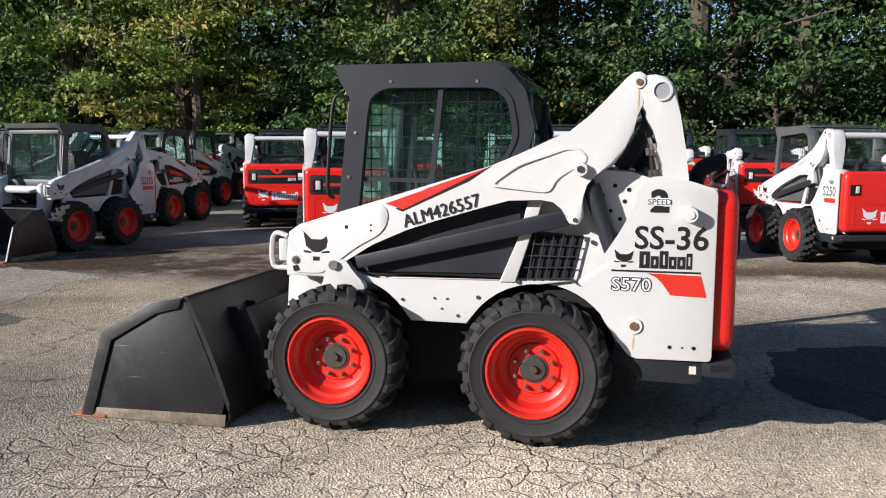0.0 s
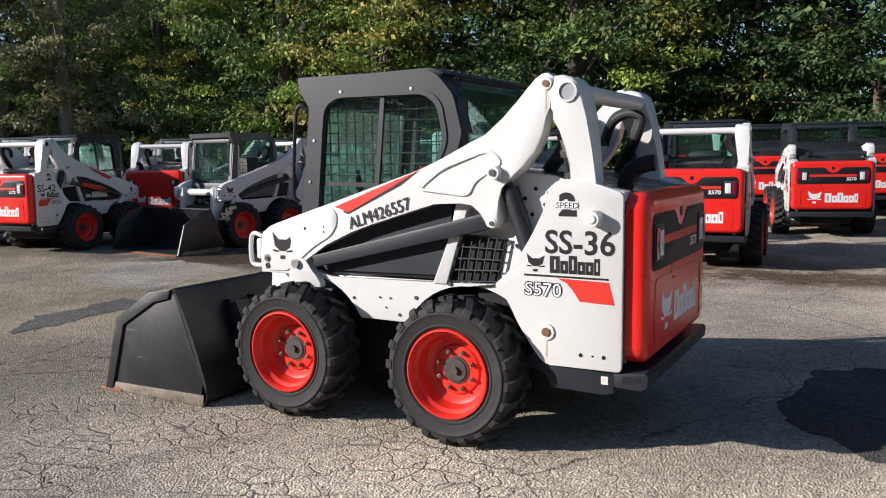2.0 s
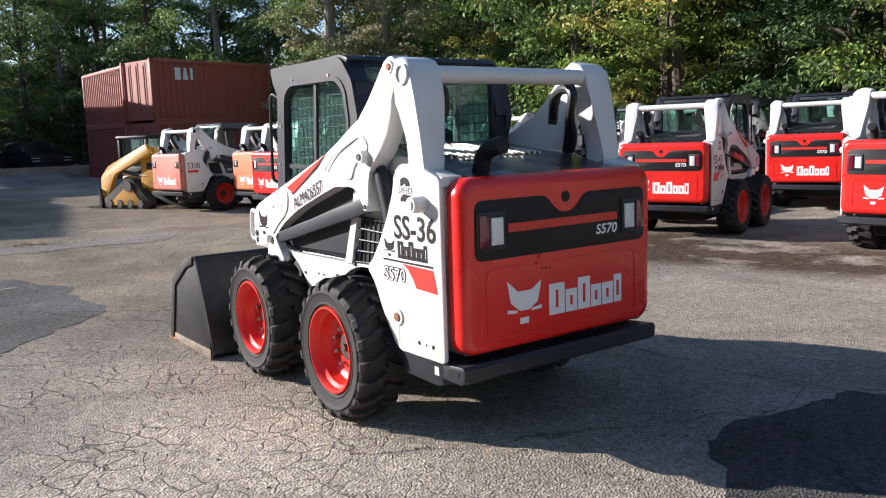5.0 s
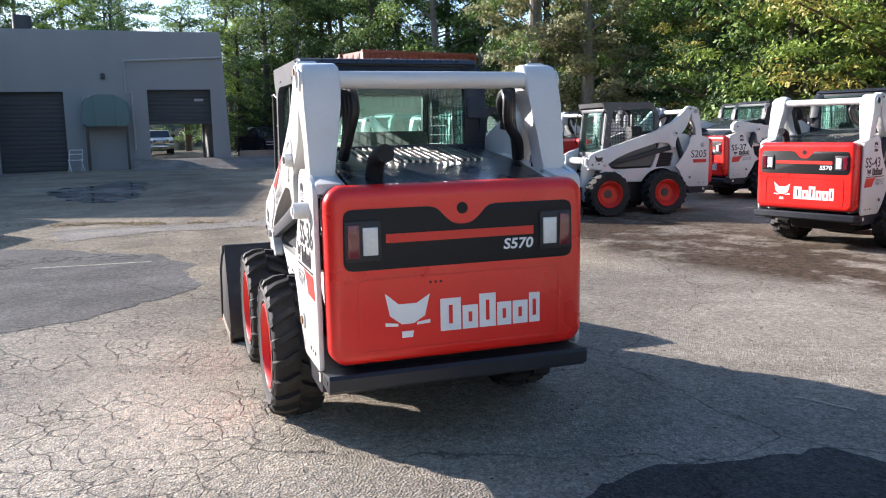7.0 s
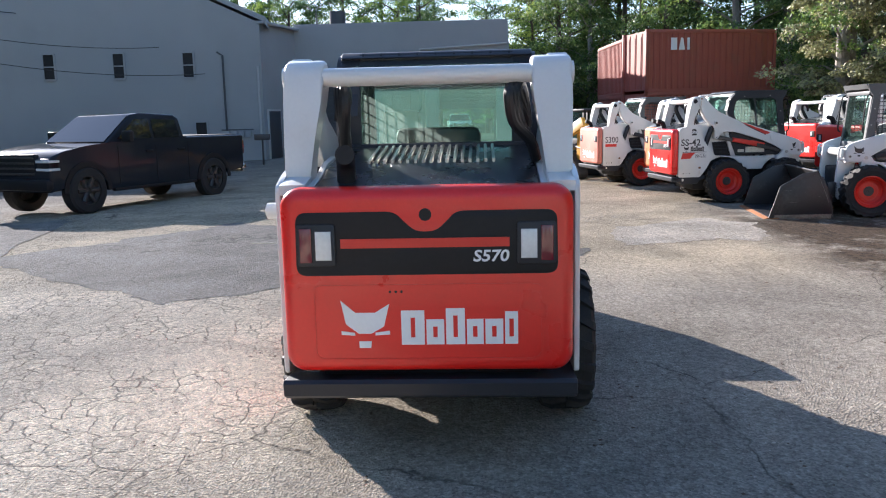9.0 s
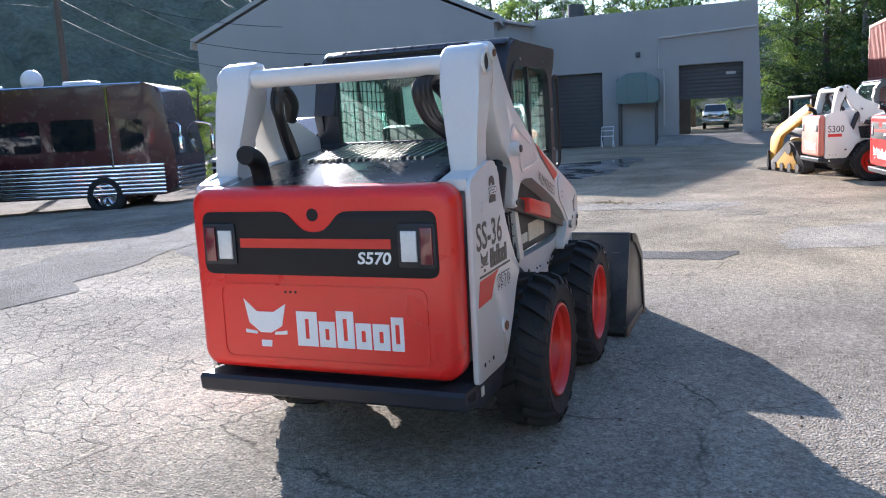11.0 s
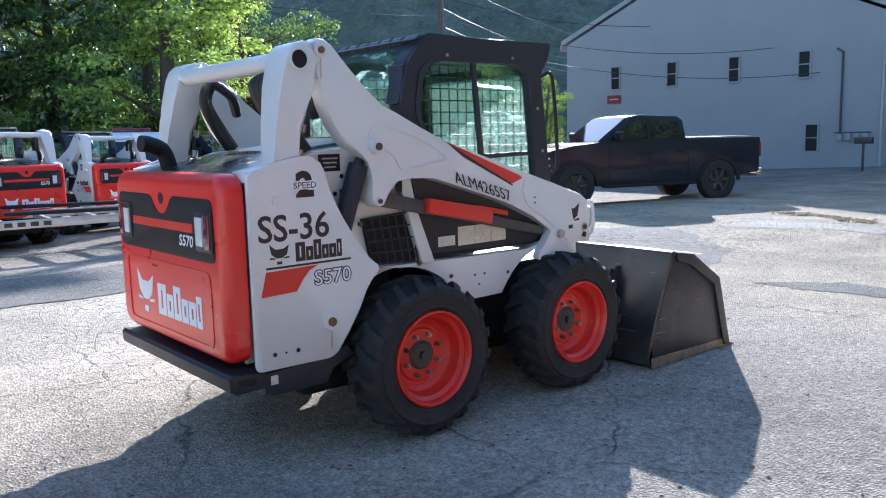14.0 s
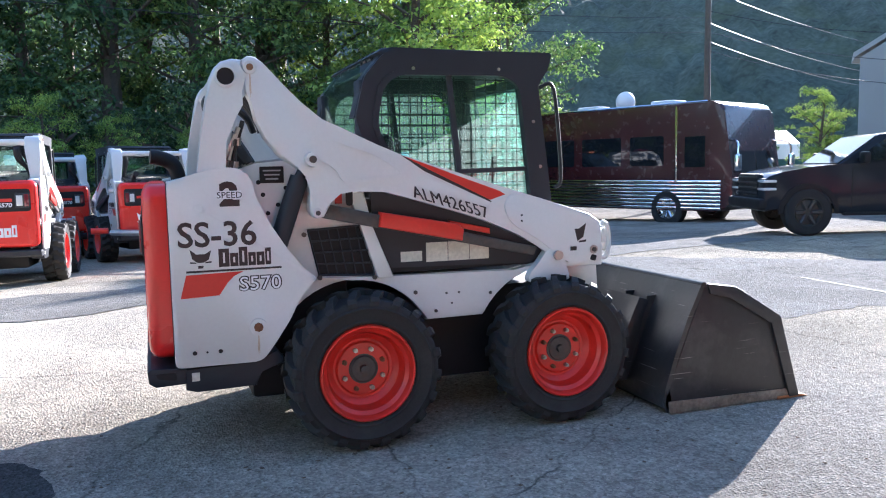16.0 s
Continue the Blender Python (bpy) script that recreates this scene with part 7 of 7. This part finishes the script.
# wet ground in front of the workshop and small yard things
overlay("water_puddle", [(-15.6, -3.2), (-18.0, -4.0), (-21.1, -4.7), (-22.6, -3.5), (-25.2, -2.6), (-23.4, -1.8), (-20.0, -1.9), (-17.2, -1.9), (-15.5, -2.3)], 0.006, PUDDLE, "damp asphalt with shallow puddles")
bm = bmesh.new()
prism(bm, [(-3, 0), (3, 0), (3, 2.6), (0, 3.4), (-3, 2.6)], -3, 3, "y")
shed = thing("white_shed", "small white shed behind the coach", "shed", m=pose(-29.5, -33, rise(-33), 0, 0, 60))
part("wall", bm, DECAL_WHITE, shed)
bm = bmesh.new()
box(bm, (0, 0, 0.9), (6.0, 0.12, 1.8), 0.01)
tagged(part("fence_panel", bm, mat("green_fence", (0.03, 0.09, 0.07), 0.7, var=0.2), thing("green_fence", "dark green board fence by the building", "fence", m=pose(-26, -27, rise(-27), 0, 0, 140))), "")
# loose stones and leaf litter lying on the asphalt, thicker where it has drifted
rngl = random.Random(21)
verts, faces = [], []
for k in range(6500):
    if k < 4300:
        x = rngl.uniform(-7.5, 4.5)
        y = rngl.gauss(5.3 + 0.3 * max(0.0, x + 3.0), 0.75)
        if noise.noise(Vector((x * 0.9, y * 0.9, 4))) < -0.02:
            continue
        s = rngl.uniform(0.005, 0.022)
    else:
        x, y = rngl.uniform(-9, 7), rngl.uniform(-6, 8)
        s = rngl.uniform(0.005, 0.016)
    a = rngl.uniform(0, 6.28)
    k = len(verts)
    for q in range(4):
        verts.append((x + s * math.cos(a + q * 1.57) * rngl.uniform(0.6, 1.2), y + s * math.sin(a + q * 1.57) * rngl.uniform(0.6, 1.2), 0.003))
    verts.append((x + s * rngl.uniform(-0.4, 0.4), y + s * rngl.uniform(-0.4, 0.4), 0.004 + s * rngl.uniform(0.05, 0.35)))
    faces += [(k, k + 1, k + 4), (k + 1, k + 2, k + 4), (k + 2, k + 3, k + 4), (k + 3, k, k + 4)]
me = bpy.data.meshes.new("litter")
me.from_pydata(verts, [], faces)
me.materials.append(mat("leaf_litter", (0.12, 0.08, 0.05), 0.9, var=0.6, scale=4))
tagged(new("leaf_litter", me), "scattered brown leaves and grit on asphalt", "litter", kind="stuff")


def scattered(name, label, material, count, seed, middle, spread, turn, size, height):
    """Many small uneven chips lying in one drift."""
    rng = random.Random(seed)
    verts, faces = [], []
    c, q = math.cos(radians(turn)), math.sin(radians(turn))
    while len(verts) < count * 5:
        u, v = rng.gauss(0, spread[0]), rng.gauss(0, spread[1])
        x, y = middle[0] + u * c - v * q, middle[1] + u * q + v * c
        if noise.noise(Vector((x * 2.2, y * 2.2, seed))) < -0.1:
            continue
        s, a, k = rng.uniform(*size), rng.uniform(0, 6.28), len(verts)
        for i in range(4):
            verts.append((x + s * math.cos(a + i * 1.57) * rng.uniform(0.6, 1.2), y + s * math.sin(a + i * 1.57) * rng.uniform(0.6, 1.2), 0.007 + s * rng.uniform(0, 0.3)))
        verts.append((x + s * rng.uniform(-0.4, 0.4), y + s * rng.uniform(-0.4, 0.4), 0.007 + s * rng.uniform(0.3, 1.0) * height))
        faces += [(k, k + 1, k + 4), (k + 1, k + 2, k + 4), (k + 2, k + 3, k + 4), (k + 3, k, k + 4)]
    me = bpy.data.meshes.new(name)
    me.from_pydata(verts, [], faces)
    me.materials.append(material)
    return tagged(new(name, me), label, "litter", kind="stuff")


scattered("leaf_drift", "dry yellow-brown leaves drifted on the yard", mat("dry_leaves", (0.3, 0.21, 0.1), 0.9, var=0.5, scale=9), 900, 5, (-10.3, -2.0), (0.75, 0.13), 70, (0.015, 0.04), 0.8)
RUBBLE = mat("crumbled_asphalt", (0.36, 0.32, 0.26), 0.95, var=0.5, scale=12)
scattered("gravel", "crumbled asphalt gravel along a broken edge", RUBBLE, 1300, 8, (-8.5, 1.3), (0.9, 0.34), 45, (0.005, 0.02), 0.6)
scattered("gravel", "crumbled asphalt gravel along a broken edge", RUBBLE, 400, 9, (-7.6, -1.9), (0.4, 0.18), 60, (0.005, 0.018), 0.6)
